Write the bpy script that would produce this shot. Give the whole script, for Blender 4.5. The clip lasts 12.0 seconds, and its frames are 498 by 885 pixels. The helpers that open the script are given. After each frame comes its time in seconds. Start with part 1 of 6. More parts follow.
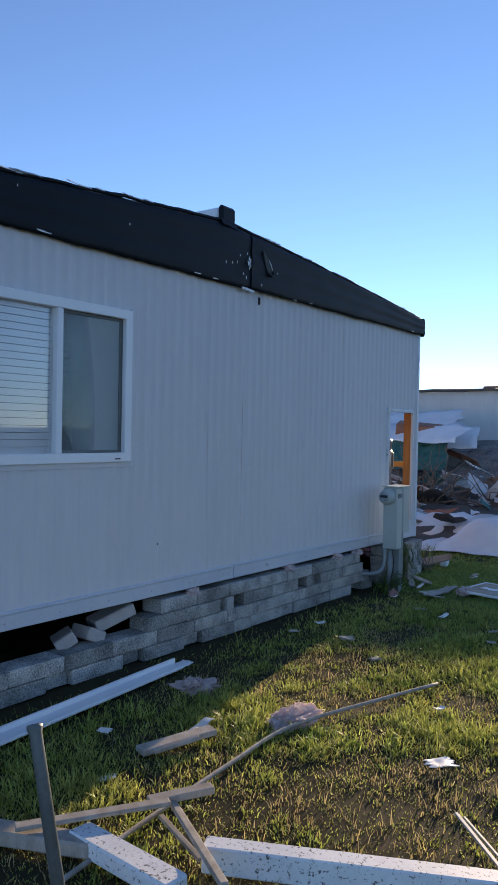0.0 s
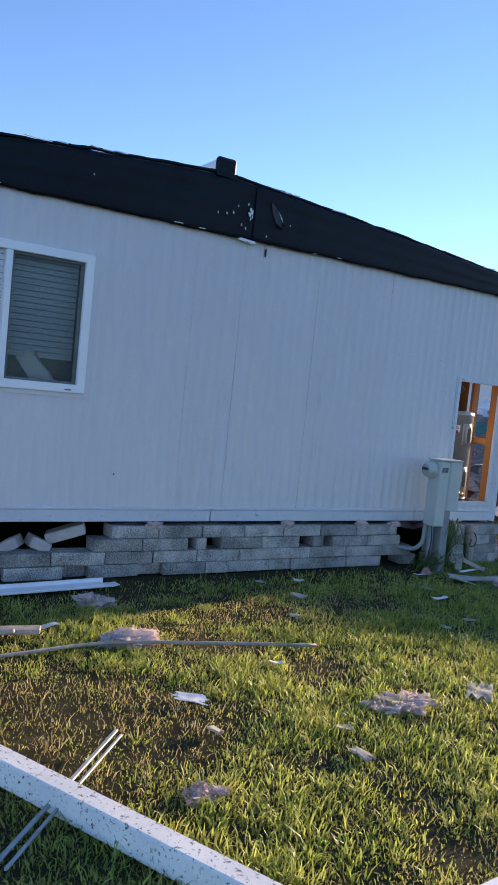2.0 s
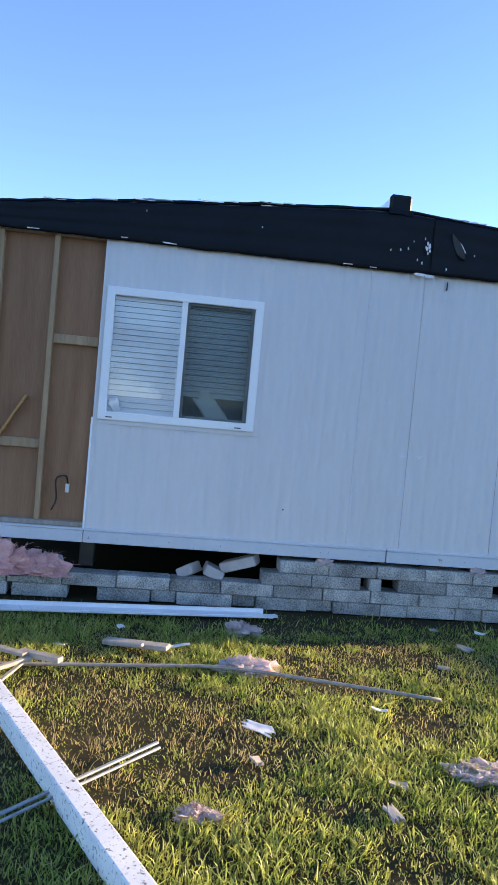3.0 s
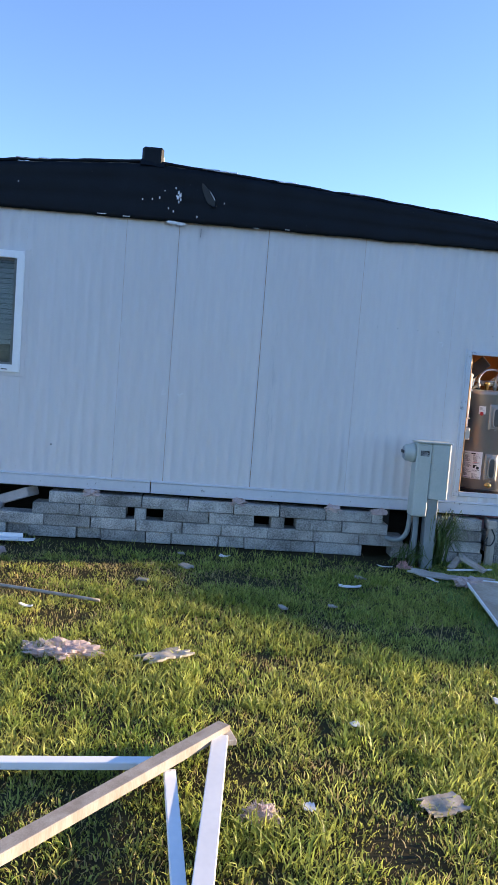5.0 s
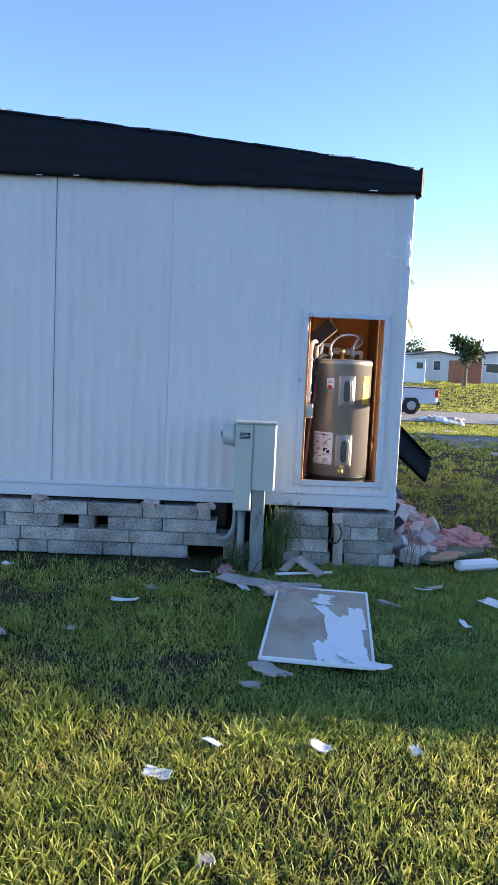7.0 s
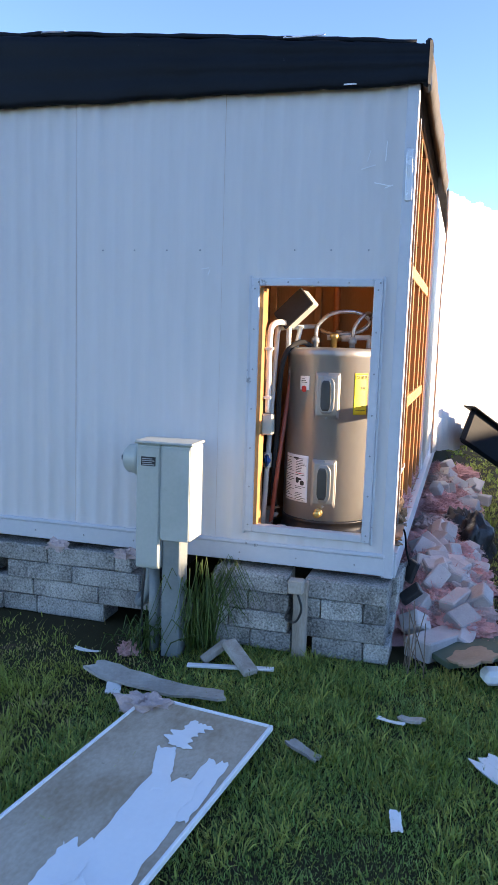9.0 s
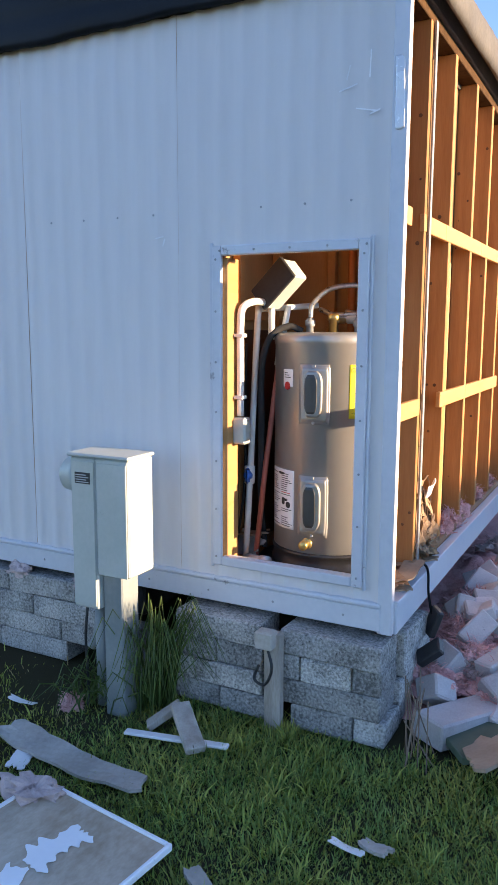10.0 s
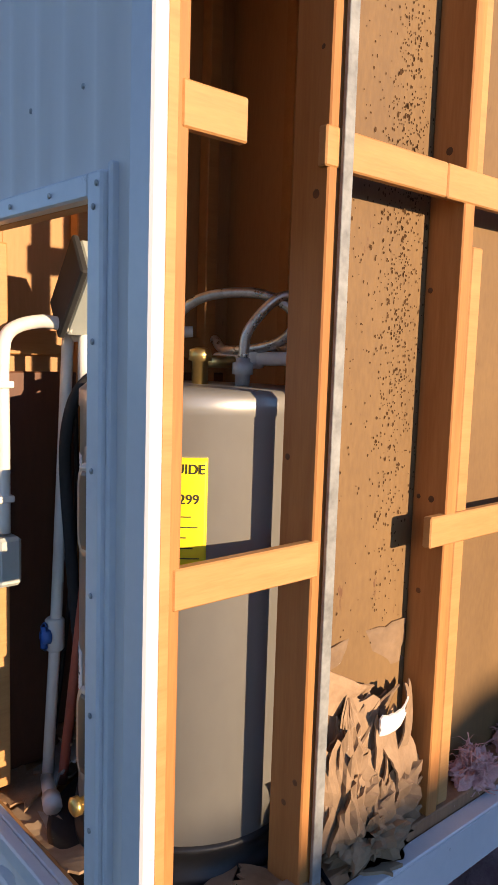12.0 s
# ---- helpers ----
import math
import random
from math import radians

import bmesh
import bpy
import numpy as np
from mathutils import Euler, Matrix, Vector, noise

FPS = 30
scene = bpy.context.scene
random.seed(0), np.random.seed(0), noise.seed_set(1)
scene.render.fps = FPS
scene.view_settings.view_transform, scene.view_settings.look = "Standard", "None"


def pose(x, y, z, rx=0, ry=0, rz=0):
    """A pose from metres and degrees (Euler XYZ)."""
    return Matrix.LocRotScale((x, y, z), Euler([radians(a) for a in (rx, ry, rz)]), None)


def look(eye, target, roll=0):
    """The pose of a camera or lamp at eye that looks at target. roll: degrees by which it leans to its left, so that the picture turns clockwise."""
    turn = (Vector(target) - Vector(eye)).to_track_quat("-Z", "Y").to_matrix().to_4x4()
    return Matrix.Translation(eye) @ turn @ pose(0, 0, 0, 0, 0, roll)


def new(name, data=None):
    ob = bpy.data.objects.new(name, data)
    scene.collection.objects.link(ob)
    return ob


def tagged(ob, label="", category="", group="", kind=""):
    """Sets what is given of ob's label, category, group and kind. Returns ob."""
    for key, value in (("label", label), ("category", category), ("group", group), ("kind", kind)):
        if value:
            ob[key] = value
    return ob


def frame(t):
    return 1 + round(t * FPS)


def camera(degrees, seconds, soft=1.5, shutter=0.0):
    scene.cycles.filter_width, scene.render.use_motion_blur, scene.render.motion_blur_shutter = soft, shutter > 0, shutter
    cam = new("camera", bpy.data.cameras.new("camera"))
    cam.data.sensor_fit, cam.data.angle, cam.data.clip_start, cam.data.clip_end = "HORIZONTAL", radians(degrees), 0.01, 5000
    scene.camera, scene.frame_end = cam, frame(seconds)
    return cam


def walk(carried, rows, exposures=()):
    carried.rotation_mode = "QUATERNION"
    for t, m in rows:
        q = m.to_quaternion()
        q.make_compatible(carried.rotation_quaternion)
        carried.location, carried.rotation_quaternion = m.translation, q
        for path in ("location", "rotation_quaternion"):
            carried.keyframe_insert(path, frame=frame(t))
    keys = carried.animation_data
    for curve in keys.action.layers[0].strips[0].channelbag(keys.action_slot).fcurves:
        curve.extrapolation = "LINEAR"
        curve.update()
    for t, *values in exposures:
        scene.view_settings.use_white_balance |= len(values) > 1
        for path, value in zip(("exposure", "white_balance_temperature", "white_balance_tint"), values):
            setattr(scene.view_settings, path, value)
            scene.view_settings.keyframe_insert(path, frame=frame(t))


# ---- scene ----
cam = camera(36.2, 12.0)
PATH = [
    (0, (-0.026, -0.053, 1.616), (-1.223, 1.549, 1.584), 1.1),
    (0.5, (0.489, 0.46, 1.546), (-0.843, 1.945, 1.399), 3.1),
    (1, (0.983, 0.834, 1.531), (-0.419, 2.254, 1.394), 3.9),
    (1.5, (1.347, 1.204, 1.517), (-0.141, 2.534, 1.384), 4.8),
    (2, (1.704, 1.691, 1.532), (0.005, 2.738, 1.399), 5.8),
    (2.5, (1.928, 2.214, 1.553), (-0.005, 2.72, 1.455), 5.0),
    (3, (2.163, 2.844, 1.587), (0.18, 3.082, 1.493), 5.2),
    (3.5, (2.407, 3.415, 1.542), (0.425, 3.64, 1.404), 5.3),
    (3.7, (2.489, 3.661, 1.516), (0.516, 3.94, 1.338), 4.9),
    (5.3, (2.863, 5.417, 1.509), (0.87, 5.431, 1.343), 4.1),
    (5.5, (2.829, 5.615, 1.511), (0.838, 5.499, 1.354), 3.8),
    (6, (2.605, 6.072, 1.496), (0.621, 5.935, 1.284), 3.8),
    (6.5, (2.333, 6.512, 1.486), (0.344, 6.51, 1.283), 3.1),
    (7, (1.923, 6.92, 1.494), (-0.065, 6.97, 1.285), 2.6),
    (7.5, (1.474, 7.259, 1.525), (-0.517, 7.288, 1.339), 2.0),
    (7.7, (1.309, 7.375, 1.542), (-0.682, 7.376, 1.357), 1.9),
    (9.3, (-0.338, 8.683, 1.574), (-2.206, 8.018, 1.308), 1.4),
    (9.5, (-0.542, 8.787, 1.57), (-2.382, 8.048, 1.31), 1.0),
    (10, (-1.083, 8.967, 1.569), (-2.837, 8.055, 1.271), 0.2),
    (10.5, (-1.656, 9.056, 1.563), (-3.327, 8.027, 1.176), 1.3),
    (11, (-2.129, 9.128, 1.594), (-3.722, 7.974, 1.233), 0.9),
    (11.2, (-2.386, 9.167, 1.612), (-3.905, 7.903, 1.3), 0.7),
    (11.5, (-2.664, 9.154, 1.586), (-4.096, 7.782, 1.327), 0.3),
    (11.6, (-2.753, 9.14, 1.583), (-4.166, 7.746, 1.332), 0.9),
    (12, (-3.137, 9.085, 1.625), (-4.454, 7.599, 1.387), 1.8),
]
walk(cam, [(t, look(eye, target, roll)) for t, eye, target, roll in PATH],
     exposures=[(0.0, 0.8, 6350, 18), (1.0, 1.2, 6350, 18), (2.0, 1.3, 6350, 18), (2.5, 1.55, 6350, 18), (3.5, 1.8, 6350, 18), (5.5, 1.6, 6350, 18), (6.5, 1.7, 6350, 18), (7.5, 1.8, 6350, 18), (9.5, 1.85, 6700, 20), (10.5, 1.85, 6850, 20), (11.0, 1.65, 6850, 20), (11.5, 1.3, 6750, 20), (12.0, 0.9, 6800, 20)])


# ---- sun and sky ----
SUN_DIR = Vector((-0.165, 0.972, 0.172)).normalized()
world = bpy.data.worlds.new("world")
scene.world = world
world.use_nodes = True
wn = world.node_tree.nodes
sky = wn.new("ShaderNodeTexSky")
sky.sky_type = "NISHITA"
sky.sun_disc = False
sky.sun_elevation = math.asin(SUN_DIR.z)
sky.sun_rotation = math.atan2(SUN_DIR.x, SUN_DIR.y)
sky.air_density, sky.dust_density, sky.ozone_density = 0.76, 0.0, 2.35
world.node_tree.links.new(sky.outputs[0], wn["Background"].inputs[0])
wn["Background"].inputs[1].default_value = 0.15
sky.altitude = 1400
sun = new("sun", bpy.data.lights.new("sun", "SUN"))
sun.data.energy, sun.data.angle, sun.data.color = 5.0, radians(0.6), (1.0, 0.78, 0.49)
sun.matrix_world = look(SUN_DIR * 60, (0, 0, 0))


# ---- materials ----
def mat(name, c1, c2, rough=0.7, metal=0.0, scale=6.0, fine=60.0, bump=0.3, dist=0.003, stretch=(1, 1, 1), spots=None, rand=0.0,
        island=0.0, spec=0.5, contrast=0.3, translucent=0.0, fine_mix=0.35, rough_var=0.15):
    """Procedural surface: two scales of noise between two colours, relief, optional spots of wear (colour, scale, share)."""
    m = bpy.data.materials.new(name)
    m.use_nodes = True
    n, l = m.node_tree.nodes, m.node_tree.links
    b = n["Principled BSDF"]
    geo = n.new("ShaderNodeNewGeometry")
    mp = n.new("ShaderNodeMapping")
    mp.inputs["Scale"].default_value = stretch
    info = n.new("ShaderNodeObjectInfo")
    if rand:
        off = n.new("ShaderNodeVectorMath")
        off.operation = "MULTIPLY_ADD"
        l.new(info.outputs["Random"], off.inputs[0])
        off.inputs[1].default_value = (37, 51, 23)
        l.new(geo.outputs["Position"], off.inputs[2])
        l.new(off.outputs[0], mp.inputs[0])
    else:
        l.new(geo.outputs["Position"], mp.inputs[0])
    big = n.new("ShaderNodeTexNoise")
    big.inputs["Scale"].default_value, big.inputs["Detail"].default_value = scale, 6
    small = n.new("ShaderNodeTexNoise")
    small.inputs["Scale"].default_value, small.inputs["Detail"].default_value = fine, 4
    l.new(mp.outputs[0], big.inputs[0])
    l.new(mp.outputs[0], small.inputs[0])
    mx = n.new("ShaderNodeMix")
    mx.inputs[0].default_value = fine_mix
    l.new(big.outputs[0], mx.inputs[2])
    l.new(small.outputs[0], mx.inputs[3])
    ramp = n.new("ShaderNodeMapRange")
    ramp.inputs[1].default_value, ramp.inputs[2].default_value = 0.5 - contrast / 2, 0.5 + contrast / 2
    l.new(mx.outputs[0], ramp.inputs[0])
    col = n.new("ShaderNodeMix")
    col.data_type = "RGBA"
    col.inputs[6].default_value, col.inputs[7].default_value = (*c1, 1), (*c2, 1)
    l.new(ramp.outputs[0], col.inputs[0])
    out = col.outputs[2]
    if spots:
        c3, sc, share = spots
        sp = n.new("ShaderNodeTexNoise")
        sp.inputs["Scale"].default_value, sp.inputs["Detail"].default_value, sp.inputs["Roughness"].default_value = sc, 8, 0.7
        l.new(mp.outputs[0], sp.inputs[0])
        sr = n.new("ShaderNodeMapRange")
        sr.inputs[1].default_value, sr.inputs[2].default_value = 0.72 - share * 0.5, 0.76 - share * 0.5
        l.new(sp.outputs[0], sr.inputs[0])
        c = n.new("ShaderNodeMix")
        c.data_type = "RGBA"
        l.new(sr.outputs[0], c.inputs[0])
        l.new(out, c.inputs[6])
        c.inputs[7].default_value = (*c3, 1)
        out = c.outputs[2]
    if rand or island:
        hs = n.new("ShaderNodeHueSaturation")
        mr = n.new("ShaderNodeMapRange")
        a = rand or island
        mr.inputs[3].default_value, mr.inputs[4].default_value = 1 - a, 1 + a
        l.new(info.outputs["Random"] if rand else geo.outputs["Random Per Island"], mr.inputs[0])
        l.new(mr.outputs[0], hs.inputs["Value"])
        l.new(out, hs.inputs["Color"])
        out = hs.outputs[0]
    l.new(out, b.inputs["Base Color"])
    b.inputs["Metallic"].default_value = metal
    b.inputs["Specular IOR Level"].default_value = spec
    rr = n.new("ShaderNodeMapRange")
    rr.inputs[3].default_value, rr.inputs[4].default_value = max(0.02, rough - rough_var), min(1, rough + rough_var)
    l.new(mx.outputs[0], rr.inputs[0])
    l.new(rr.outputs[0], b.inputs["Roughness"])
    if bump:
        bp = n.new("ShaderNodeBump")
        bp.inputs["Strength"].default_value, bp.inputs["Distance"].default_value = bump, dist
        l.new(mx.outputs[0], bp.inputs["Height"])
        l.new(bp.outputs[0], b.inputs["Normal"])
    if translucent:
        tr = n.new("ShaderNodeBsdfTranslucent")
        l.new(out, tr.inputs[0])
        ms = n.new("ShaderNodeMixShader")
        ms.inputs[0].default_value = translucent
        l.new(b.outputs[0], ms.inputs[1])
        l.new(tr.outputs[0], ms.inputs[2])
        l.new(ms.outputs[0], n["Material Output"].inputs[0])
    return m


def glass_mat(name, tint=(0.95, 0.975, 0.97), rough=0.02):
    m = bpy.data.materials.new(name)
    m.use_nodes = True
    n, l = m.node_tree.nodes, m.node_tree.links
    tr = n.new("ShaderNodeBsdfTransparent")
    tr.inputs[0].default_value = (*tint, 1)
    gl = n.new("ShaderNodeBsdfGlossy")
    gl.inputs["Roughness"].default_value = rough
    fr = n.new("ShaderNodeFresnel")
    fr.inputs[0].default_value = 1.5
    ms = n.new("ShaderNodeMixShader")
    l.new(fr.outputs[0], ms.inputs[0])
    l.new(tr.outputs[0], ms.inputs[1])
    l.new(gl.outputs[0], ms.inputs[2])
    l.new(ms.outputs[0], n["Material Output"].inputs[0])
    return m


M = {}
M["siding"] = mat("siding", (0.62, 0.605, 0.605), (0.675, 0.66, 0.658), 0.55, 0, 1.2, 30, 0.12, 0.002, (1, 1, 0.12), ((0.55, 0.55, 0.565), 2.5, 0.10), spec=0.3)
M["trim_grey"] = mat("trim_grey", (0.52, 0.55, 0.60), (0.60, 0.62, 0.66), 0.4, 0, 3, 40, 0.2, 0.002, spots=((0.3, 0.31, 0.33), 9, 0.16))
M["crumpled"] = mat("crumpled_sheet", (0.60, 0.62, 0.65), (0.68, 0.70, 0.72), 0.25, 0.2, 4, 40, 0.1, 0.001)
M["black"] = mat("black_roofing", (0.002, 0.004, 0.007), (0.005, 0.009, 0.015), 0.55, 0, 4, 60, 0.5, 0.004, spots=((0.08, 0.085, 0.09), 14, 0.05), spec=0.2)
M["white"] = mat("white_paint", (0.82, 0.83, 0.84), (0.88, 0.88, 0.88), 0.45, 0, 5, 50, 0.15, 0.002)
M["white_worn"] = mat("white_worn", (0.66, 0.67, 0.68), (0.8, 0.8, 0.79), 0.55, 0, 6, 60, 0.4, 0.003, spots=((0.12, 0.115, 0.11), 62, 0.30), rand=0.05)
M["white_metal"] = mat("white_metal", (0.7, 0.72, 0.75), (0.8, 0.81, 0.82), 0.4, 0, 4, 40, 0.2, 0.003, spots=((0.35, 0.34, 0.33), 7, 0.12), rand=0.08)
M["wood"] = mat("stud_wood", (0.33, 0.125, 0.031), (0.43, 0.19, 0.055), 0.65, 0, 7, 50, 0.3, 0.002, (4, 4, 0.35), ((0.16, 0.075, 0.03), 11, 0.02), rand=0.10)
M["wood_new"] = mat("nailer_wood", (0.38, 0.185, 0.06), (0.47, 0.245, 0.088), 0.6, 0, 8, 60, 0.3, 0.002, (0.4, 4, 4), ((0.3, 0.16, 0.07), 14, 0.02), rand=0.06)
M["wood_tan"] = mat("weathered_stud", (0.30, 0.19, 0.10), (0.45, 0.31, 0.18), 0.75, 0, 6, 60, 0.3, 0.002, (3, 3, 0.4), ((0.16, 0.10, 0.06), 9, 0.1), rand=0.1)
M["wood_old"] = mat("weathered_wood", (0.26, 0.22, 0.18), (0.44, 0.40, 0.35), 0.8, 0, 6, 70, 0.5, 0.004, (3, 3, 0.5), ((0.09, 0.07, 0.05), 12, 0.12), rand=0.15)
M["hardboard"] = mat("hardboard", (0.21, 0.095, 0.045), (0.38, 0.21, 0.11), 0.7, 0, 3.0, 40, 0.2, 0.002, (2, 3, 0.22), ((0.09, 0.045, 0.025), 5, 0.16), contrast=0.4)
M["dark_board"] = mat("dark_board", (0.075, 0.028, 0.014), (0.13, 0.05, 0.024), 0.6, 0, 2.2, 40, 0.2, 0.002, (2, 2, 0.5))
M["panel_back"] = mat("panel_back", (0.14, 0.077, 0.028), (0.20, 0.115, 0.044), 0.7, 0, 2.5, 50, 0.2, 0.002, (2, 2, 0.7), ((0.12, 0.05, 0.02), 9, 0.14))
M["plywood"] = mat("plywood", (0.36, 0.185, 0.07), (0.46, 0.25, 0.105), 0.65, 0, 2.5, 50, 0.2, 0.002, (3, 3, 0.4), ((0.2, 0.1, 0.04), 18, 0.05))
M["shade_in"] = mat("shaded_interior", (0.05, 0.045, 0.04), (0.10, 0.09, 0.08), 0.85, 0, 3, 30, 0.1, 0.002)
M["block"] = mat("concrete_block", (0.15, 0.147, 0.137), (0.56, 0.545, 0.51), 0.95, 0, 6, 95, 1.0, 0.016, spots=((0.10, 0.098, 0.09), 85, 0.24), rand=0.28, contrast=0.26, fine_mix=0.55, spec=0.2)
M["block_new"] = mat("split_block", (0.36, 0.33, 0.315), (0.60, 0.56, 0.54), 0.9, 0, 9, 130, 0.9, 0.005, spots=((0.25, 0.24, 0.23), 24, 0.12), rand=0.14, contrast=0.5)
M["steel"] = mat("steel_tank", (0.33, 0.325, 0.31), (0.37, 0.365, 0.35), 0.38, 0.5, 1.5, 30, 0.02, 0.0005, (1, 1, 0.6), rough_var=0.05)
M["steel_shade"] = mat("shaded_steel", (0.07, 0.07, 0.07), (0.10, 0.10, 0.098), 0.4, 0.6, 3, 30, 0.02, 0.0005)
M["galv"] = mat("galvanised", (0.24, 0.255, 0.265), (0.46, 0.48, 0.49), 0.55, 0.3, 14, 60, 0.2, 0.001, contrast=0.4)
M["galv_dull"] = mat("dull_galvanised", (0.15, 0.155, 0.155), (0.30, 0.31, 0.305), 0.6, 0.2, 22, 90, 0.2, 0.001, contrast=0.35)
M["meter_paint"] = mat("meter_paint", (0.40, 0.44, 0.41), (0.47, 0.50, 0.47), 0.45, 0.1, 4, 60, 0.1, 0.001, spots=((0.3, 0.3, 0.28), 12, 0.08))
M["plastic_black"] = mat("black_plastic", (0.012, 0.012, 0.013), (0.03, 0.03, 0.032), 0.45, 0, 8, 80, 0.15, 0.002)
M["plastic_white"] = mat("white_plastic", (0.68, 0.66, 0.60), (0.76, 0.74, 0.69), 0.4, 0, 6, 60, 0.1, 0.001)
M["pipe_red"] = mat("red_pipe", (0.36, 0.09, 0.06), (0.45, 0.13, 0.085), 0.5, 0, 6, 60, 0.1, 0.001)
M["blue"] = mat("blue_plastic", (0.03, 0.12, 0.42), (0.04, 0.16, 0.5), 0.45, 0, 8, 60, 0.1, 0.001)
M["brass"] = mat("brass", (0.55, 0.38, 0.13), (0.66, 0.48, 0.2), 0.35, 0.9, 12, 60, 0.1, 0.001)
M["copper"] = mat("copper_orange", (0.42, 0.13, 0.03), (0.5, 0.18, 0.05), 0.5, 0.1, 6, 60, 0.1, 0.001)
M["label_white"] = mat("label_white", (0.74, 0.73, 0.72), (0.8, 0.79, 0.78), 0.5, 0, 10, 60, 0.05, 0.001)
M["label_yellow"] = mat("label_yellow", (0.75, 0.62, 0.01), (0.82, 0.69, 0.02), 0.5, 0, 10, 60, 0.05, 0.001)
M["ink"] = mat("ink", (0.015, 0.015, 0.015), (0.03, 0.03, 0.03), 0.6, 0, 10, 60, 0, 0.001)
M["red"] = mat("red_ink", (0.5, 0.02, 0.02), (0.55, 0.03, 0.03), 0.5, 0, 10, 60, 0, 0.001)
M["insul_pink"] = mat("pink_insulation", (0.50, 0.23, 0.21), (0.80, 0.50, 0.47), 1.0, 0, 14, 90, 1.0, 0.02, spots=((0.36, 0.28, 0.24), 9, 0.15), rand=0.14, contrast=0.5, spec=0.1)
M["insul_grey"] = mat("dirty_insulation", (0.38, 0.29, 0.275), (0.58, 0.47, 0.44), 1.0, 0, 14, 90, 1.0, 0.02, rand=0.14, contrast=0.5, spec=0.1)
M["paper"] = mat("torn_paper", (0.28, 0.19, 0.12), (0.38, 0.28, 0.19), 0.85, 0, 6, 60, 0.5, 0.004, spots=((0.28, 0.20, 0.13), 8, 0.15), rand=0.15)
M["board_grey"] = mat("board_grey", (0.30, 0.27, 0.23), (0.46, 0.42, 0.37), 0.8, 0, 6, 60, 0.4, 0.004, spots=((0.22, 0.19, 0.16), 9, 0.14), rand=0.12)
M["kraft"] = mat("kraft_paper", (0.17, 0.105, 0.058), (0.34, 0.225, 0.135), 0.85, 0, 9, 60, 0.6, 0.005, spots=((0.46, 0.40, 0.33), 10, 0.14), rand=0.22, contrast=0.45)
# Lighter copy of the pink insulation: sunlight put into the lawn tufts' colour.
M["insul_lit"] = mat("lit_insulation", (0.72, 0.56, 0.54), (0.88, 0.78, 0.76), 1.0, 0, 14, 90, 0.6, 0.01, spots=((0.50, 0.40, 0.36), 9, 0.08), rand=0.08, contrast=0.5, spec=0.1, translucent=0.5)
M["rubber"] = mat("black_rubber", (0.006, 0.006, 0.007), (0.012, 0.012, 0.013), 0.8, 0, 8, 80, 0.1, 0.001, spec=0.08)
M["door_core"] = mat("door_core", (0.34, 0.25, 0.165), (0.56, 0.48, 0.38), 0.85, 0, 3.0, 40, 0.4, 0.003, (1, 1.6, 1), ((0.22, 0.16, 0.11), 6, 0.12), contrast=0.35)
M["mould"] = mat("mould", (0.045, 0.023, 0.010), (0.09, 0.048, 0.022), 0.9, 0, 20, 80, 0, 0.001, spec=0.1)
M["knot"] = mat("wood_knot", (0.09, 0.036, 0.013), (0.15, 0.062, 0.022), 0.7, 0, 30, 90, 0.1, 0.001, rand=0.3)
M["braid"] = mat("braided_steel", (0.38, 0.38, 0.37), (0.72, 0.71, 0.69), 0.3, 0.85, 40, 260, 0.8, 0.002, contrast=0.4)
M["blind"] = mat("blind", (0.84, 0.85, 0.87), (0.89, 0.90, 0.92), 0.5, 0, 6, 60, 0.05, 0.001)
M["glass"] = glass_mat("window_glass", (0.97, 0.98, 0.985))
M["asphalt"] = mat("asphalt", (0.22, 0.22, 0.22), (0.32, 0.31, 0.30), 0.9, 0, 2, 60, 0.3, 0.004)
M["car_paint"] = mat("silver_paint", (0.50, 0.55, 0.64), (0.54, 0.59, 0.68), 0.3, 0.1, 2, 20, 0, 0.001)
M["tyre"] = mat("tyre", (0.015, 0.015, 0.016), (0.028, 0.028, 0.03), 0.85, 0, 8, 60, 0.3, 0.003)
M["dark_glass"] = mat("dark_glass", (0.02, 0.025, 0.03), (0.03, 0.036, 0.04), 0.08, 0, 3, 20, 0, 0.001)
M["tail_red"] = mat("tail_light", (0.5, 0.02, 0.015), (0.56, 0.04, 0.03), 0.25, 0, 5, 20, 0, 0.001)
M["leaf_palm"] = mat("palm_leaf", (0.16, 0.16, 0.03), (0.40, 0.32, 0.06), 0.55, 0, 2, 20, 0.1, 0.002, island=0.25, translucent=0.35)
M["leaf_dark"] = mat("tree_leaf", (0.03, 0.05, 0.02), (0.06, 0.09, 0.03), 0.6, 0, 1, 10, 0.1, 0.002, island=0.3, translucent=0.25)
M["bark"] = mat("bark", (0.13, 0.10, 0.075), (0.22, 0.18, 0.14), 0.9, 0, 8, 50, 0.6, 0.01)
M["branch"] = mat("dry_branch", (0.16, 0.11, 0.08), (0.26, 0.19, 0.14), 0.9, 0, 8, 50, 0.4, 0.005, island=0.25)
M["roof_dark"] = mat("dark_shingle", (0.07, 0.065, 0.06), (0.12, 0.11, 0.10), 0.9, 0, 5, 50, 0.4, 0.01)
M["wall_far"] = mat("far_wall", (0.60, 0.60, 0.58), (0.70, 0.69, 0.66), 0.7, 0, 1, 20, 0.2, 0.004, (1, 1, 0.2), rand=0.12)
M["brick_red"] = mat("rust_sheet", (0.26, 0.10, 0.06), (0.36, 0.16, 0.09), 0.8, 0, 4, 40, 0.3, 0.004, rand=0.15)
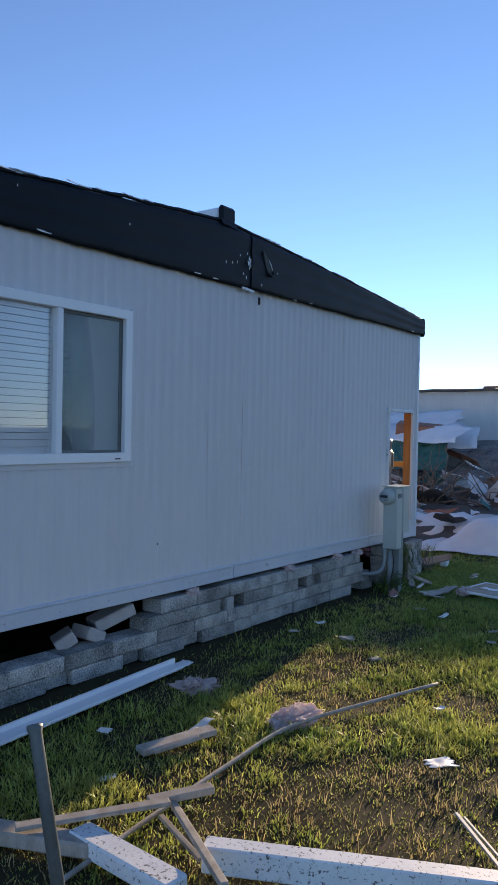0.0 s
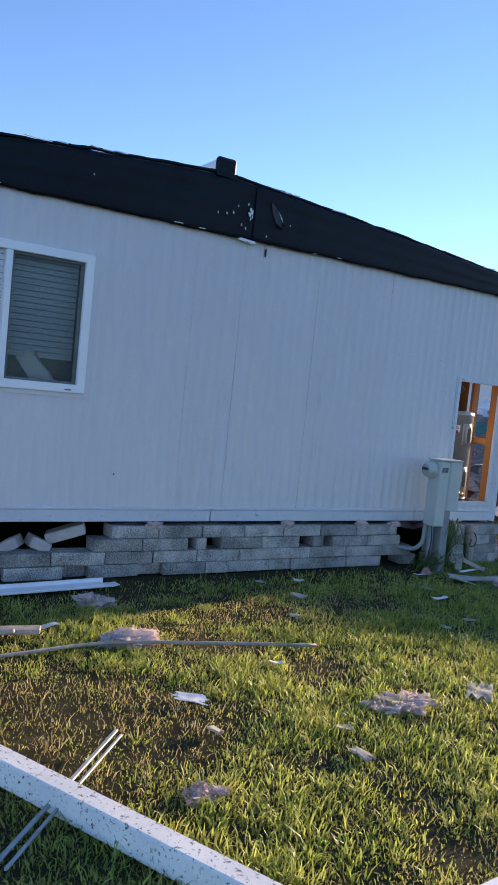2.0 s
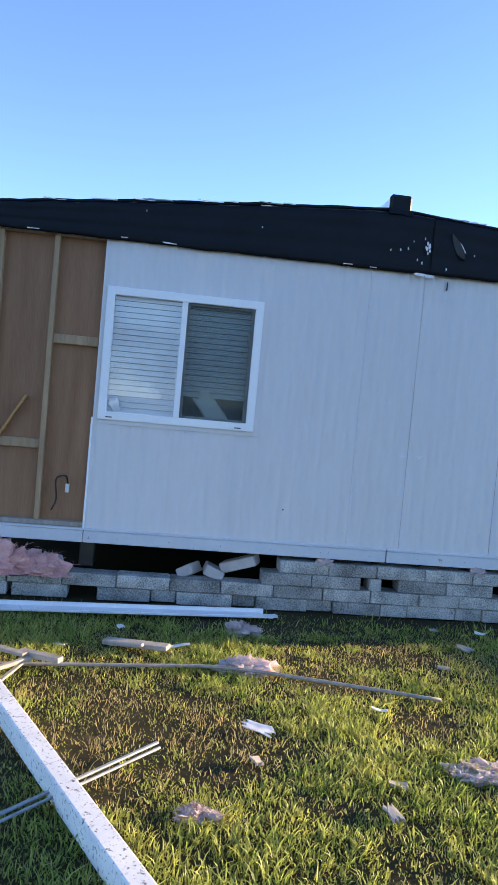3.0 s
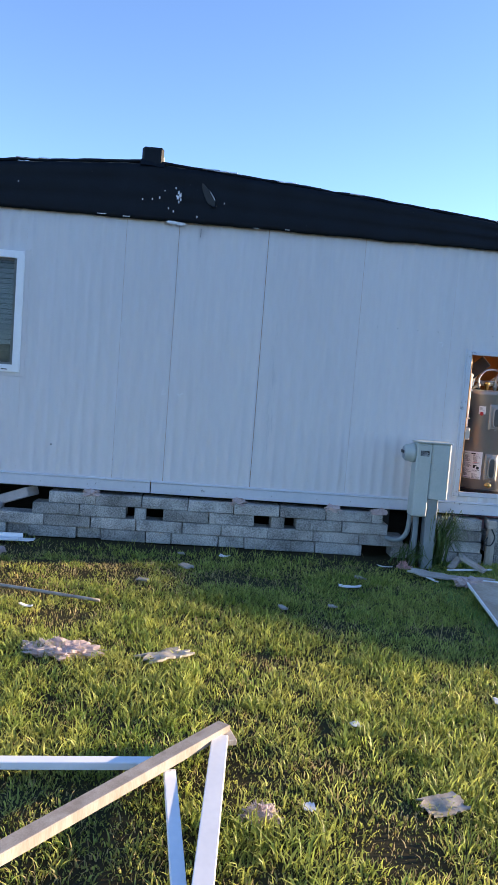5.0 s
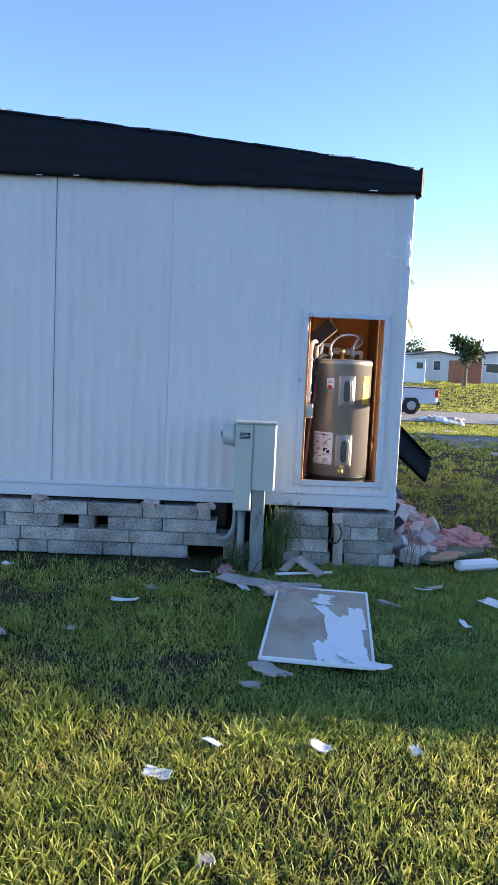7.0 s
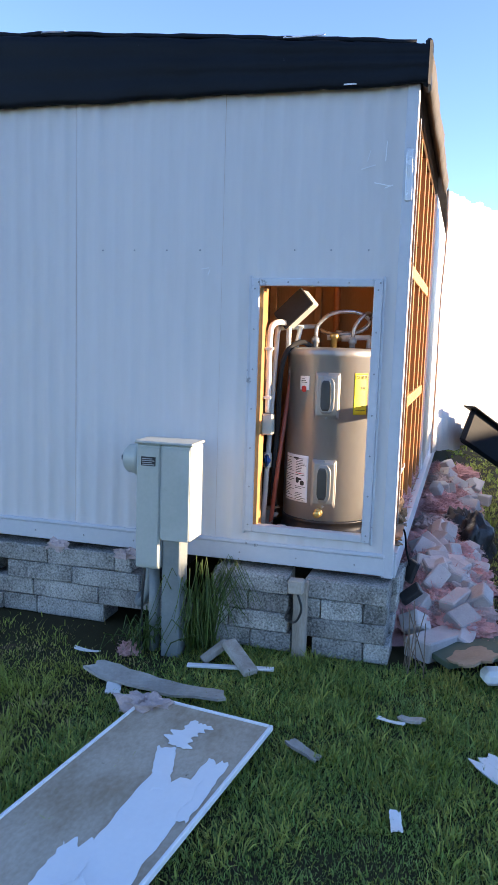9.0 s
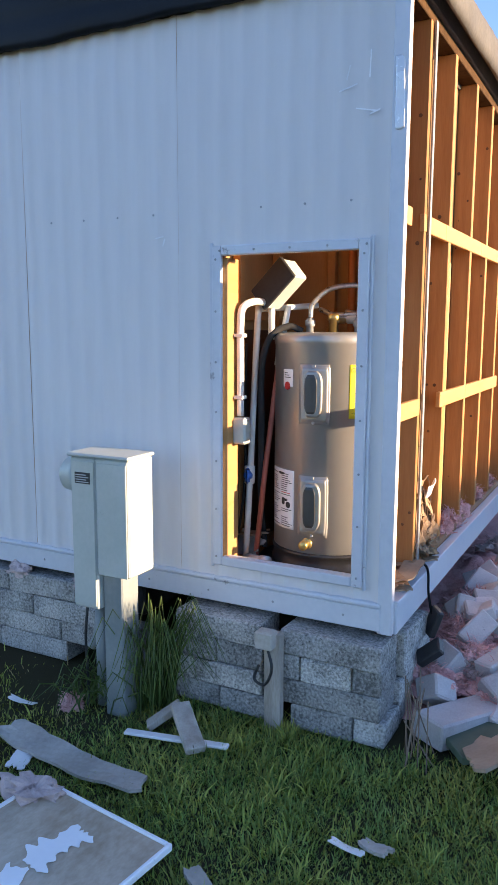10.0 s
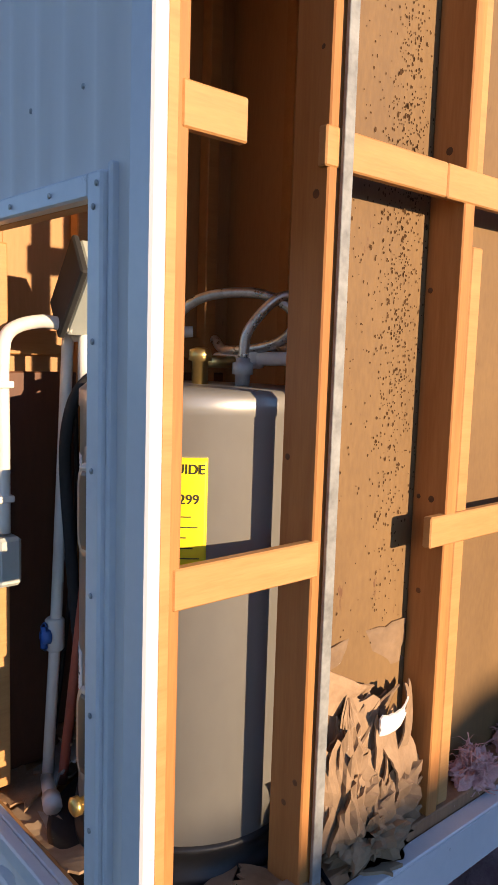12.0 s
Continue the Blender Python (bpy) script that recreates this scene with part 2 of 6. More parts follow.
M["teal"] = mat("teal_cloth", (0.03, 0.12, 0.12), (0.05, 0.17, 0.16), 0.8, 0, 4, 40, 0.3, 0.004)
M["green_board"] = mat("green_board", (0.05, 0.08, 0.05), (0.08, 0.115, 0.075), 0.7, 0, 6, 40, 0.3, 0.004)
M["pipe_grey"] = mat("grey_pipe", (0.10, 0.11, 0.105), (0.16, 0.17, 0.165), 0.5, 0.3, 6, 60, 0.2, 0.002)
# Darker than the meter paint: the shade on the post is in the colour.
M["shaded_post_paint"] = mat("shaded_post_paint", (0.19, 0.22, 0.225), (0.26, 0.29, 0.29), 0.5, 0.1, 5, 60, 0.2, 0.002)
M["sack"] = mat("black_sack", (0.01, 0.01, 0.011), (0.022, 0.022, 0.024), 0.35, 0, 7, 40, 0.8, 0.02)


# ---- building helpers ----
def mesh(name, verts, faces, material, smooth=False):
    me = bpy.data.meshes.new(name)
    me.from_pydata([tuple(v) for v in verts], [], faces)
    me.materials.append(material)
    if smooth:
        me.polygons.foreach_set("use_smooth", [True] * len(me.polygons))
    me.update()
    return me


def empty(name, m=None, label="", category="", group="", kind=""):
    e = new(name)
    e.empty_display_size = 0.1
    if m is not None:
        e.matrix_basis = m
    return tagged(e, label, category, group, kind)


def part(name, data, parent, label="", local=False):
    """One mesh under a thing (or a part); data is in the world's coordinates unless local."""
    ob = new(name, data)
    ob.parent = parent
    if not local and parent.parent is None:
        ob.matrix_parent_inverse = parent.matrix_basis.inverted()
    return tagged(ob, label)


def thing(name, data, label, category, m=None, group="", kind=""):
    ob = new(name, data)
    if m is not None:
        ob.matrix_basis = m
    return tagged(ob, label, category, group, kind)


def join(*sets):
    """Several (verts, faces) as one."""
    V, F = [], []
    for v, f in sets:
        k = len(V)
        V += list(v)
        F += [tuple(i + k for i in q) for q in f]
    return V, F


def cbox(x0, x1, y0, y1, z0, z1, c=0.004):
    """A box with chamfered edges."""
    c = min(c, (x1 - x0) * 0.45, (y1 - y0) * 0.45, (z1 - z0) * 0.45)
    lo, hi = (x0, y0, z0), (x1, y1, z1)
    V, idx = [], {}
    for sx in (0, 1):
        for sy in (0, 1):
            for sz in (0, 1):
                s = (sx, sy, sz)
                for ax in range(3):
                    p = [0, 0, 0]
                    for k in range(3):
                        e = hi[k] if s[k] else lo[k]
                        p[k] = e if k == ax else (e - c if s[k] else e + c)
                    idx[(s, ax)] = len(V)
                    V.append(tuple(p))
    F = []
    for ax in range(3):
        a, b = (ax + 1) % 3, (ax + 2) % 3
        for side in (0, 1):
            q = []
            for u, w in ((0, 0), (1, 0), (1, 1), (0, 1)):
                s = [0, 0, 0]
                s[ax], s[a], s[b] = side, u, w
                q.append(idx[(tuple(s), ax)])
            F.append(tuple(q if side else q[::-1]))
        for u in (0, 1):
            for w in (0, 1):
                s0, s1 = [0, 0, 0], [0, 0, 0]
                s0[a] = s1[a] = u
                s0[b] = s1[b] = w
                s1[ax] = 1
                s0, s1 = tuple(s0), tuple(s1)
                q = (idx[(s0, a)], idx[(s1, a)], idx[(s1, b)], idx[(s0, b)])
                F.append(q if u == w else q[::-1])
    for s in {k[0] for k in idx}:
        q = (idx[(s, 0)], idx[(s, 1)], idx[(s, 2)])
        F.append(q if sum(s) % 2 else q[::-1])
    return V, F


def moved(vf, m):
    return [m @ Vector(v) for v in vf[0]], vf[1]


def bar(a, b, w, t, c=0.003, up=(0, 0, 1)):
    """A squared bar from a to b, w wide and t thick."""
    a, b = Vector(a), Vector(b)
    d = b - a
    x = d.normalized()
    u = Vector(up)
    if abs(x.dot(u)) > 0.97:
        u = Vector((1, 0, 0))
    y = u.cross(x).normalized()
    z = x.cross(y)
    m = Matrix((x, y, z)).transposed().to_4x4()
    m.translation = a
    return moved(cbox(0, d.length, -w / 2, w / 2, -t / 2, t / 2, c), m)


def tube(points, r, n=10, caps=True):
    """A tube through points; r one radius or one for each point."""
    P = [Vector(p) for p in points]
    R = r if isinstance(r, (list, tuple)) else [r] * len(P)
    V, F = [], []
    ref = Vector((0.13, 0.21, 0.97))
    for i, p in enumerate(P):
        d = (P[min(i + 1, len(P) - 1)] - P[max(i - 1, 0)]).normalized()
        if abs(d.dot(ref)) > 0.98:
            ref = Vector((0.9, 0.3, 0.1))
        a = ref.cross(d).normalized()
        b = d.cross(a)
        for k in range(n):
            t = 2 * math.pi * k / n
            V.append(p + a * (R[i] * math.cos(t)) + b * (R[i] * math.sin(t)))
    for i in range(len(P) - 1):
        for k in range(n):
            F.append((i * n + k, i * n + (k + 1) % n, (i + 1) * n + (k + 1) % n, (i + 1) * n + k))
    if caps:
        F.append(tuple(range(n))[::-1])
        F.append(tuple((len(P) - 1) * n + k for k in range(n)))
    return V, F


def curve_pts(pts, steps=8):
    """Smooth points through pts (Catmull-Rom)."""
    P = [Vector(p) for p in pts]
    P = [P[0] * 2 - P[1]] + P + [P[-1] * 2 - P[-2]]
    out = []
    for i in range(1, len(P) - 2):
        for k in range(steps):
            t = k / steps
            a, b, c, d = P[i - 1:i + 3]
            out.append(0.5 * ((2 * b) + (c - a) * t + (2 * a - 5 * b + 4 * c - d) * t * t + (3 * b - a - 3 * c + d) * t ** 3))
    out.append(P[-2])
    return out


def lathe(profile, n=32, axis=(0, 0, 1), at=(0, 0, 0)):
    """A turned body; profile of (radius, height)."""
    q = Vector((0, 0, 1)).rotation_difference(Vector(axis)).to_matrix()
    V, F = [], []
    for r, h in profile:
        for k in range(n):
            t = 2 * math.pi * k / n
            V.append(Vector(at) + q @ Vector((r * math.cos(t), r * math.sin(t), h)))
    for i in range(len(profile) - 1):
        for k in range(n):
            F.append((i * n + k, i * n + (k + 1) % n, (i + 1) * n + (k + 1) % n, (i + 1) * n + k))
    F.append(tuple(range(n))[::-1])
    F.append(tuple((len(profile) - 1) * n + k for k in range(n)))
    return V, F


def blob(rx, ry, rz, rough, seed, n=14, spiky=0.0):
    """A lumpy clump that stands on z = 0."""
    r = random.Random(seed)
    V, F = [], []
    o = Vector((r.uniform(0, 90), r.uniform(0, 90), r.uniform(0, 90)))
    for i in range(n + 1):
        ph = math.pi * i / n
        for k in range(2 * n):
            th = math.pi * k / n
            d = Vector((math.sin(ph) * math.cos(th), math.sin(ph) * math.sin(th), math.cos(ph)))
            s = 1 + rough * noise.noise(d * 1.6 + o) + rough * 0.7 * noise.noise(d * 4.5 + o) + rough * 0.45 * noise.noise(d * 11 + o) + r.uniform(-1, 1) * spiky
            V.append((d.x * rx * s, d.y * ry * s, max(-0.02, d.z * rz * s)))
    for i in range(n):
        for k in range(2 * n):
            a, b = i * 2 * n + k, i * 2 * n + (k + 1) % (2 * n)
            F.append((a, a + 2 * n, b + 2 * n, b))
    return V, F


def fluff(rx, ry, rz, seed, n=260, l=0.07):
    """A clump of torn glass wool: a lumpy core wrapped in fine loose strands."""
    r = random.Random(seed)
    V, F = blob(rx * 0.9, ry * 0.9, rz * 0.9, 0.6, seed, 20, 0.03)
    V, F = [Vector(v) for v in V], list(F)
    m = len(V)
    for k in range(int(n * 1.8)):
        b = V[r.randrange(m)].copy()
        up = b.normalized()
        d = (up * r.uniform(0.0, 0.45) + Vector((r.uniform(-1, 1), r.uniform(-1, 1), r.uniform(-0.7, 0.7)))).normalized()
        w = d.cross(up).normalized() * r.uniform(0.0008, 0.0022)
        q = len(V)
        e = d * l * r.uniform(0.5, 1.4)
        t = b + e - up * (0.25 * l)
        b = b + up * 0.003
        V += [b - w, b + w, b + e * 0.55 + w + up * 0.004, b + e * 0.55 - w + up * 0.004, t]
        F += [(q, q + 1, q + 2, q + 3), (q + 3, q + 2, q + 4)]
    return [(v.x, v.y, max(-0.01, v.z)) for v in V], F


def shard(L, W, t, seed, bend=0.0, n=9, crumple=0.0, torn=0.5):
    """A torn piece of sheet or board with a ragged outline, lying at z = 0."""
    r = random.Random(seed)
    o = r.uniform(0, 80)
    nx = max(4, n)
    ny = max(3, int(n * W / L) + 2)
    top, F = [], []
    for i in range(nx + 1):
        for j in range(ny + 1):
            u, v = i / nx, j / ny
            x = (u - 0.5) * L
            e = torn * W * 0.35
            y = (v - 0.5) * (W - e * abs(noise.noise((u * 5 + o, 3 * (v > 0.5), 1))))
            x += (v - 0.5) * 0.0 + (1 if u > 0.5 else -1) * (abs(2 * u - 1) ** 6) * torn * W * 0.5 * noise.noise((v * 5 + o, 7, u > 0.5))
            z = bend * (2 * u - 1) ** 2 * L + crumple * (noise.noise((x * 5 + o, y * 5, 0)) + 0.5 * noise.noise((x * 13 + o, y * 13, 2)))
            top.append((x, y, z))
    k = len(top)
    V = [(x, y, z + t) for x, y, z in top] + top
    w = ny + 1
    for i in range(nx):
        for j in range(ny):
            a = i * w + j
            F.append((a, a + w, a + w + 1, a + 1))
            F.append((k + a, k + a + 1, k + a + w + 1, k + a + w))
    rim = [j for j in range(ny + 1)] + [i * w + ny for i in range(1, nx + 1)] + [nx * w + j for j in range(ny - 1, -1, -1)] + [i * w for i in range(nx - 1, 0, -1)]
    for a, b in zip(rim, rim[1:] + rim[:1]):
        F.append((a, b, k + b, k + a))
    lo = min(v[2] for v in V)
    return [(x, y, z - lo) for x, y, z in V], F


def text_on(name, body, size, m, material, parent, label=""):
    cu = bpy.data.curves.new(name, "FONT")
    cu.body, cu.size, cu.extrude = body, size, 0.0004
    cu.align_x = "CENTER"
    tmp = bpy.data.objects.new(name, cu)
    me = bpy.data.meshes.new_from_object(tmp)
    bpy.data.objects.remove(tmp)
    me.transform(m)
    me.materials.clear()
    me.materials.append(material)
    return part(name, me, parent, label)


def fbm(x, y, s=0.0):
    return noise.noise((x, y, s)) + 0.5 * noise.noise((x * 2.1, y * 2.1, s + 5)) + 0.25 * noise.noise((x * 4.3, y * 4.3, s + 9))


# ---- ground ----
def smooth(a, b, x):
    t = min(1.0, max(0.0, (x - a) / (b - a)))
    return t * t * (3 - 2 * t)


def ground_z(x, y):
    """The lawn: flat by the home, falling to the street and rising again past it."""
    d = -0.56 * smooth(-12, -27, x) * (1 - smooth(-40, -66, x)) + 0.5 * smooth(-40, -66, x)
    near = math.hypot(x + 1, y - 5)
    return d + 0.012 * fbm(x * 1.3, y * 1.3) * (1 - smooth(10, 16, near)) - 0.005


gx = sorted({round(v, 3) for v in np.concatenate([np.linspace(-900, -80, 14), np.linspace(-80, -10, 40), np.linspace(-10, 4, 80), np.linspace(4, 20, 14), np.linspace(20, 900, 12)])})
gy = sorted({round(v, 3) for v in np.concatenate([np.linspace(-900, -30, 10), np.linspace(-30, 0, 12), np.linspace(0, 13, 74), np.linspace(13, 60, 28), np.linspace(60, 900, 14)])})
GV = [(x, y, ground_z(x, y)) for x in gx for y in gy]
ng = len(gy)
GF = [(i * ng + j, (i + 1) * ng + j, (i + 1) * ng + j + 1, i * ng + j + 1) for i in range(len(gx) - 1) for j in range(ng - 1)]
M["ground"] = mat("lawn_soil", (0.036, 0.028, 0.018), (0.05, 0.048, 0.02), 0.95, 0, 1.6, 160, 0.7, 0.006, spots=((0.085, 0.06, 0.038), 3.2, 0.2), contrast=0.4, fine_mix=0.5, spec=0.1)
thing("ground", mesh("ground", GV, GF, M["ground"], True), "patchy lawn of green and dry grass with bare soil", "ground", kind="structure")

# ---- mobile home ----
X0 = -3.75                       # outer face of the gable wall
YC, YL = 8.19, 0.9               # its two corners
XB = -15.5                       # far end of the home
home = empty("mobile_home", pose(X0, 4.6, 0), "wrecked grey mobile home on concrete blocks with torn-off end siding", "mobile home")
YS = 8.158                      # outer face of the studs
ZT, ZB = 2.76, 0.53              # siding top and bottom


def roof_z(y):
    """The roofline of the gable."""
    return 3.225 - 0.07 * (4.6 - y) - 0.008 * (4.6 - y) ** 2 if y < 4.6 else 3.22 - 0.062 * (y - 4.6) - 0.0052 * (y - 4.6) ** 2


def ripple(y):
    """Section of the ribbed siding."""
    p = (y / 0.098) % 1.0
    return 0.0054 * math.cos(2 * math.pi * p) + 0.0012 * math.cos(4 * math.pi * p)


def siding_panel(y0, y1, holes, seed):
    """One sheet of ribbed siding with a lapped edge; holes are (y0, y1, z0, z1)."""
    r = random.Random(seed)
    ys = set(np.round(np.arange(y0, y1, 0.0123), 4)) | {y0, y1, y0 + 0.006, y1 - 0.006}
    zs = {ZB, ZT} | set(np.round(np.linspace(ZB, ZT, 12), 3))
    for a, b, c, d in holes:
        ys |= {v for v in (a, b) if y0 < v < y1}
        zs |= {c, d}
    ys, zs = sorted(ys), sorted(zs)
    V, F = [], []
    for y in ys:
        for z in zs:
            w = 0.004 * noise.noise((y * 1.3, z * 0.9, seed))
            lap = (0.003 if y > y1 - 0.02 else (-0.004 if y < y0 + 0.004 else 0)) * 0.35
            V.append((X0 + ripple(y) + w + lap, y, z))
    n = len(zs)
    for i in range(len(ys) - 1):
        for j in range(n - 1):
            yc, zc = (ys[i] + ys[i + 1]) / 2, (zs[j] + zs[j + 1]) / 2
            if any(a < yc < b and c < zc < d for a, b, c, d in holes):
                continue
            F.append((i * n + j, (i + 1) * n + j, (i + 1) * n + j + 1, i * n + j + 1))
    return mesh("siding_panel", V, F, M["siding"], True)


WIN = (2.375, 3.575, 1.39, 2.40)
DOOR = (7.457, 8.03, 0.632, 1.847)
seams = [2.34, 2.75, 3.58, 4.40, 4.84, 5.60, 6.44, 7.26, 8.142]
GAP = {4.40: 0.0006, 4.84: 0.0013, 5.60: 0.002, 6.44: 0.0007, 7.26: 0.0003}   # half the open joint at a seam
for i, (a, b) in enumerate(zip(seams, seams[1:])):
    part("siding_panel", siding_panel(a + GAP.get(a, 0), b - GAP.get(b, 0), [WIN, DOOR], i), home, "grey ribbed metal siding sheet")
# plain flat strip under and over the window, where the ribs are covered
core = join(cbox(X0 - 0.09, X0 - 0.014, 2.34, WIN[0], ZB, ZT), cbox(X0 - 0.09, X0 - 0.014, WIN[1], DOOR[0] - 0.018, ZB, ZT),
            cbox(X0 - 0.09, X0 - 0.014, WIN[0], WIN[1], ZB, WIN[2]), cbox(X0 - 0.09, X0 - 0.014, WIN[0], WIN[1], WIN[3], ZT),
            cbox(X0 - 0.05, X0 - 0.014, DOOR[0] - 0.018, DOOR[1] + 0.018, DOOR[3] + 0.002, ZT), cbox(X0 - 0.05, X0 - 0.014, DOOR[1] + 0.018, YC - 0.045, ZB, ZT), cbox(X0 - 0.05, X0 - 0.014, DOOR[0] - 0.016, DOOR[1] + 0.016, ZB, DOOR[2] - 0.018))
part("wall_core", mesh("wall_core", *core, M["plywood"]), home, "plywood lining of the gable wall")


def ragged(y0, y1, x_out, z_lo, z_hi, ribs, seed, step=0.03):
    """The black edging over the wall top: ribbed face, uneven hem."""
    ys = np.arange(y0, y1 + step / 2, step)
    V, F = [], []
    rows = 15
    for y in ys:
        top, bot = z_hi(y), z_lo + 0.012 * noise.noise((y * 3.1, seed, 0)) + 0.006 * noise.noise((y * 17, seed, 1))
        top += 0.010 * noise.noise((y * 6, seed, 3)) + 0.006 * noise.noise((y * 23, seed, 4))
        for k in range(rows + 1):
            u = k / rows
            z = bot + (top - bot) * u
            x = x_out + 0.007 * abs(math.sin(math.pi * u * ribs)) + 0.004 * noise.noise((y * 2.5, u * 3, seed)) - 0.03 * max(0, u - 0.93) / 0.07
            V.append((x, y, z))
        V.append((x_out - 0.07, y, top + 0.004))
        V.append((x_out - 0.03, y, bot + 0.004))
    n = rows + 3
    for i in range(len(ys) - 1):
        for k in range(rows + 1):
            F.append((i * n + k, (i + 1) * n + k, (i + 1) * n + k + 1, i * n + k + 1))
        F.append((i * n + n - 1, (i + 1) * n + n - 1, (i + 1) * n, i * n))
    return V, F


part("fascia", mesh("fascia", *ragged(YL - 0.05, 4.87, X0 + 0.035, 2.745, roof_z, 3, 1), M["black"], True), home, "black ribbed roof edging with a ragged hem")
part("fascia", mesh("fascia", *ragged(4.86, YC + 0.035, X0 + 0.045, 2.75, roof_z, 3, 2), M["black"], True), home, "black ribbed roof edging with a ragged hem")
part("edge_cap", mesh("edge_cap", *tube([(X0 + 0.045 - 0.03, y, roof_z(y) + 0.004 + 0.012 * noise.noise((y * 5, 2, 2))) for y in np.arange(YL, YC + 0.03, 0.06)],
     [0.013 + 0.006 * noise.noise((y * 11, 4, 4)) for y in np.arange(YL, YC + 0.03, 0.06)], 7), M["black"], True), home, "lumpy tarred bead along the roof edge")
# Pale torn bits along the edge also carry its highlights in their colour.
for k in range(15):
    q = random.Random(820 + k)
    y = q.uniform(1.2, 8.2)
    part("edge_chip", mesh("edge_chip", *moved(shard(q.uniform(0.05, 0.2), 0.013, 0.003, 860 + k, 0.01, 12, 0.008, 1.6), pose(X0 + 0.022, y, roof_z(y) + 0.012, 50, 0, 90)), M["white_metal"] if k % 3 else M["galv"]), home, "pale bit for torn metal and highlights along the roof edge")
# corner of the black edging, folded round the end
part("fascia_return", mesh("fascia_return", *cbox(X0 - 0.06, X0 + 0.045, YC + 0.012, YC + 0.045, 2.735, 2.945, 0.012), M["black"]), home, "black edging folded round the roof corner")
# tear with a lifted flap, scuffs and a loose tag
TY_, TZ_ = 5.06, 2.985
outl = []
for i in range(16):
    q = 2 * math.pi * i / 16
    u, v = 0.034 * math.cos(q) * (1 + 0.35 * noise.noise((i, 2, 5))), 0.095 * math.sin(q) * (1 + 0.2 * noise.noise((i, 8, 5)))
    outl.append((X0 + 0.0625, TY_ + u * (1 - 4 * v) - 0.55 * v, TZ_ + v))
# Black plate paints the shade inside the tear; a pale rim its highlight.
part("tear", mesh("tear", [(x - d, y, z) for d in (0, 0.02) for x, y, z in outl], [tuple(range(16)), tuple(range(31, 15, -1))] + [(i, 16 + i, 16 + (i + 1) % 16, (i + 1) % 16) for i in range(16)], M["ink"]), home, "black plate for the shade inside a tear in the roof edging")
part("torn_flap", mesh("torn_flap", *tube([Vector(outl[i % 16]) + Vector((0.006, 0.004, 0)) for i in (15, 14, 13, 12, 11, 10)] , [0.003, 0.007, 0.008, 0.009, 0.006, 0.002], 6), M["black"], True), home, "curled black lip under the tear")
part("torn_flap", mesh("torn_flap", *tube([Vector(outl[i % 16]) + Vector((0.005, 0.003, 0)) for i in (14, 15, 0, 1)], [0.001, 0.004, 0.003, 0.001], 6), M["white_metal"], True), home, "pale torn rim of the tear, a highlight in its colour")
for k, (y, z, s) in enumerate([(4.815, 2.985, 0.022), (4.83, 2.965, 0.03), (4.81, 2.945, 0.024), (4.835, 2.93, 0.02), (4.82, 2.91, 0.016), (4.79, 3.02, 0.014), (4.80, 2.955, 0.014), (4.60, 2.915, 0.014), (4.52, 2.905, 0.012), (4.66, 2.93, 0.016), (4.98, 2.80, 0.014), (4.78, 2.83, 0.016), (4.74, 2.85, 0.012), (2.62, 2.98, 0.01), (5.2, 2.93, 0.01), (3.5, 2.96, 0.01), (4.70, 2.99, 0.01)]):
    part("scuff", mesh("scuff", *moved(shard(s * 1.1, s * 0.7, 0.002, 20 + k, 0, 12, 0.004, 2.4), pose(X0 + 0.062 if y > 4.86 else X0 + 0.054, y, z, 0, 90, 0)), M["white_metal"]), home, "bare pale scuff")
part("seam_tag", mesh("seam_tag", *moved(shard(0.15, 0.026, 0.003, 9, 0.02, 14, 0.008, 1.9), pose(X0 + 0.05, 4.81, 2.735, 84, 5, 90)), M["white_worn"]), home, "loose pale scrap at the hem")
for k in range(9):
    r = random.Random(300 + k)
    y = r.uniform(1.6, 8.1)
    part("hem_chip", mesh("hem_chip", *moved(shard(r.uniform(0.02, 0.09), 0.007, 0.003, 40 + k, 0, 14, 0.006, 2.0), pose(X0 + 0.055, y, 2.756 + r.uniform(-0.004, 0.01), 90, 0, 90)), M["white_metal"]), home, "chipped pale edge")

# bottom trim, corner trim, window and closet trim
for a, b in ((YL, 2.34), (2.34, 4.74), (4.745, 7.02), (7.02, 8.15)):
    part("bottom_trim", mesh("bottom_trim", *join(cbox(X0 - 0.04, X0 + 0.016, a, b - 0.004, 0.435, 0.525, 0.004), cbox(X0 - 0.02, X0 + 0.022, a, b - 0.004, 0.525, 0.545, 0.006)), M["trim_grey"]), home, "grey metal strip along the wall foot")
part("corner_trim", mesh("corner_trim", *cbox(X0 - 0.016, X0 + 0.012, 8.132, YC, 0.425, ZT, 0.004), M["trim_grey"]), home, "grey corner strip, bright at its edge")
for k, (y, z, l, a) in enumerate([(7.97, 2.45, 0.05, 75), (8.05, 2.47, 0.09, 88), (7.97, 2.40, 0.07, 15), (8.04, 2.32, 0.08, -12), (8.07, 2.31, 0.04, 20), (7.17, 1.93, 0.04, 10), (7.19, 1.91, 0.03, 70), (4.79, 1.32, 0.04, 60), (4.80, 1.30, 0.04, 20), (4.93, 1.30, 0.04, -40), (4.95, 1.31, 0.03, 35)]):
    part("scratch", mesh("scratch", *moved(shard(l, 0.005, 0.001, 90 + k, 0, 12, 0.002, 1.6), pose(X0 + 0.0055, y, z) @ pose(0, 0, 0, 90, 0, 90) @ pose(0, 0, 0, 0, 0, a)), M["white_metal"]), home, "pale scratch in the siding")
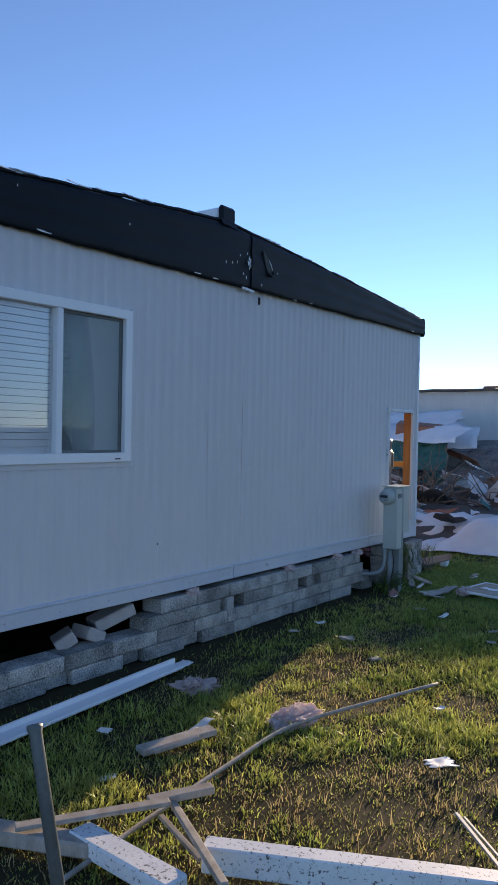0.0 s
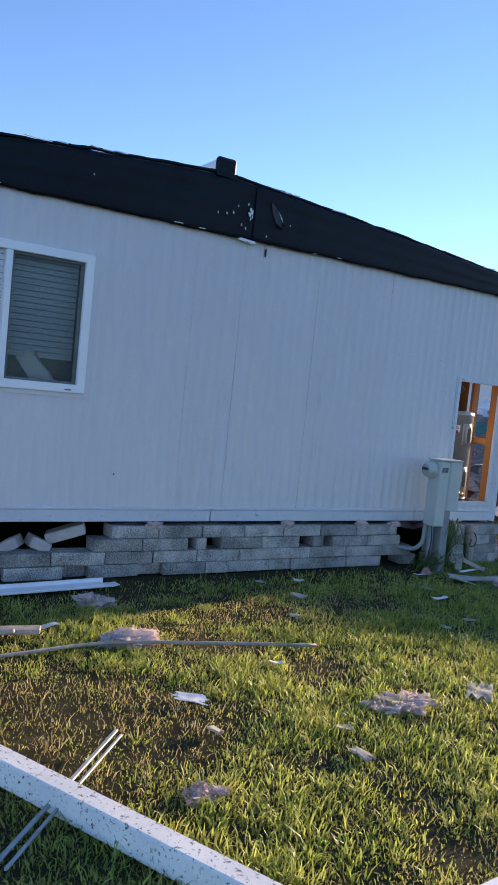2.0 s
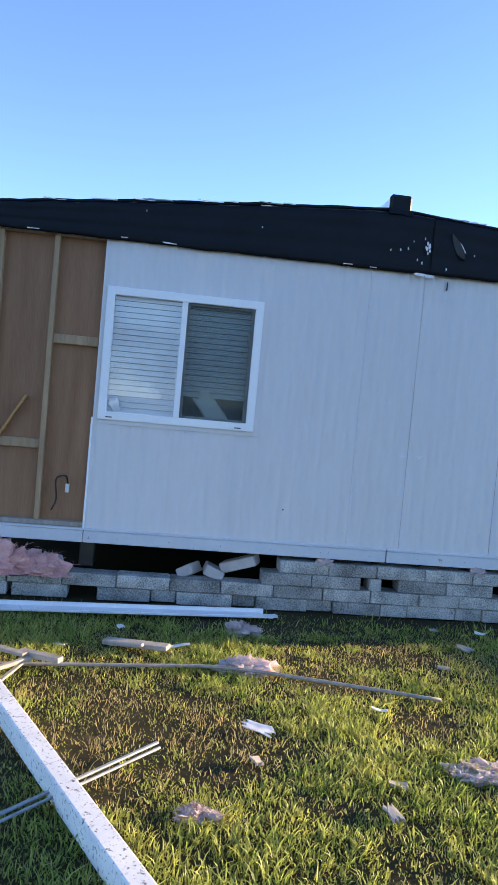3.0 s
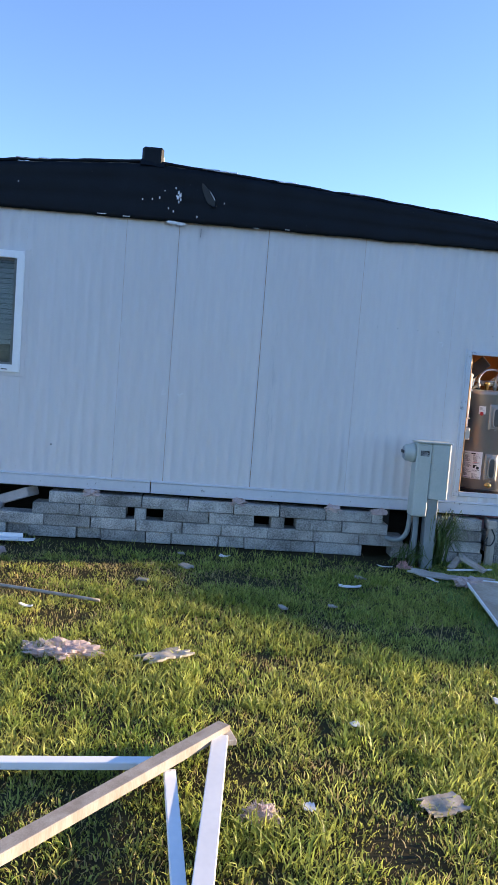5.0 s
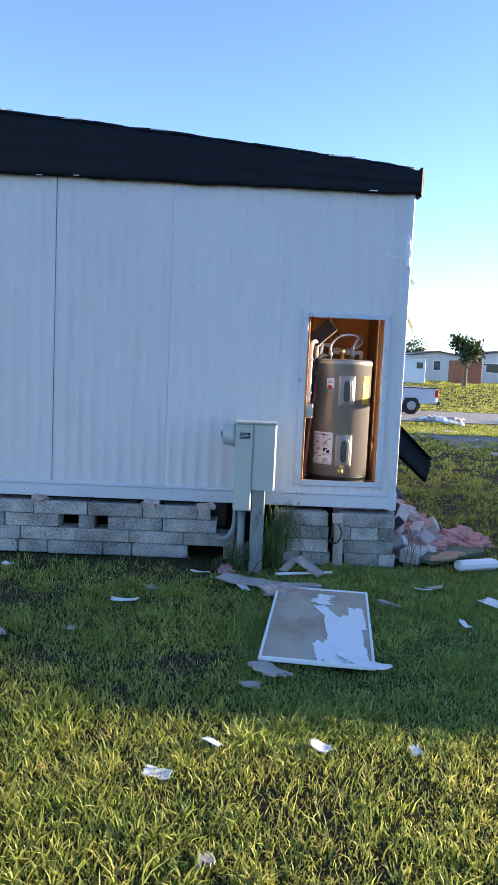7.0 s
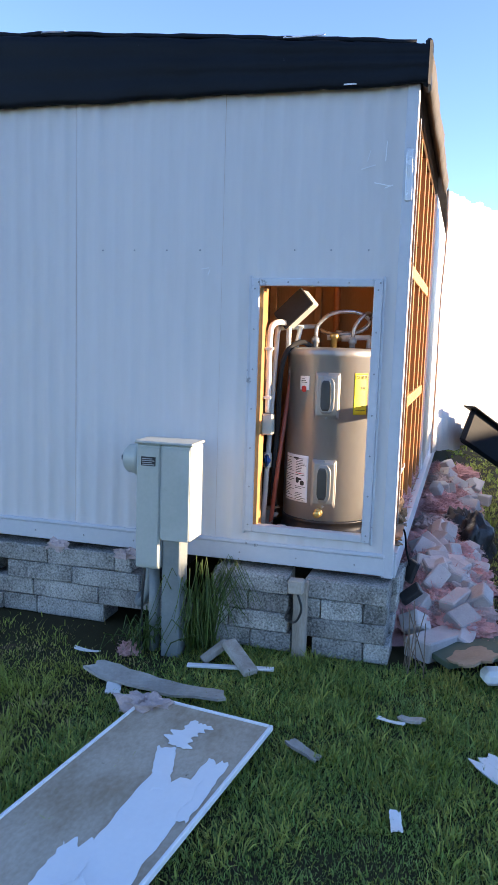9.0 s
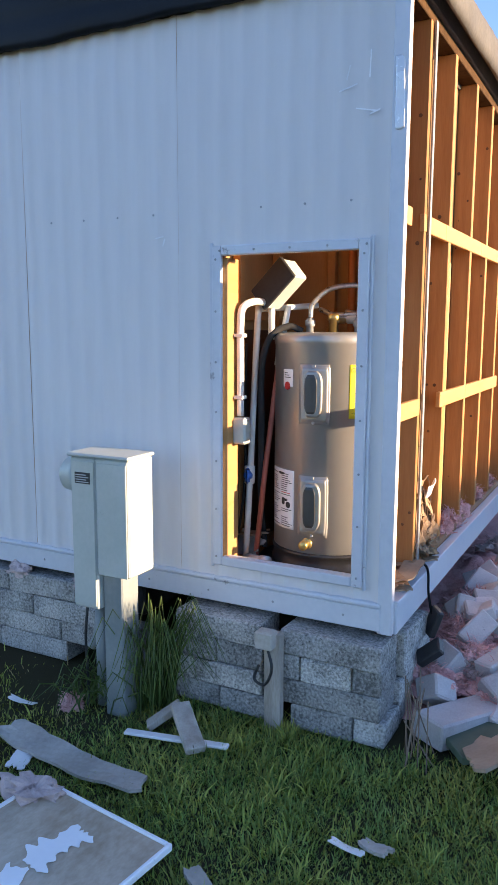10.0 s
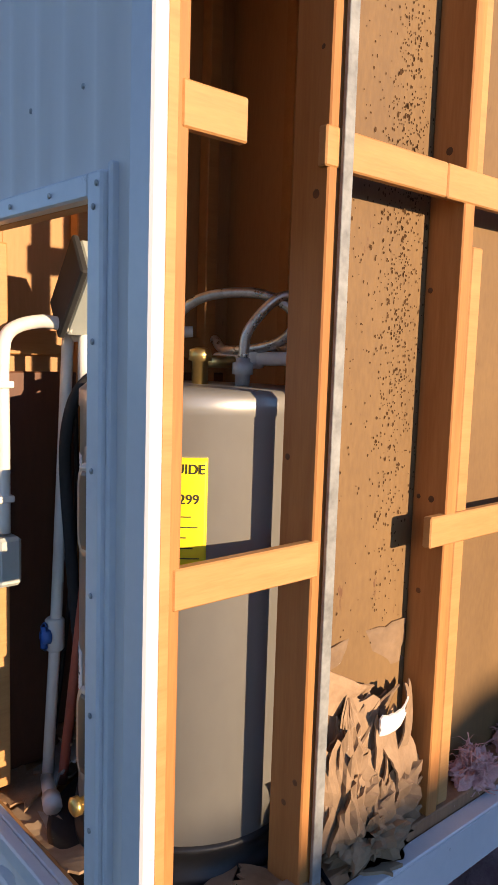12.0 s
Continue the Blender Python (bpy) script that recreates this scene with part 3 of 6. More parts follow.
part("dent", mesh("dent", *moved(shard(0.24, 0.034, 0.001, 95, 0.0, 30, 0.007, 0.9), pose(X0 + 0.0105, 8.160, 2.36) @ pose(0, 0, 0, 90, 0, 90) @ pose(0, 0, 0, 0, 0, 91)), M["crumpled"], True), home, "crumpled bright dent in the corner strip")
dy0, dy1, dz0, dz1 = DOOR
fw = 0.038
trim = join(cbox(X0 - 0.004, X0 + 0.014, dy0 - fw, dy0 + 0.004, dz0 - fw, dz1 + fw, 0.004), cbox(X0 - 0.012, X0 + 0.018, dy1 - 0.004, dy1 + fw, dz0 - fw, dz1 + fw, 0.004),
            cbox(X0 - 0.012, X0 + 0.017, dy0 + 0.004, dy1 - 0.004, dz1, dz1 + fw, 0.004), cbox(X0 - 0.012, X0 + 0.017, dy0 + 0.004, dy1 - 0.004, dz0 - fw, dz0, 0.004),
            cbox(X0 - 0.012, X0 + 0.008, dy0 - 0.052, dy0 - fw, dz0 - 0.05, dz1 + 0.05, 0.003), cbox(X0 - 0.012, X0 + 0.008, dy1 + fw, dy1 + 0.05, dz0 - 0.05, dz1 + 0.05, 0.003), cbox(X0 - 0.030, X0 - 0.012, dy0, dy1, dz0 - 0.012, dz0, 0.003))
part("closet_jamb", mesh("closet_jamb", *cbox(X0 - 0.10, X0 - 0.014, dy1 + 0.002, dy1 + 0.020, dz0, dz1, 0.003), M["wood"]), home, "orange pine jamb of the closet opening")
cf = part("closet_frame", mesh("closet_frame", *trim, M["trim_grey"]), home, "grey metal frame of the open heater closet")
screw = lathe([(0.005, 0), (0.0045, 0.002), (0.002, 0.003)], 8, (1, 0, 0))
k = 0
sm = mesh("screw", *screw, M["galv"], True)
for y, z in [(dy0 + i * 0.15 - 0.0, dz1 + 0.018) for i in range(5)] + [(dy0 - 0.018, dz0 + 0.2 * i) for i in range(7)] + [(dy1 + 0.018, dz0 + 0.2 * i) for i in range(7)] + [(6.2 + 0.3 * i, 0.48) for i in range(7)] + [(2.6 + 0.4 * i, 0.48) for i in range(9)] + [(7.45 + 0.18 * i, 2.02) for i in range(4)] + [(6.6 + 0.18 * i, 2.02) for i in range(4)]:
    s = part("screw", sm, home)
    s.matrix_basis = pose(X0 + 0.019 if not 1.95 < z < 2.1 else X0 + 0.004, y, z)

M["teal_dim"] = mat("dim_backing", (0.16, 0.21, 0.21), (0.22, 0.27, 0.27), 0.9, 0, 3, 30, 0.2, 0.004)
# window
wy0, wy1, wz0, wz1 = WIN
def ring(y0, y1, z0, z1, w, xa, xb, c=0.004):
    """A rectangular frame in one piece, with eased front edges."""
    V, F = [], []
    rows = [(0, xa), (0, xb - c), (c, xb), (w - c, xb), (w, xb - c), (w, xa)]
    for d, x in rows:
        V += [(x, y0 + d, z0 + d), (x, y1 - d, z0 + d), (x, y1 - d, z1 - d), (x, y0 + d, z1 - d)]
    n = len(rows)
    for i in range(n):
        for k in range(4):
            F.append((i * 4 + k, i * 4 + (k + 1) % 4, ((i + 1) % n) * 4 + (k + 1) % 4, ((i + 1) % n) * 4 + k))
    return V, F


win = part("window", mesh("window", *ring(wy0, wy1, wz0, wz1, 0.062, X0 - 0.05, X0 + 0.028), M["white"]), home, "white sliding window with lowered blinds")
# Tinted sheet added over the right pane; it darkens the blinds behind.
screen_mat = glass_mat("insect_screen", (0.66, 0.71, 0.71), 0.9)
scr = part("insect_screen", mesh("insect_screen", *cbox(X0 - 0.012, X0 - 0.0105, 3.012, wy1 - 0.09, wz0 + 0.08, wz1 - 0.082, 0.0003), screen_mat), win, "dark tinted sheet standing in for an insect screen")
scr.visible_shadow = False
part("mullion", mesh("mullion", *cbox(X0 - 0.05, X0 + 0.026, 2.945, 2.99, wz0 + 0.0615, wz1 - 0.0615, 0.004), M["white"]), win, "white middle bar")
part("sash", mesh("sash", *join(cbox(X0 - 0.035, X0 - 0.004, 2.99, 3.012, wz0 + 0.062, wz1 - 0.062, 0.003), cbox(X0 - 0.035, X0 - 0.004, wy1 - 0.09, wy1 - 0.062, wz0 + 0.062, wz1 - 0.062, 0.003),
     cbox(X0 - 0.035, X0 - 0.004, 3.012, wy1 - 0.09, wz0 + 0.062, wz0 + 0.08, 0.003), cbox(X0 - 0.035, X0 - 0.004, 3.012, wy1 - 0.09, wz1 - 0.082, wz1 - 0.062, 0.003)), M["pipe_grey"]), win, "dark grey sliding sash")
for a, b in ((wy0 + 0.062, 2.945), (3.012, wy1 - 0.09)):
    p = part("pane", mesh("pane", *cbox(X0 - 0.022, X0 - 0.018, a, b, wz0 + 0.062, wz1 - 0.062, 0.001), M["glass"]), win, "clear window glass")
    p.visible_shadow = False
for side, a, b, back, lo in (("L", wy0 + 0.05, 2.955, -0.052, 1.46), ("R", 3.0, wy1 - 0.07, -0.12, 1.60)):
    z = wz1 - 0.07
    k = 0
    while z > lo:
        tilt = 74 if side == "L" else 70
        sag = 0.004 * noise.noise((k, 3 if side == "L" else 8, 0))
        if side == "L" and z < 1.66:
            tilt = 80
        part("blind_slat", mesh("blind_slat", *moved(cbox(-0.0205, 0.0205, 0, b - a, -0.001, 0.001, 0.0005), pose(X0 + back, a, z + sag, 0, tilt, 0) @ pose(0, 0, 0, 0.6 * noise.noise((k, 1, 1)))), M["blind"]), win)
        z -= 0.043
        k += 1
part("window_scrap", mesh("window_scrap", *moved(shard(0.30, 0.15, 0.004, 77, 0.05, 10, 0.02, 1.0), pose(X0 - 0.10, 3.24, 1.53, 0, 90, 0) @ pose(0, 0, 0, 0, 0, 40)), M["white"], True), win, "loose white card behind the glass")
part("window_scrap", mesh("window_scrap", *moved(shard(0.10, 0.08, 0.01, 78, 0.0, 8, 0.02, 1.0), pose(X0 - 0.035, 2.50, 1.50, 0, 90, 0) @ pose(0, 0, 0, 0, 0, 30)), M["white"], True), win, "crumpled white scrap behind the glass")
# Board added behind the window to block light from inside the home.
part("inner_curtain", mesh("inner_curtain", *cbox(X0 - 0.30, X0 - 0.29, wy0 - 0.1, wy1 + 0.1, 1.0, 2.6, 0.002), M["teal_dim"]), win, "teal-grey board added behind the blinds to block light")
part("weep_cover", mesh("weep_cover", *cbox(X0 + 0.028, X0 + 0.031, wy1 - 0.15, wy1 - 0.10, wz0 + 0.018, wz0 + 0.026, 0.001), M["plastic_black"]), win, "dark drain slot")
part("weep_cover", mesh("weep_cover", *cbox(X0 + 0.028, X0 + 0.031, wy0 + 0.06, wy0 + 0.11, wz0 + 0.018, wz0 + 0.026, 0.001), M["plastic_black"]), win, "dark drain slot")
part("window_flange", mesh("window_flange", *join(cbox(X0 - 0.01, X0 + 0.009, wy1, wy1 + 0.04, wz0 - 0.035, wz1 + 0.02, 0.002), cbox(X0 - 0.01, X0 + 0.009, wy0, wy1, wz0 - 0.035, wz0, 0.002)), M["siding"]), win, "grey strip round the window")
# bulge and nail hole in the siding
# Both holes are black bits laid on the siding for the shade inside.
part("nail_hole", mesh("nail_hole", *lathe([(0.007, 0), (0.004, 0.003)], 8, (1, 0, 0), (X0 + 0.004, 3.87, 0.80)), M["ink"]), home)
part("hole", mesh("hole", *moved(shard(0.06, 0.03, 0.003, 15, 0, 7, 0.002, 1), pose(X0 + 0.006, 5.02, 2.68, 0, 90, 90)), M["ink"]), home, "black patch for the shade in a small torn hole below the edging")

# bare wall with the siding gone
part("wall_panel", mesh("wall_panel", *cbox(X0 - 0.10, X0 - 0.075, YL, 1.98, 0.55, ZT, 0.003), M["hardboard"]), home, "bare brown hardboard sheet, stained")
part("wall_panel", mesh("wall_panel", *cbox(X0 - 0.10, X0 - 0.075, 1.984, 2.338, 0.55, ZT, 0.003), M["hardboard"]), home, "bare brown hardboard sheet, stained")
for y in (1.165, 1.57, 1.975):
    part("stud", mesh("stud", *cbox(X0 - 0.075, X0 - 0.008, y - 0.019, y + 0.019, 0.585, ZT - 0.02, 0.003), M["wood_tan"]), home, "weathered upright stud")
for y0, y1, z in ((1.60, 1.956, 1.16), (1.995, 2.335, 1.97), (1.2, 1.55, 1.97)):
    part("nailer", mesh("nailer", *cbox(X0 - 0.075, X0 - 0.03, y0, y1, z - 0.035, z + 0.035, 0.003), M["wood_tan"]), home, "weathered cross piece")
part("brace", mesh("brace", *bar((X0 - 0.045, 1.83, 1.52), (X0 - 0.045, 1.44, 0.84), 0.055, 0.02, 0.003), M["wood_new"]), home, "pale plank braced slantwise over the bare wall")
part("bottom_plate", mesh("bottom_plate", *cbox(X0 - 0.075, X0 - 0.004, YL, 2.338, 0.548, 0.583, 0.003), M["wood_old"]), home, "weathered bottom plate")
part("top_plate", mesh("top_plate", *cbox(X0 - 0.075, X0 - 0.004, YL, 2.338, ZT - 0.02, ZT + 0.03, 0.003), M["wood_old"]), home, "weathered top plate")
part("siding_edge", mesh("siding_edge", *cbox(X0 - 0.06, X0 + 0.006, 2.328, 2.342, 0.53, 1.40, 0.002), M["white"]), home, "bent bright edge of the siding")
part("outlet", mesh("outlet", *cbox(X0 - 0.075, X0 - 0.05, 2.17, 2.20, 0.80, 0.87, 0.004), M["plastic_white"]), home, "loose white outlet")
part("outlet_cable", mesh("outlet_cable", *tube(curve_pts([(X0 - 0.06, 2.19, 0.86), (X0 - 0.03, 2.17, 0.93), (X0 - 0.03, 2.10, 0.90), (X0 - 0.04, 2.11, 0.75), (X0 - 0.03, 2.08, 0.66)]), 0.007, 8), M["plastic_black"], True), home, "dangling black cable")

# roof, ridge, rear walls and floor
RV = []
for x in (X0 + 0.02, -15.4):
    for y in np.linspace(YL - 0.05, YC + 0.02, 24):
        RV.append((x, y, roof_z(y) - 0.01))
RF = [(i, i + 1, 25 + i, 24 + i) for i in range(23)]
RV2 = [(x, y, z - 0.04) for x, y, z in RV]
rim = list(range(24)) + [47 - i for i in range(24)]
part("roof", mesh("roof", RV + RV2, RF + [tuple(48 + k for k in q[::-1]) for q in RF] + [(b, a, a + 48, b + 48) for a, b in zip(rim, rim[1:] + rim[:1])], M["roof_dark"]), home, "low dark gable roof")
part("ridge_cap", mesh("ridge_cap", *join(cbox(-6.2, X0 - 0.02, 4.50, 4.66, 3.20, 3.33, 0.012)), M["white_metal"]), home, "pale metal ridge vent")
part("ridge_end", mesh("ridge_end", *join(cbox(X0 - 0.02, X0 + 0.03, 4.49, 4.67, 3.19, 3.345, 0.02), moved(shard(0.2, 0.06, 0.01, 8, 0, 8, 0.02, 1), pose(X0 + 0.02, 4.58, 3.20, 60, 0, 90))), M["black"]), home, "tarred end of the ridge vent")
part("ceiling", mesh("ceiling", *cbox(-6.28, X0 - 0.10, YL, YC - 0.11, 2.70, 2.73, 0.003), M["shade_in"]), home, "dark ceiling inside the home")
part("floor", mesh("floor", *cbox(-15.4, X0 - 0.02, YL, YC - 0.02, 0.50, 0.548, 0.003), M["plywood"]), home, "splintered wooden floor deck")
part("rim_beam", mesh("rim_beam", *join(cbox(-15.4, X0 - 0.012, YC - 0.016, YC + 0.012, 0.425, 0.545, 0.004), cbox(-15.4, X0 - 0.012, YC - 0.03, YC + 0.016, 0.545, 0.556, 0.003)), M["trim_grey"]), home, "grey metal strip along the floor edge")
part("side_wall", mesh("side_wall", *cbox(-6.28, X0 - 0.1, YL, YL + 0.09, 0.55, 2.9, 0.003), M["hardboard"]), home, "far long wall of the home")
part("lit_board", mesh("lit_board", *cbox(-4.622, -4.582, YS - 0.085, YS - 0.006, 0.59, 1.86, 0.003), M["wood_new"]), home, "pale notched board beside a stud")
part("lit_board", mesh("lit_board", *cbox(-4.625, -4.583, YS - 0.08, YS - 0.02, 1.96, 2.70, 0.003), M["wood_new"]), home, "pale board beside a stud")
part("end_wall", mesh("end_wall", *cbox(-15.4, -6.34, YC - 0.09, YC - 0.02, 0.55, 2.76, 0.003), M["white_metal"]), home, "white siding still standing on the end wall")
part("rear_wall", mesh("rear_wall", *cbox(-15.4, -15.3, YL, YC - 0.09, 0.55, 3.0, 0.003), M["hardboard"]), home, "rear wall of the home")
part("side_wall", mesh("side_wall", *cbox(-15.3, -6.28, YL, YL + 0.09, 0.55, 2.9, 0.003), M["hardboard"]), home, "far long wall of the home")
part("cross_wall", mesh("cross_wall", *cbox(-6.32, -6.24, YL, YC - 0.12, 0.55, 2.75, 0.003), M["plywood"]), home, "inner partition across the home")
part("chassis", mesh("chassis", *join(cbox(-15, -3.95, 2.3, 2.42, 0.2, 0.46, 0.01), cbox(-15, -3.95, 6.8, 6.92, 0.2, 0.46, 0.01), cbox(-4.6, -4.5, 1.0, 8.0, 0.3, 0.46, 0.01)), M["plastic_black"]), home, "dark steel chassis beams under the floor")
# Underside and crawl-space panels are near-black: the shade below is in their colour.
part("underside", mesh("underside", *cbox(-15, -4.0, YL + 0.02, YC - 0.05, 0.455, 0.498, 0.004), M["shade_in"]), home, "underside of the floor, coloured dark for the shade")
part("skirt_rear", mesh("skirt_rear", *cbox(-15.0, -6.6, 0.9, 0.99, 0.0, 0.44, 0.004), M["shade_in"]), home, "far skirting, coloured dark for the shade")
part("skirt_end", mesh("skirt_end", *cbox(-6.7, -6.6, 0.99, 8.0, 0.0, 0.44, 0.004), M["shade_in"]), home, "added panel across the crawl space, coloured dark for the shade")

# open stud wall on the end
stud_x = [-3.806, -4.139, -4.553, -5.005, -5.41, -5.81, -6.20]
for i, x in enumerate(stud_x):
    part("stud", mesh("stud", *cbox(x - 0.019, x + 0.019, YS - 0.089, YS, 0.585, 2.72, 0.003), M["wood"]), home, "rough pine stud, sunlit on its edge")
part("bottom_plate", mesh("bottom_plate", *cbox(-6.25, X0 - 0.03, YS - 0.089, YS, 0.549, 0.585, 0.003), M["hardboard"]), home, "weathered bottom plate")
# Top plate is darker than the studs, in the brown of the specks.
part("top_plate", mesh("top_plate", *cbox(-6.25, X0 - 0.03, YS - 0.089, YS - 0.004, 2.72, 2.76, 0.003), M["mould"]), home, "dark brown top plate")
part("stud_flange", mesh("stud_flange", *join(cbox(-4.168, -4.143, YS + 0.006, YS + 0.014, 0.56, 2.72, 0.001)), M["galv_dull"]), home, "galvanised strip left on the stud edge")
part("corner_return", mesh("corner_return", *cbox(X0 - 0.037, X0 - 0.0165, YS - 0.08, YC - 0.006, 0.62, 2.74, 0.002), M["wood_new"]), home, "torn pale wood edge behind the corner strip")
for z, sp in ((1.253, [(-3.81, -4.135), (-4.478, -5.0), (-5.0, -5.9)]), (1.976, [(-3.81, -3.935), (-4.110, -4.464), (-4.466, -5.25), (-5.25, -5.95)])):
    for a, b in sp:
        part("nailer", mesh("nailer", *cbox(b, a, YS - 0.018, YS + 0.003, z - 0.034, z + 0.034, 0.003), M["wood_new"]), home, "pale pine nailer strip let into the studs")
# lining boards behind the studs (the closet bay stays open)
for a, b in ((-4.60, -4.19), (-5.41, -4.602), (-6.2, -5.412)):
    part("lining_board", mesh("lining_board", *cbox(a, b, YS - 0.098, YS - 0.0895, 0.585, 2.72, 0.002), M["panel_back"]), home, "brown back of wall panelling with dark specks")
rs = random.Random(61)
DV, DF = [], []
for k in range(1700):
    u = rs.random()
    x = min(-4.21, max(-4.53, rs.gauss(-4.45, 0.038))) if u < 0.75 else rs.uniform(-4.53, -4.22)
    z = rs.uniform(1.0, 2.68) if rs.random() < 0.35 else min(2.68, max(1.0, rs.gauss(1.95, 0.38)))
    q = rs.uniform(0.0010, 0.0026) * (1.6 if rs.random() < 0.1 else 1)
    kk = len(DV)
    n6 = 6
    st = rs.uniform(0.8, 1.8)
    DV += [(x + q * math.cos(i * 1.047) * rs.uniform(.7, 1.2), YS - 0.0885, z + q * st * math.sin(i * 1.047) * rs.uniform(.7, 1.2)) for i in range(n6)]
    DF.append(tuple(kk + i for i in range(n6))[::-1])
specks = part("mould_specks", mesh("mould_specks", DV, DF, M["mould"]), home, "dark mould specks on the panelling")
tagged(specks, kind="stuff")
for i, x in enumerate(stud_x[:5]):
    for k in range(9):
        zz, side = rs.uniform(0.7, 2.6), rs.choice((-1, 1))
        part("knot", mesh("knot", *lathe([(rs.uniform(0.003, 0.009), 0), (0.002, 0.0012)], 9, (side, 0, 0), (x + side * 0.019, YS - rs.uniform(0.015, 0.075), zz)), M["knot"]), home)
EV, EF = [], []
exs = np.linspace(X0 + 0.03, -6.32, 70)
for i, x in enumerate(exs):
    w = 0.012 * noise.noise((x * 2.1, 3, 1)) + 0.006 * noise.noise((x * 9, 3, 2))
    sag = 0.015 * noise.noise((x * 1.3, 7, 2))
    for y, z in ((YC - 0.10, 2.925), (YC + 0.005, 2.925), (YC + 0.042 + w, 2.905 + sag), (YC + 0.055 + w, 2.86 + sag), (YC + 0.05 + w, 2.80 + sag), (YC + 0.035 + w, 2.765 + sag), (YC + 0.022, 2.77 + sag), (YC + 0.03, 2.86), (YC - 0.10, 2.90)):
        EV.append((x, y, z))
EF = [(i * 9 + k, i * 9 + (k + 1) % 9, (i + 1) * 9 + (k + 1) % 9, (i + 1) * 9 + k) for i in range(69) for k in range(9)] + [tuple(range(8, -1, -1)), tuple(69 * 9 + k for k in range(9))]
part("eave_strip", mesh("eave_strip", EV, EF, M["roof_dark"], True), home, "dark rolled metal eave, dented along its edge")
for k in range(5):
    q = random.Random(640 + k)
    x = X0 - 0.15 - 0.5 * k - q.uniform(0, 0.1)
    part("eave_scrap", mesh("eave_scrap", *moved(shard(q.uniform(0.12, 0.3), 0.06, 0.003, 650 + k, 0.01, 12, 0.012, 1.2), pose(x, YC - 0.01, 2.926, q.uniform(-14, -4), 0, q.uniform(-8, 8))), M["white_metal"] if k % 3 else M["kraft"]), home, "torn pale sheet metal on the eave")
part("eave_beam", mesh("eave_beam", *cbox(-6.28, X0 - 0.05, YS - 0.09, YS + 0.01, 2.765, 2.90, 0.005), M["roof_dark"]), home, "dark eave beam")

# heater closet
part("closet_wall", mesh("closet_wall", *cbox(-4.62, -4.60, 7.30, YS - 0.10, 0.55, 2.72, 0.002), M["plywood"]), home, "orange plywood wall behind the water heater")
part("closet_wall", mesh("closet_wall", *cbox(-4.60, X0 - 0.09, 7.30, 7.32, 0.55, 2.72, 0.002), M["plywood"]), home, "plywood side wall of the closet")
for x, y in ((-3.87, 7.345), (-4.10, 7.345), (-4.50, 7.345), (-4.575, 7.60)):
    part("closet_stud", mesh("closet_stud", *cbox(x - 0.02, x + 0.02, y - 0.02, y + 0.02, 0.55, 2.70, 0.003), M["wood_new"]), home, "closet stud")
part("closet_stud", mesh("closet_stud", *cbox(X0 - 0.10, X0 - 0.010, dy0 - 0.020, dy0 + 0.022, 0.60, 1.84, 0.003), M["wood_new"]), home, "sunlit stud beside the closet opening")
for z in (1.1, 1.6):
    part("closet_nailer", mesh("closet_nailer", *cbox(-4.55, -3.86, 7.322, 7.345, z, z + 0.06, 0.003), M["wood_new"]), home, "closet cross strip")
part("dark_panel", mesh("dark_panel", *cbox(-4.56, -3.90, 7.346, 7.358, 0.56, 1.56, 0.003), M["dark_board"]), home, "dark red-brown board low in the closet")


# ---- foundation of dry-laid concrete blocks ----
found = empty("foundation", pose(-3.8, 5, 0), "low dry-laid wall of grey concrete blocks under the home", "foundation", kind="structure")
_block = {}


def block(y0, y1, z0, xf, sink=0.0, turn=0.0, mt="block"):
    """A concrete block in the wall; its face at xf."""
    L = round(y1 - y0, 2)
    if (L, mt) not in _block:
        V, F = cbox(-0.19, 0, -L / 2 + 0.0025, L / 2 - 0.0025, 0.0015, 0.0985, 0.006)
        rr = random.Random(L * 100)
        V = [(x + rr.uniform(-.002, .002), y + rr.uniform(-.002, .002), z + rr.uniform(-.0015, .0015)) for x, y, z in V]
        _block[(L, mt)] = mesh("block", V, F, M[mt])
    b = part("block", _block[(L, mt)], found)
    k = y0 * 13.7 + z0 * 71
    b.matrix_basis = pose(xf - sink + 0.006 * math.sin(k), (y0 + y1) / 2, z0 + 0.002, 0.5 * math.sin(k * 3), 0, turn + 0.9 * math.sin(k * 2.3))


BX = -3.71
top = [3.885, 4.28, 4.68, 5.08, 5.48, 5.88, 6.29, 6.70, 6.80]
for a, b in zip(top, top[1:]):
    block(a, b, 0.3, BX)
for a, b in ((3.75, 4.15), (4.15, 4.55), (4.62, 4.72), (4.865, 5.265), (5.265, 5.665), (5.81, 5.93), (6.03, 6.44), (6.44, 6.85)):
    block(a, b, 0.2, BX)
row2 = [0.98, 1.39, 1.80, 2.21, 2.62, 3.03, 3.43, 3.85, 4.245, 4.64, 5.04, 5.38, 5.785, 6.19, 6.60, 7.0]
for a, b in zip(row2, row2[1:]):
    block(a, b, 0.1, BX)
for a, b, s in ((1.0, 1.4, 0), (1.41, 1.81, 0), (1.84, 2.26, 0), (2.48, 2.89, 0), (2.89, 3.09, 0.05), (3.09, 3.53, 0), (3.53, 3.72, 0.05), (3.72, 4.13, 0), (4.13, 4.34, 0.05), (4.34, 4.73, 0), (4.73, 4.95, 0),
                (4.95, 5.36, 0), (5.36, 5.59, 0.01), (5.59, 5.995, 0), (5.995, 6.22, 0.01), (6.22, 6.635, 0), (6.90, 7.1, 0.02)):
    block(a, b, 0.0, BX, s)
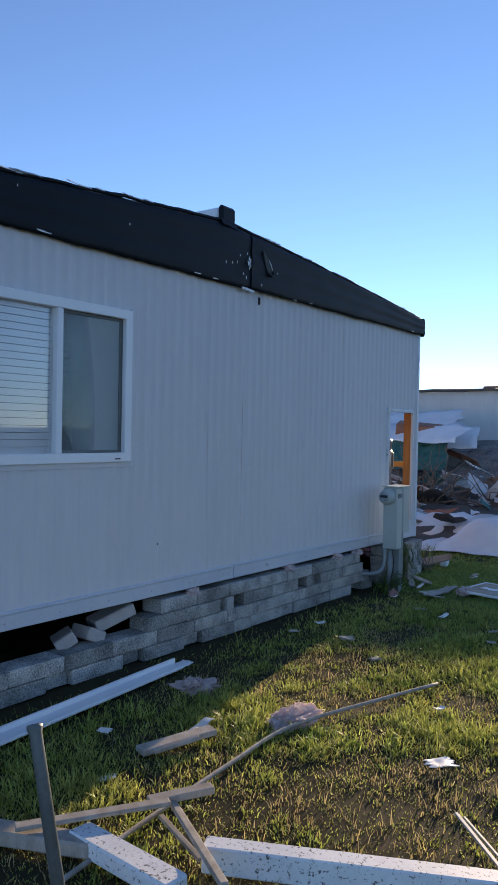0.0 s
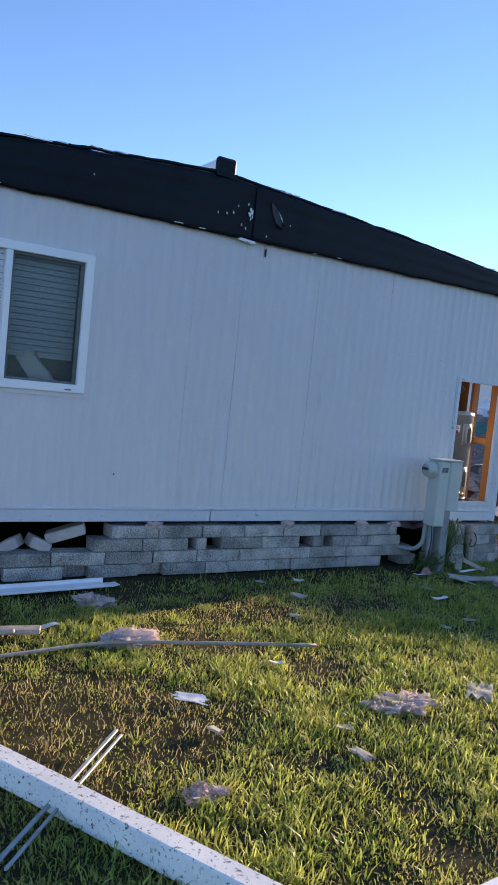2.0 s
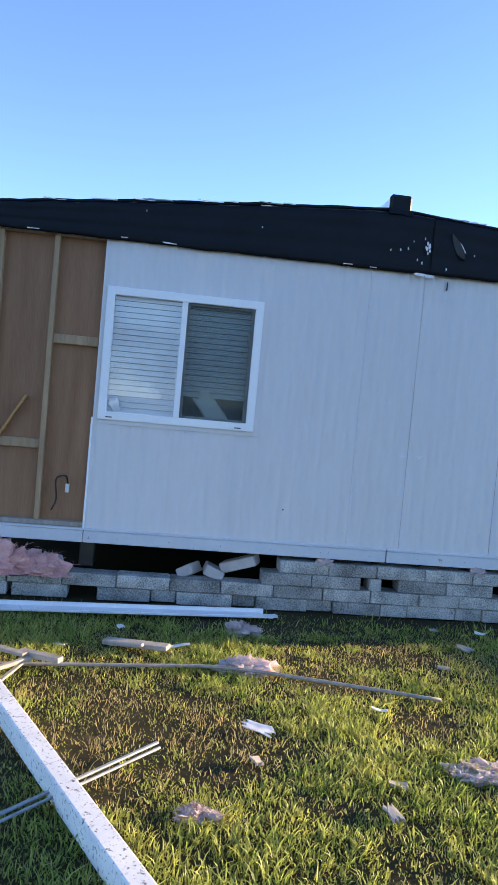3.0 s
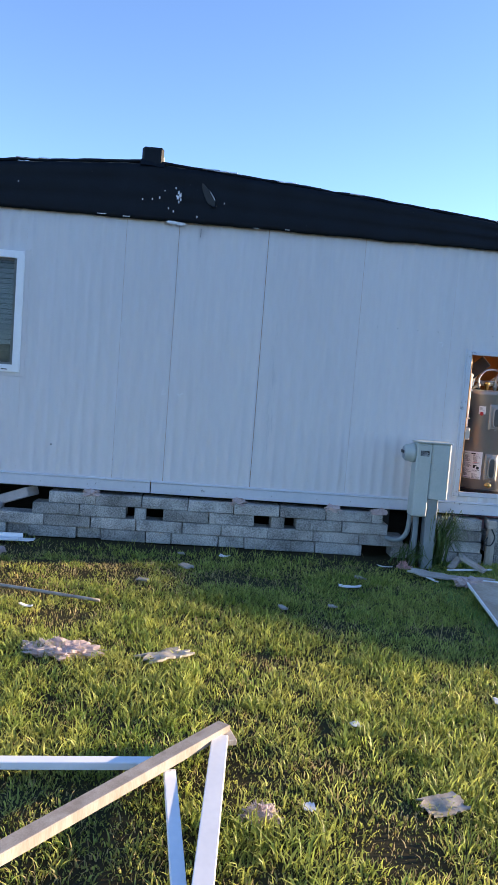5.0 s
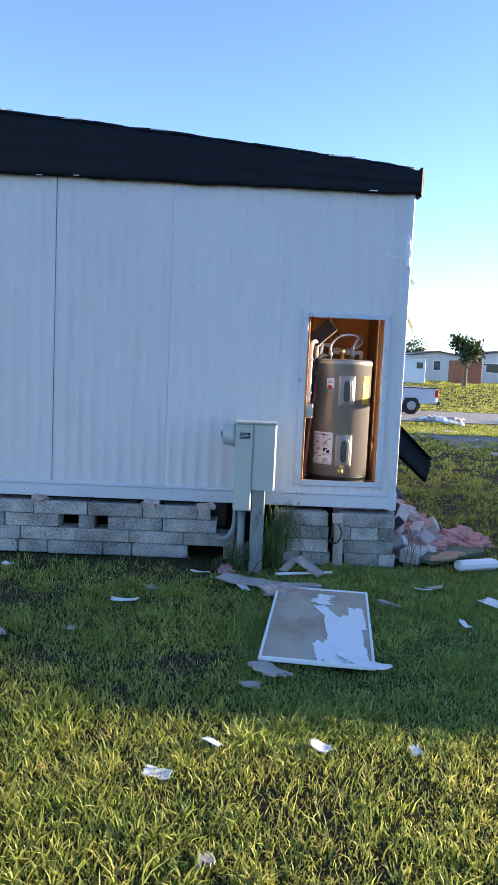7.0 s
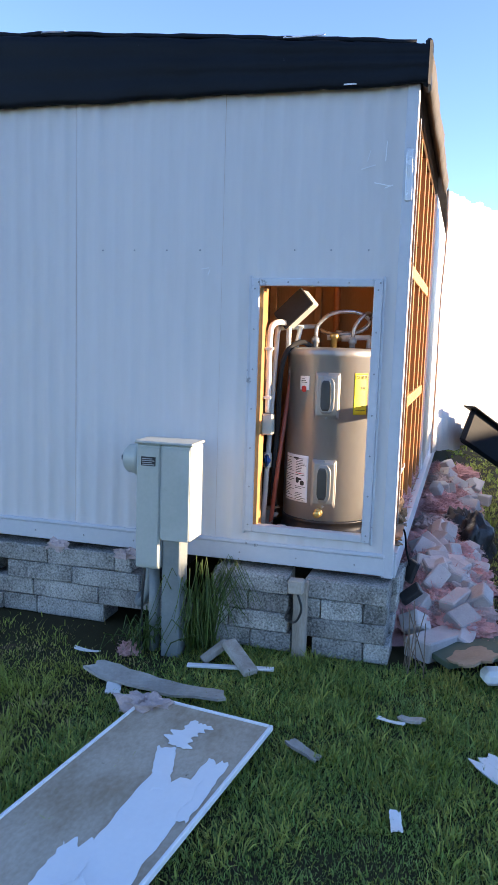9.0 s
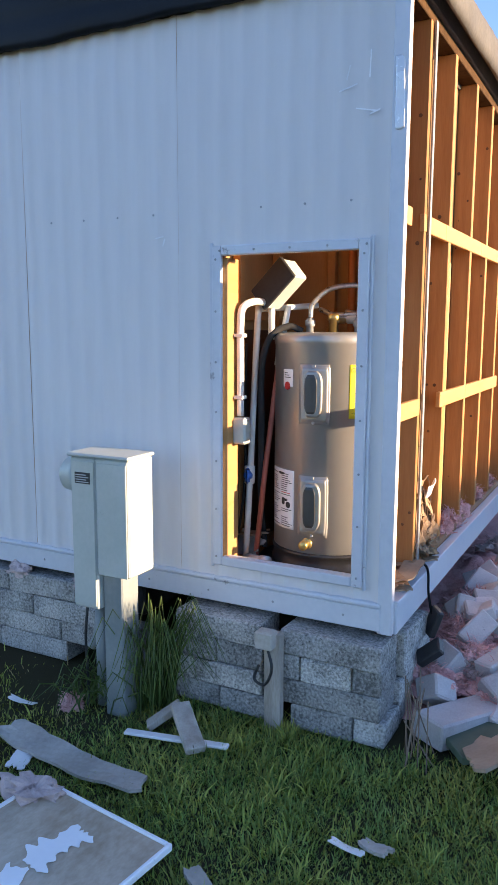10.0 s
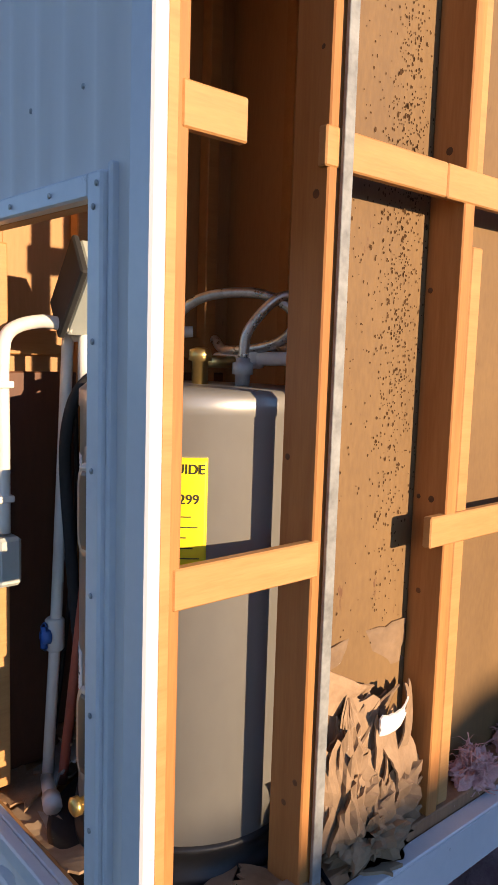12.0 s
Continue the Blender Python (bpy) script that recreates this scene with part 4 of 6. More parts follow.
block(1.0, 1.4, 0.2, BX), block(1.41, 1.62, 0.2, BX), block(1.0, 1.3, 0.3, BX)
BR = -3.665
for a, b, z in ((7.30, 7.70, 0.3), (7.78, 8.20, 0.3), (7.30, 7.50, 0.2), (7.50, 7.72, 0.2), (7.76, 7.88, 0.2), (7.88, 8.09, 0.2), (8.09, 8.21, 0.2), (7.32, 7.40, 0.1), (7.40, 7.72, 0.1), (7.79, 8.21, 0.1),
                (7.30, 7.52, 0.0), (7.52, 7.74, 0.0), (7.84, 8.10, 0.0), (8.10, 8.23, 0.0)):
    block(a - 0.03 + (0.012 if z > 0.25 else 0), b - 0.03 + (0.012 if z > 0.25 else 0), z, BR)
for k, (x, z, l) in enumerate([(-3.70, 0.3, 0.28), (-3.73, 0.2, 0.36), (-3.70, 0.1, 0.4), (-3.72, 0.0, 0.3)]):
    V, F = cbox(-l, 0, -0.10, 0.0, 0.0015, 0.0985, 0.007)
    b = part("block", mesh("block", V, F, M["block"]), found)
    b.matrix_basis = pose(x - 0.155, 8.215 - 0.006 * k, z + 0.002, 0, 0, -4 + 3 * k)
for k, (y, z, r, l) in enumerate([(3.60, 0.31, 20, 0.30), (3.36, 0.20, -24, 0.16), (3.20, 0.20, 30, 0.14), (1.9, 0.20, -14, 0.2), (2.1, 0.2, 25, 0.12)]):
    V, F = cbox(-0.09, 0.09, -l / 2, l / 2, 0, 0.085, 0.009)
    thing("loose_block", mesh("loose_block", V, F, M["block_new"]), "broken pale concrete block lying on the foundation", "block", pose(-3.90, y, z + (0.0 if k else -0.03), r, 0, 20 * (k - 1) - (50 if k == 2 else 0)), "loose blocks on the foundation")
thing("pink_insulation", mesh("pink_insulation", *fluff(0.15, 0.32, 0.22, 31, 700, 0.07), M["insul_pink"]), "torn pink glass-wool insulation on the block wall", "insulation", pose(-3.74, 1.75, 0.19), "pink insulation tufts")
thing("pink_insulation", mesh("pink_insulation", *fluff(0.10, 0.20, 0.12, 32, 400, 0.06), M["insul_pink"]), "torn pink glass-wool insulation on the block wall", "insulation", pose(-3.70, 2.08, 0.19), "pink insulation tufts")
for k, y in enumerate((4.24, 5.52, 6.35, 6.75)):
    thing("debris_tuft", mesh("debris_tuft", *blob(0.04, 0.07, 0.035, 0.7, 50 + k, 10, 0.1), M["insul_grey"]), "small grey tuft stuck under the wall edge", "tuft", pose(-3.73, y, 0.40), "grey tufts")

# ---- electric meter on its post ----
meter = empty("meter_pedestal", pose(-3.5, 7.14, 0), "grey-green electric meter box standing on a steel post", "meter box")
part("post", mesh("post", *cbox(-3.60, -3.49, 7.105, 7.20, -0.05, 0.80, 0.006), M["shaded_post_paint"]), meter, "grey-green steel post")
part("box", mesh("box", *cbox(-3.625, -3.462, 7.10, 7.262, 0.600, 1.068, 0.008), M["meter_paint"]), meter)
part("cable_box", mesh("cable_box", *cbox(-3.615, -3.468, 6.972, 7.10, 0.445, 1.066, 0.007), M["meter_paint"]), meter)
part("lid", mesh("lid", *cbox(-3.632, -3.452, 6.966, 7.268, 1.068, 1.082, 0.005), M["meter_paint"]), meter)
part("door_lip", mesh("door_lip", *join(cbox(-3.462, -3.457, 7.112, 7.252, 0.60, 1.05, 0.002), cbox(-3.468, -3.463, 6.98, 7.092, 0.46, 1.05, 0.002)), M["meter_paint"]), meter)
part("meter_ring", mesh("meter_ring", *lathe([(0.082, 0), (0.082, 0.03), (0.074, 0.034), (0.070, 0.075), (0.055, 0.092), (0.02, 0.096)], 28, (0, -1, 0), (-3.56, 6.973, 0.975)), M["meter_paint"], True), meter, "round meter housing")
part("meter_dial", mesh("meter_dial", *lathe([(0.056, 0), (0.05, 0.006), (0.02, 0.009)], 24, (0, -1, 0), (-3.56, 6.885, 0.975)), M["galv"], True), meter, "glass-fronted dial")
part("dial_bar", mesh("dial_bar", *cbox(-3.60, -3.52, 6.868, 6.876, 0.97, 0.995, 0.002), M["ink"]), meter)
plate = part("rating_plate", mesh("rating_plate", *cbox(-3.468, -3.4605, 7.0, 7.075, 0.96, 1.005, 0.001), M["ink"]), meter, "dark rating plate")
for k in range(4):
    part("print_bar", mesh("print_bar", *cbox(-3.4605, -3.4598, 7.005, 7.07 - 0.012 * (k % 2), 0.965 + 0.0095 * k, 0.969 + 0.0095 * k, 0.0002), M["galv"]), plate)
part("conduit", mesh("conduit", *tube([(-3.56, 7.04, 0.46), (-3.56, 7.04, -0.03)], 0.028, 14), M["shaded_post_paint"], True), meter, "grey conduit down to the ground")
part("conduit", mesh("conduit", *tube(curve_pts([(-3.60, 7.0, 0.47), (-3.60, 6.99, 0.30), (-3.62, 6.95, 0.22), (-3.68, 6.90, 0.19), (-3.85, 6.84, 0.18)]), 0.022, 12), M["shaded_post_paint"], True), meter, "bent grey conduit under the home")
part("cable", mesh("cable", *tube(curve_pts([(-3.52, 7.0, 0.45), (-3.50, 7.0, 0.3), (-3.52, 6.99, 0.1), (-3.50, 7.0, -0.02)]), 0.006, 8), M["plastic_black"], True), meter, "thin black cable")
for o in list(meter.children):
    o.matrix_basis = Matrix.Translation((0.066, -0.014, -0.002))
stake = empty("junction_post", pose(-3.63, 7.75, 0), "short weathered timber post with a small grey box", "post")
part("post", mesh("post", *moved(cbox(-0.02, 0.02, -0.035, 0.035, -0.03, 0.40, 0.004), pose(-3.635, 7.755, 0, 0, 1, 0)), M["wood_old"]), stake)
part("box", mesh("box", *cbox(-3.625, -3.565, 7.70, 7.775, 0.345, 0.415, 0.006), M["board_grey"]), stake, "small grey junction box")
part("cable", mesh("cable", *tube(curve_pts([(-3.60, 7.74, 0.35), (-3.58, 7.77, 0.27), (-3.58, 7.74, 0.20), (-3.59, 7.69, 0.21), (-3.59, 7.71, 0.27)]), 0.006, 8), M["plastic_black"], True), stake, "loop of black cable")

# ---- water heater ----
TX, TY, TR = -4.137, 7.777, 0.242
heater = empty("water_heater", pose(TX, TY, 0.55), "tall dark grey steel electric water heater in the closet", "water heater")
part("tank", mesh("tank", *lathe([(0.226, 0.64), (TR, 0.648), (TR, 1.500), (TR + 0.003, 1.503), (TR + 0.003, 1.536), (0.230, 1.549), (0.12, 1.552)], 64, (0, 0, 1), (TX, TY, 0)), M["steel"], True), heater)
part("base_ring", mesh("base_ring", *lathe([(0.225, 0.551), (TR + 0.008, 0.555), (TR + 0.008, 0.585), (TR + 0.001, 0.59), (TR + 0.001, 0.63), (TR + 0.006, 0.634), (TR + 0.004, 0.645), (0.22, 0.646)], 48, (0, 0, 1), (TX, TY, 0)), M["plastic_black"], True), heater, "black plastic foot ring")
part("drain_pan", mesh("drain_pan", *lathe([(0.30, 0.549), (0.305, 0.549), (0.31, 0.565), (0.298, 0.566)], 48, (0, 0, 1), (TX, TY, 0)), M["plastic_black"], True), heater, "black drain pan")


def patch(a0, a1, z0, z1, out, round_it=0.0, n=14):
    """A curved plate on the tank between two angles (degrees)."""
    V, F = [], []
    for lay in (out, -0.004):
        for i in range(n + 1):
            for j in range(n + 1):
                u, v = i / n, j / n
                if round_it:
                    uu, vv = 2 * u - 1, 2 * v - 1
                    k = (abs(vv) ** 6) * round_it
                    uu *= 1 - k
                    u = (uu + 1) / 2
                a = radians(a0 + (a1 - a0) * u)
                r = TR + lay
                V.append((TX + r * math.cos(a), TY + r * math.sin(a), z0 + (z1 - z0) * v))
    w = n + 1
    for i in range(n):
        for j in range(n):
            a = i * w + j
            F.append((a, a + w, a + w + 1, a + 1))
    rim = [j for j in range(w)] + [i * w + n for i in range(1, w)] + [n * w + j for j in range(n - 1, -1, -1)] + [i * w for i in range(n - 1, 0, -1)]
    k = w * w
    for a, b in zip(rim, rim[1:] + rim[:1]):
        F.append((a, b, k + b, k + a))
    return V, F


for z0, z1 in ((1.185, 1.425), (0.72, 0.972)):
    pn = part("access_panel", mesh("access_panel", *patch(-11, 20, z0, z1, 0.004, 0.05), M["steel"], True), heater, "pressed steel access cover")
    part("cover_face", mesh("cover_face", *patch(-9, 18, z0 + 0.010, z1 - 0.010, 0.0065, 0.06), M["steel"], True), pn)
    part("grip", mesh("grip", *patch(-4, 13, z0 + 0.03, z1 - 0.025, 0.030, 0.55), M["steel"], True), pn, "raised oval grip")
    # Dark plate over the grip paints its shade and leaves a lit crescent.
    part("grip_hollow", mesh("grip_hollow", *patch(-2, 9, z0 + 0.045, z1 - 0.04, 0.0315, 0.5), M["steel_shade"], True), pn, "dark oval for the shade on the grip")
    for z in (z0 + 0.006, z1 - 0.006):
        part("cover_screw", mesh("cover_screw", *patch(3, 6, z - 0.006, z + 0.006, 0.008, 0.7, 6), M["galv"], True), pn)
lab = part("instruction_label", mesh("instruction_label", *patch(-57, -16, 0.735, 0.985, 0.001), M["label_white"], True), heater, "white printed instruction label")
rr = random.Random(8)
for k in range(26):
    z = 0.745 + k * 0.0088
    for a0, a1 in ((-55, -37), (-35, -18)):
        if (a0 > -40 and 8 < k < 15) or rr.random() < 0.12:
            continue
        part("print_bar", mesh("print_bar", *patch(a0, a0 + (a1 - a0) * rr.uniform(0.45, 1), z, z + 0.0028, 0.0018, 0, 4), M["red"] if k == 16 else M["ink"]), lab)
for a0, a1, z0, z1 in ((-34, -29, 0.835, 0.865), (-27, -21, 0.825, 0.85), (-33, -25, 0.852, 0.862), (-40, -30, 0.962, 0.972)):
    part("print_figure", mesh("print_figure", *patch(a0, a1, z0, z1, 0.0019, 0.5, 6), M["ink"]), lab)
l2 = part("small_label", mesh("small_label", *patch(-33, -19, 1.330, 1.402, 0.001), M["label_white"], True), heater, "small white label with a red disc")
part("disc", mesh("disc", *patch(-30, -23, 1.318, 1.352, 0.002, 0.9, 8), M["red"]), l2)
for k in range(3):
    part("print_bar", mesh("print_bar", *patch(-31, -22 - 2 * k, 1.368 + 0.009 * k, 1.371 + 0.009 * k, 0.0018, 0, 4), M["ink"]), l2)
yl = part("energy_label", mesh("energy_label", *patch(38, 59, 1.21, 1.425, 0.001), M["label_yellow"], True), heater, "bright yellow energy label")
for k in range(5):
    part("print_bar", mesh("print_bar", *patch(41, 56 - 3 * k % 8, 1.232 + 0.02 * k, 1.234 + 0.02 * k, 0.0018, 0, 5), M["ink"]), yl)


def on_tank(ang, z):
    a = radians(ang)
    return Matrix.Translation((TX + (TR + 0.002) * math.cos(a), TY + (TR + 0.002) * math.sin(a), z)) @ pose(0, 0, 0, 90, 0, 90 + ang)


text_on("energy_word", "GUIDE", 0.026, on_tank(49, 1.395), M["ink"], yl)
text_on("energy_sum", "299", 0.026, on_tank(51, 1.338), M["ink"], yl)
part("drain_valve", mesh("drain_valve", *join(lathe([(0.014, 0), (0.014, 0.03), (0.02, 0.032), (0.02, 0.045), (0.012, 0.05)], 16, (1, 0, 0), (TX + TR, TY - 0.002, 0.690)), lathe([(0.024, -0.002), (0.023, 0.004), (0.01, 0.006)], 20, (1, 0, 0), (TX + TR, TY - 0.002, 0.690))), M["brass"], True), heater, "brass drain valve")


def braided(name, pts, r=0.011):
    return mesh(name, *tube(curve_pts(pts, 10), r, 10), M["braid"], True)


for x, y in ((-4.12, 7.68), (-4.19, 7.87)):
    part("nipple", mesh("nipple", *lathe([(0.016, 1.535), (0.016, 1.575), (0.022, 1.577), (0.022, 1.60), (0.016, 1.602), (0.014, 1.61)], 16, (0, 0, 1), (x, y, 0)), M["galv"], True), heater, "steel pipe nipple")
part("relief_valve", mesh("relief_valve", *join(lathe([(0.018, 1.535), (0.018, 1.60), (0.026, 1.602), (0.024, 1.625), (0.01, 1.63)], 14, (0, 0, 1), (-4.15, 7.775, 0)), tube([(-4.15, 7.775, 1.60), (-4.23, 7.79, 1.60)], 0.014, 10)), M["brass"], True), heater, "brass relief valve")
part("flex_hose", braided("flex_hose", [(-4.12, 7.68, 1.61), (-4.125, 7.69, 1.67), (-4.16, 7.76, 1.735), (-4.22, 7.88, 1.745), (-4.26, 7.95, 1.70), (-4.26, 7.90, 1.645), (-4.24, 7.76, 1.625), (-4.28, 7.66, 1.65)]), heater, "looped braided steel hose")
part("flex_hose", braided("flex_hose", [(-4.19, 7.87, 1.61), (-4.195, 7.88, 1.67), (-4.235, 7.925, 1.735), (-4.29, 7.955, 1.735), (-4.33, 7.93, 1.68), (-4.35, 7.85, 1.635), (-4.36, 7.75, 1.64)]), heater, "looped braided steel hose")
part("pvc_tee", mesh("pvc_tee", *join(tube([(-4.24, 7.72, 1.605), (-4.27, 7.955, 1.612)], 0.015, 12), tube([(-4.27, 7.95, 1.62), (-4.27, 7.95, 1.553)], 0.014, 12), lathe([(0.021, 0), (0.021, 0.05)], 12, (-0.13, 0.99, 0.03), (-4.25, 7.80, 1.607))), M["plastic_white"], True), heater, "cream plastic pipe tee")
part("power_cable", mesh("power_cable", *tube(curve_pts([(-4.06, 7.67, 1.555), (-4.03, 7.62, 1.575), (-3.98, 7.56, 1.53), (-3.96, 7.53, 1.40), (-3.98, 7.52, 1.15), (-4.02, 7.50, 0.85), (-4.06, 7.50, 0.60)]), 0.014, 10), M["tyre"], True), heater, "thick grey power cable")

# ---- pipes and box in the closet ----
box = empty("breaker_box", pose(-3.95, 7.60, 1.70), "small grey electrical box hanging tilted on its conduit", "electrical box")
bm_ = pose(-3.97, 7.60, 1.745) @ pose(0, 0, 0, 0, 14, 4) @ pose(0, 0, 0, 44, 0, 0) @ pose(0, 0, 0, 0, -22, 0)
part("case", mesh("case", *moved(cbox(-0.06, 0.03, -0.095, 0.095, -0.05, 0.05, 0.006), bm_), M["meter_paint"]), box)
part("cover", mesh("cover", *moved(cbox(0.03, 0.046, -0.10, 0.10, -0.055, 0.055, 0.004), bm_), M["tyre"]), box, "dark hinged cover")
part("conduit", mesh("conduit", *tube(curve_pts([(-3.96, 7.565, 1.665), (-3.90, 7.53, 1.675), (-3.84, 7.505, 1.65), (-3.827, 7.50, 1.58), (-3.827, 7.50, 1.4), (-3.827, 7.50, 1.21)]), 0.015, 12), M["plastic_white"], True), box, "white plastic conduit with a bend")
part("conduit_box", mesh("conduit_box", *cbox(-3.855, -3.80, 7.475, 7.535, 1.095, 1.205, 0.008), M["meter_paint"]), box, "grey conduit junction box")
part("strap", mesh("strap", *join(cbox(-3.845, -3.805, 7.48, 7.52, 1.53, 1.545, 0.002), cbox(-3.845, -3.805, 7.48, 7.52, 1.28, 1.295, 0.002)), M["plastic_white"]), box)
wp = empty("water_pipe", pose(-3.95, 7.5, 0.55), "upright white plastic water pipe with a blue valve", "pipe")
part("pipe", mesh("pipe", *tube([(-3.95, 7.462, 0.57), (-3.965, 7.475, 0.95), (-3.98, 7.50, 1.60), (-3.98, 7.505, 1.66)], 0.014, 12), M["plastic_white"], True), wp)
part("pipe", mesh("pipe", *join(tube([(-3.98, 7.50, 1.645), (-4.2, 7.68, 1.665)], 0.013, 12), tube([(-3.99, 7.56, 1.68), (-3.99, 7.56, 1.52)], 0.014, 12)), M["plastic_white"], True), wp)
part("elbow", mesh("elbow", *join(tube([(-3.95, 7.462, 0.575), (-3.90, 7.58, 0.585)], 0.017, 12), lathe([(0.022, 0), (0.022, 0.04)], 12, (0.35, 0.9, 0.05), (-3.91, 7.56, 0.584))), M["plastic_white"], True), wp)
part("valve_body", mesh("valve_body", *lathe([(0.018, 0.90), (0.023, 0.905), (0.023, 0.975), (0.018, 0.98)], 14, (0, 0, 1), (-3.963, 7.474, 0)), M["plastic_white"], True), wp)
part("valve_handle", mesh("valve_handle", *join(cbox(-3.945, -3.925, 7.468, 7.488, 0.905, 0.975, 0.008), lathe([(0.02, 0), (0.018, 0.015), (0.008, 0.02)], 12, (1, 0, 0), (-3.945, 7.478, 0.94))), M["blue"], True), wp, "blue valve handle")
rp = empty("hot_water_pipe", pose(-3.98, 7.52, 0.55), "upright reddish water pipe with a pale coupling", "pipe")
part("pipe", mesh("pipe", *tube([(-3.97, 7.50, 0.57), (-4.0, 7.535, 1.0), (-4.03, 7.58, 1.45)], 0.012, 12), M["pipe_red"], True), rp)
part("coupling", mesh("coupling", *join(tube([(-4.026, 7.575, 1.41), (-4.034, 7.585, 1.50)], 0.017, 12), tube([(-4.034, 7.585, 1.50), (-4.05, 7.61, 1.66)], 0.013, 12)), M["plastic_white"], True), rp)
thing("orange_pipe", mesh("orange_pipe", *tube([(-4.52, 7.72, 0.56), (-4.52, 7.72, 2.68)], 0.02, 10), M["copper"], True), "upright orange plastic pipe on the closet wall", "pipe")
thing("wall_cable", mesh("wall_cable", *tube(curve_pts([(-4.0, 7.39, 0.6), (-4.02, 7.42, 0.9), (-4.06, 7.40, 1.2), (-4.05, 7.41, 1.5)]), 0.006, 8), M["plastic_black"], True), "thin black cable hanging on the closet wall", "cable")
for k, (x, y, z, l, w, a, mt) in enumerate([(-3.89, 7.68, 0.552, 0.20, 0.07, 80, "board_grey"), (-3.86, 7.85, 0.553, 0.18, 0.06, 60, "paper"), (-3.90, 8.02, 0.552, 0.16, 0.07, 110, "label_white"), (-3.95, 8.15, 0.553, 0.15, 0.08, 30, "paper"), (-4.32, 8.12, 0.552, 0.16, 0.1, 140, "paper"),
                                             (-4.03, 7.42, 0.56, 0.16, 0.10, 20, "paper"), (-3.88, 7.55, 0.552, 0.14, 0.09, 15, "paper")]):
    thing("torn_board", mesh("torn_board", *shard(l, w, 0.008, 400 + k, 0, 8, 0.008, 0.9), M[mt]), "torn scrap of wallboard on the closet floor", "board scrap", pose(x, y, z, 0, 0, a), "scraps on the closet floor")
for k, (x, y, z, rx, rz) in enumerate([(-4.30, YS - 0.05, 0.66, 0.11, 0.20), (-4.43, YS - 0.05, 0.62, 0.11, 0.14), (-4.36, YS - 0.02, 0.60, 0.13, 0.09)]):
    thing("crumpled_paper", mesh("crumpled_paper", *moved(blob(rx, 0.055, rz, 0.55, 880 + k, 26, 0.05), pose(x, y, z)), M["kraft"]), "crumpled brown backing paper heaped in the stud bay", "paper", None, "scraps in the stud bay")
for k in range(12):
    r = random.Random(900 + k)
    u = r.random()
    x, z = -4.29 - 0.22 * u, 0.58 + (0.34 - 0.16 * u) * r.random() ** 1.2
    thing("torn_board", mesh("torn_board", *shard(r.uniform(0.10, 0.22), r.uniform(0.08, 0.15), 0.005, 930 + k, r.uniform(-0.05, 0.08), 16, 0.035, 0.35), M["kraft"]), "torn brown paper-faced board scrap", "board scrap",
          pose(x, YS - 0.04 + r.uniform(-0.02, 0.035), z, r.uniform(60, 115), r.uniform(-80, 80), r.uniform(-18, 18)), "scraps in the stud bay")
for k in range(3):
    thing("torn_board", mesh("torn_board", *shard(0.34 - 0.05 * k, 0.045, 0.004, 960 + k, 0.06, 18, 0.03, 1.3), M["kraft"]), "long torn strip of paper-faced board", "board scrap", pose(-4.44 + 0.035 * k, YS - 0.01, 0.74, 90, 68 + 9 * k, 8), "scraps in the stud bay")
thing("torn_board", mesh("torn_board", *shard(0.085, 0.07, 0.004, 970, 0.1, 10, 0.02, 0.6), M["label_white"]), "pale scrap curled on the paper heap", "board scrap", pose(-4.40, YS + 0.005, 0.86, 70, 20, 0), "scraps in the stud bay")
thing("torn_board", mesh("torn_board", *shard(0.30, 0.20, 0.005, 977, 0.0, 14, 0.015, 0.5), M["kraft"], True), "torn brown paper sheet sagging in the stud bay", "board scrap", pose(-4.38, YS - 0.082, 0.93, 88, 4, 0), "scraps in the stud bay")
for k, (x, y, z, l, w, a, mt) in enumerate([(-4.00, 8.17, 0.590, 0.30, 0.085, 2, "paper"), (-3.90, 8.15, 0.594, 0.14, 0.07, 35, "kraft"), (-3.86, 8.10, 0.592, 0.09, 0.07, 60, "label_white"), (-4.10, 8.10, 0.59, 0.12, 0.08, 130, "kraft"), (-3.93, 7.93, 0.556, 0.22, 0.10, 100, "kraft"), (-3.85, 7.72, 0.556, 0.24, 0.09, 85, "paper"),
                                             (-3.88, 7.46, 0.56, 0.15, 0.12, 40, "kraft"), (-4.02, 7.44, 0.60, 0.18, 0.12, 60, "board_grey"), (-3.84, 7.98, 0.557, 0.2, 0.08, 95, "board_grey"), (-4.05, 7.40, 0.64, 0.22, 0.12, 80, "kraft"), (-3.98, 8.07, 0.56, 0.2, 0.12, 10, "kraft")]):
    thing("torn_board", mesh("torn_board", *shard(l, w, 0.006, 1400 + k, 0.02, 12, 0.02, 0.9), M[mt]), "torn brown board scrap on the closet floor", "board scrap", pose(x, y, z, (40 if z > 0.595 and mt != "kraft" else 4 * math.sin(k)), 5 * math.sin(2 * k), a), "scraps on the closet floor")


# ---- things lying on the lawn ----
def lay(name, vf, mt, label, cat, m, group="", smooth_it=False):
    return thing(name, mesh(name, *vf, M[mt], smooth_it), label, cat, m, group)


# closet door panel
pa, pb, pc, pd = Vector((-2.865, 7.265, 0.05)), Vector((-2.805, 7.81, 0.05)), Vector((-1.60, 7.60, 0.03)), Vector((-1.645, 7.025, 0.03))
ux, uy = ((pd - pa) + (pc - pb)).normalized(), ((pb - pa) + (pc - pd)).normalized()
dm = Matrix((ux, uy, ux.cross(uy))).transposed().to_4x4()
dm.translation = pa
LD, WD = 1.17, 0.575
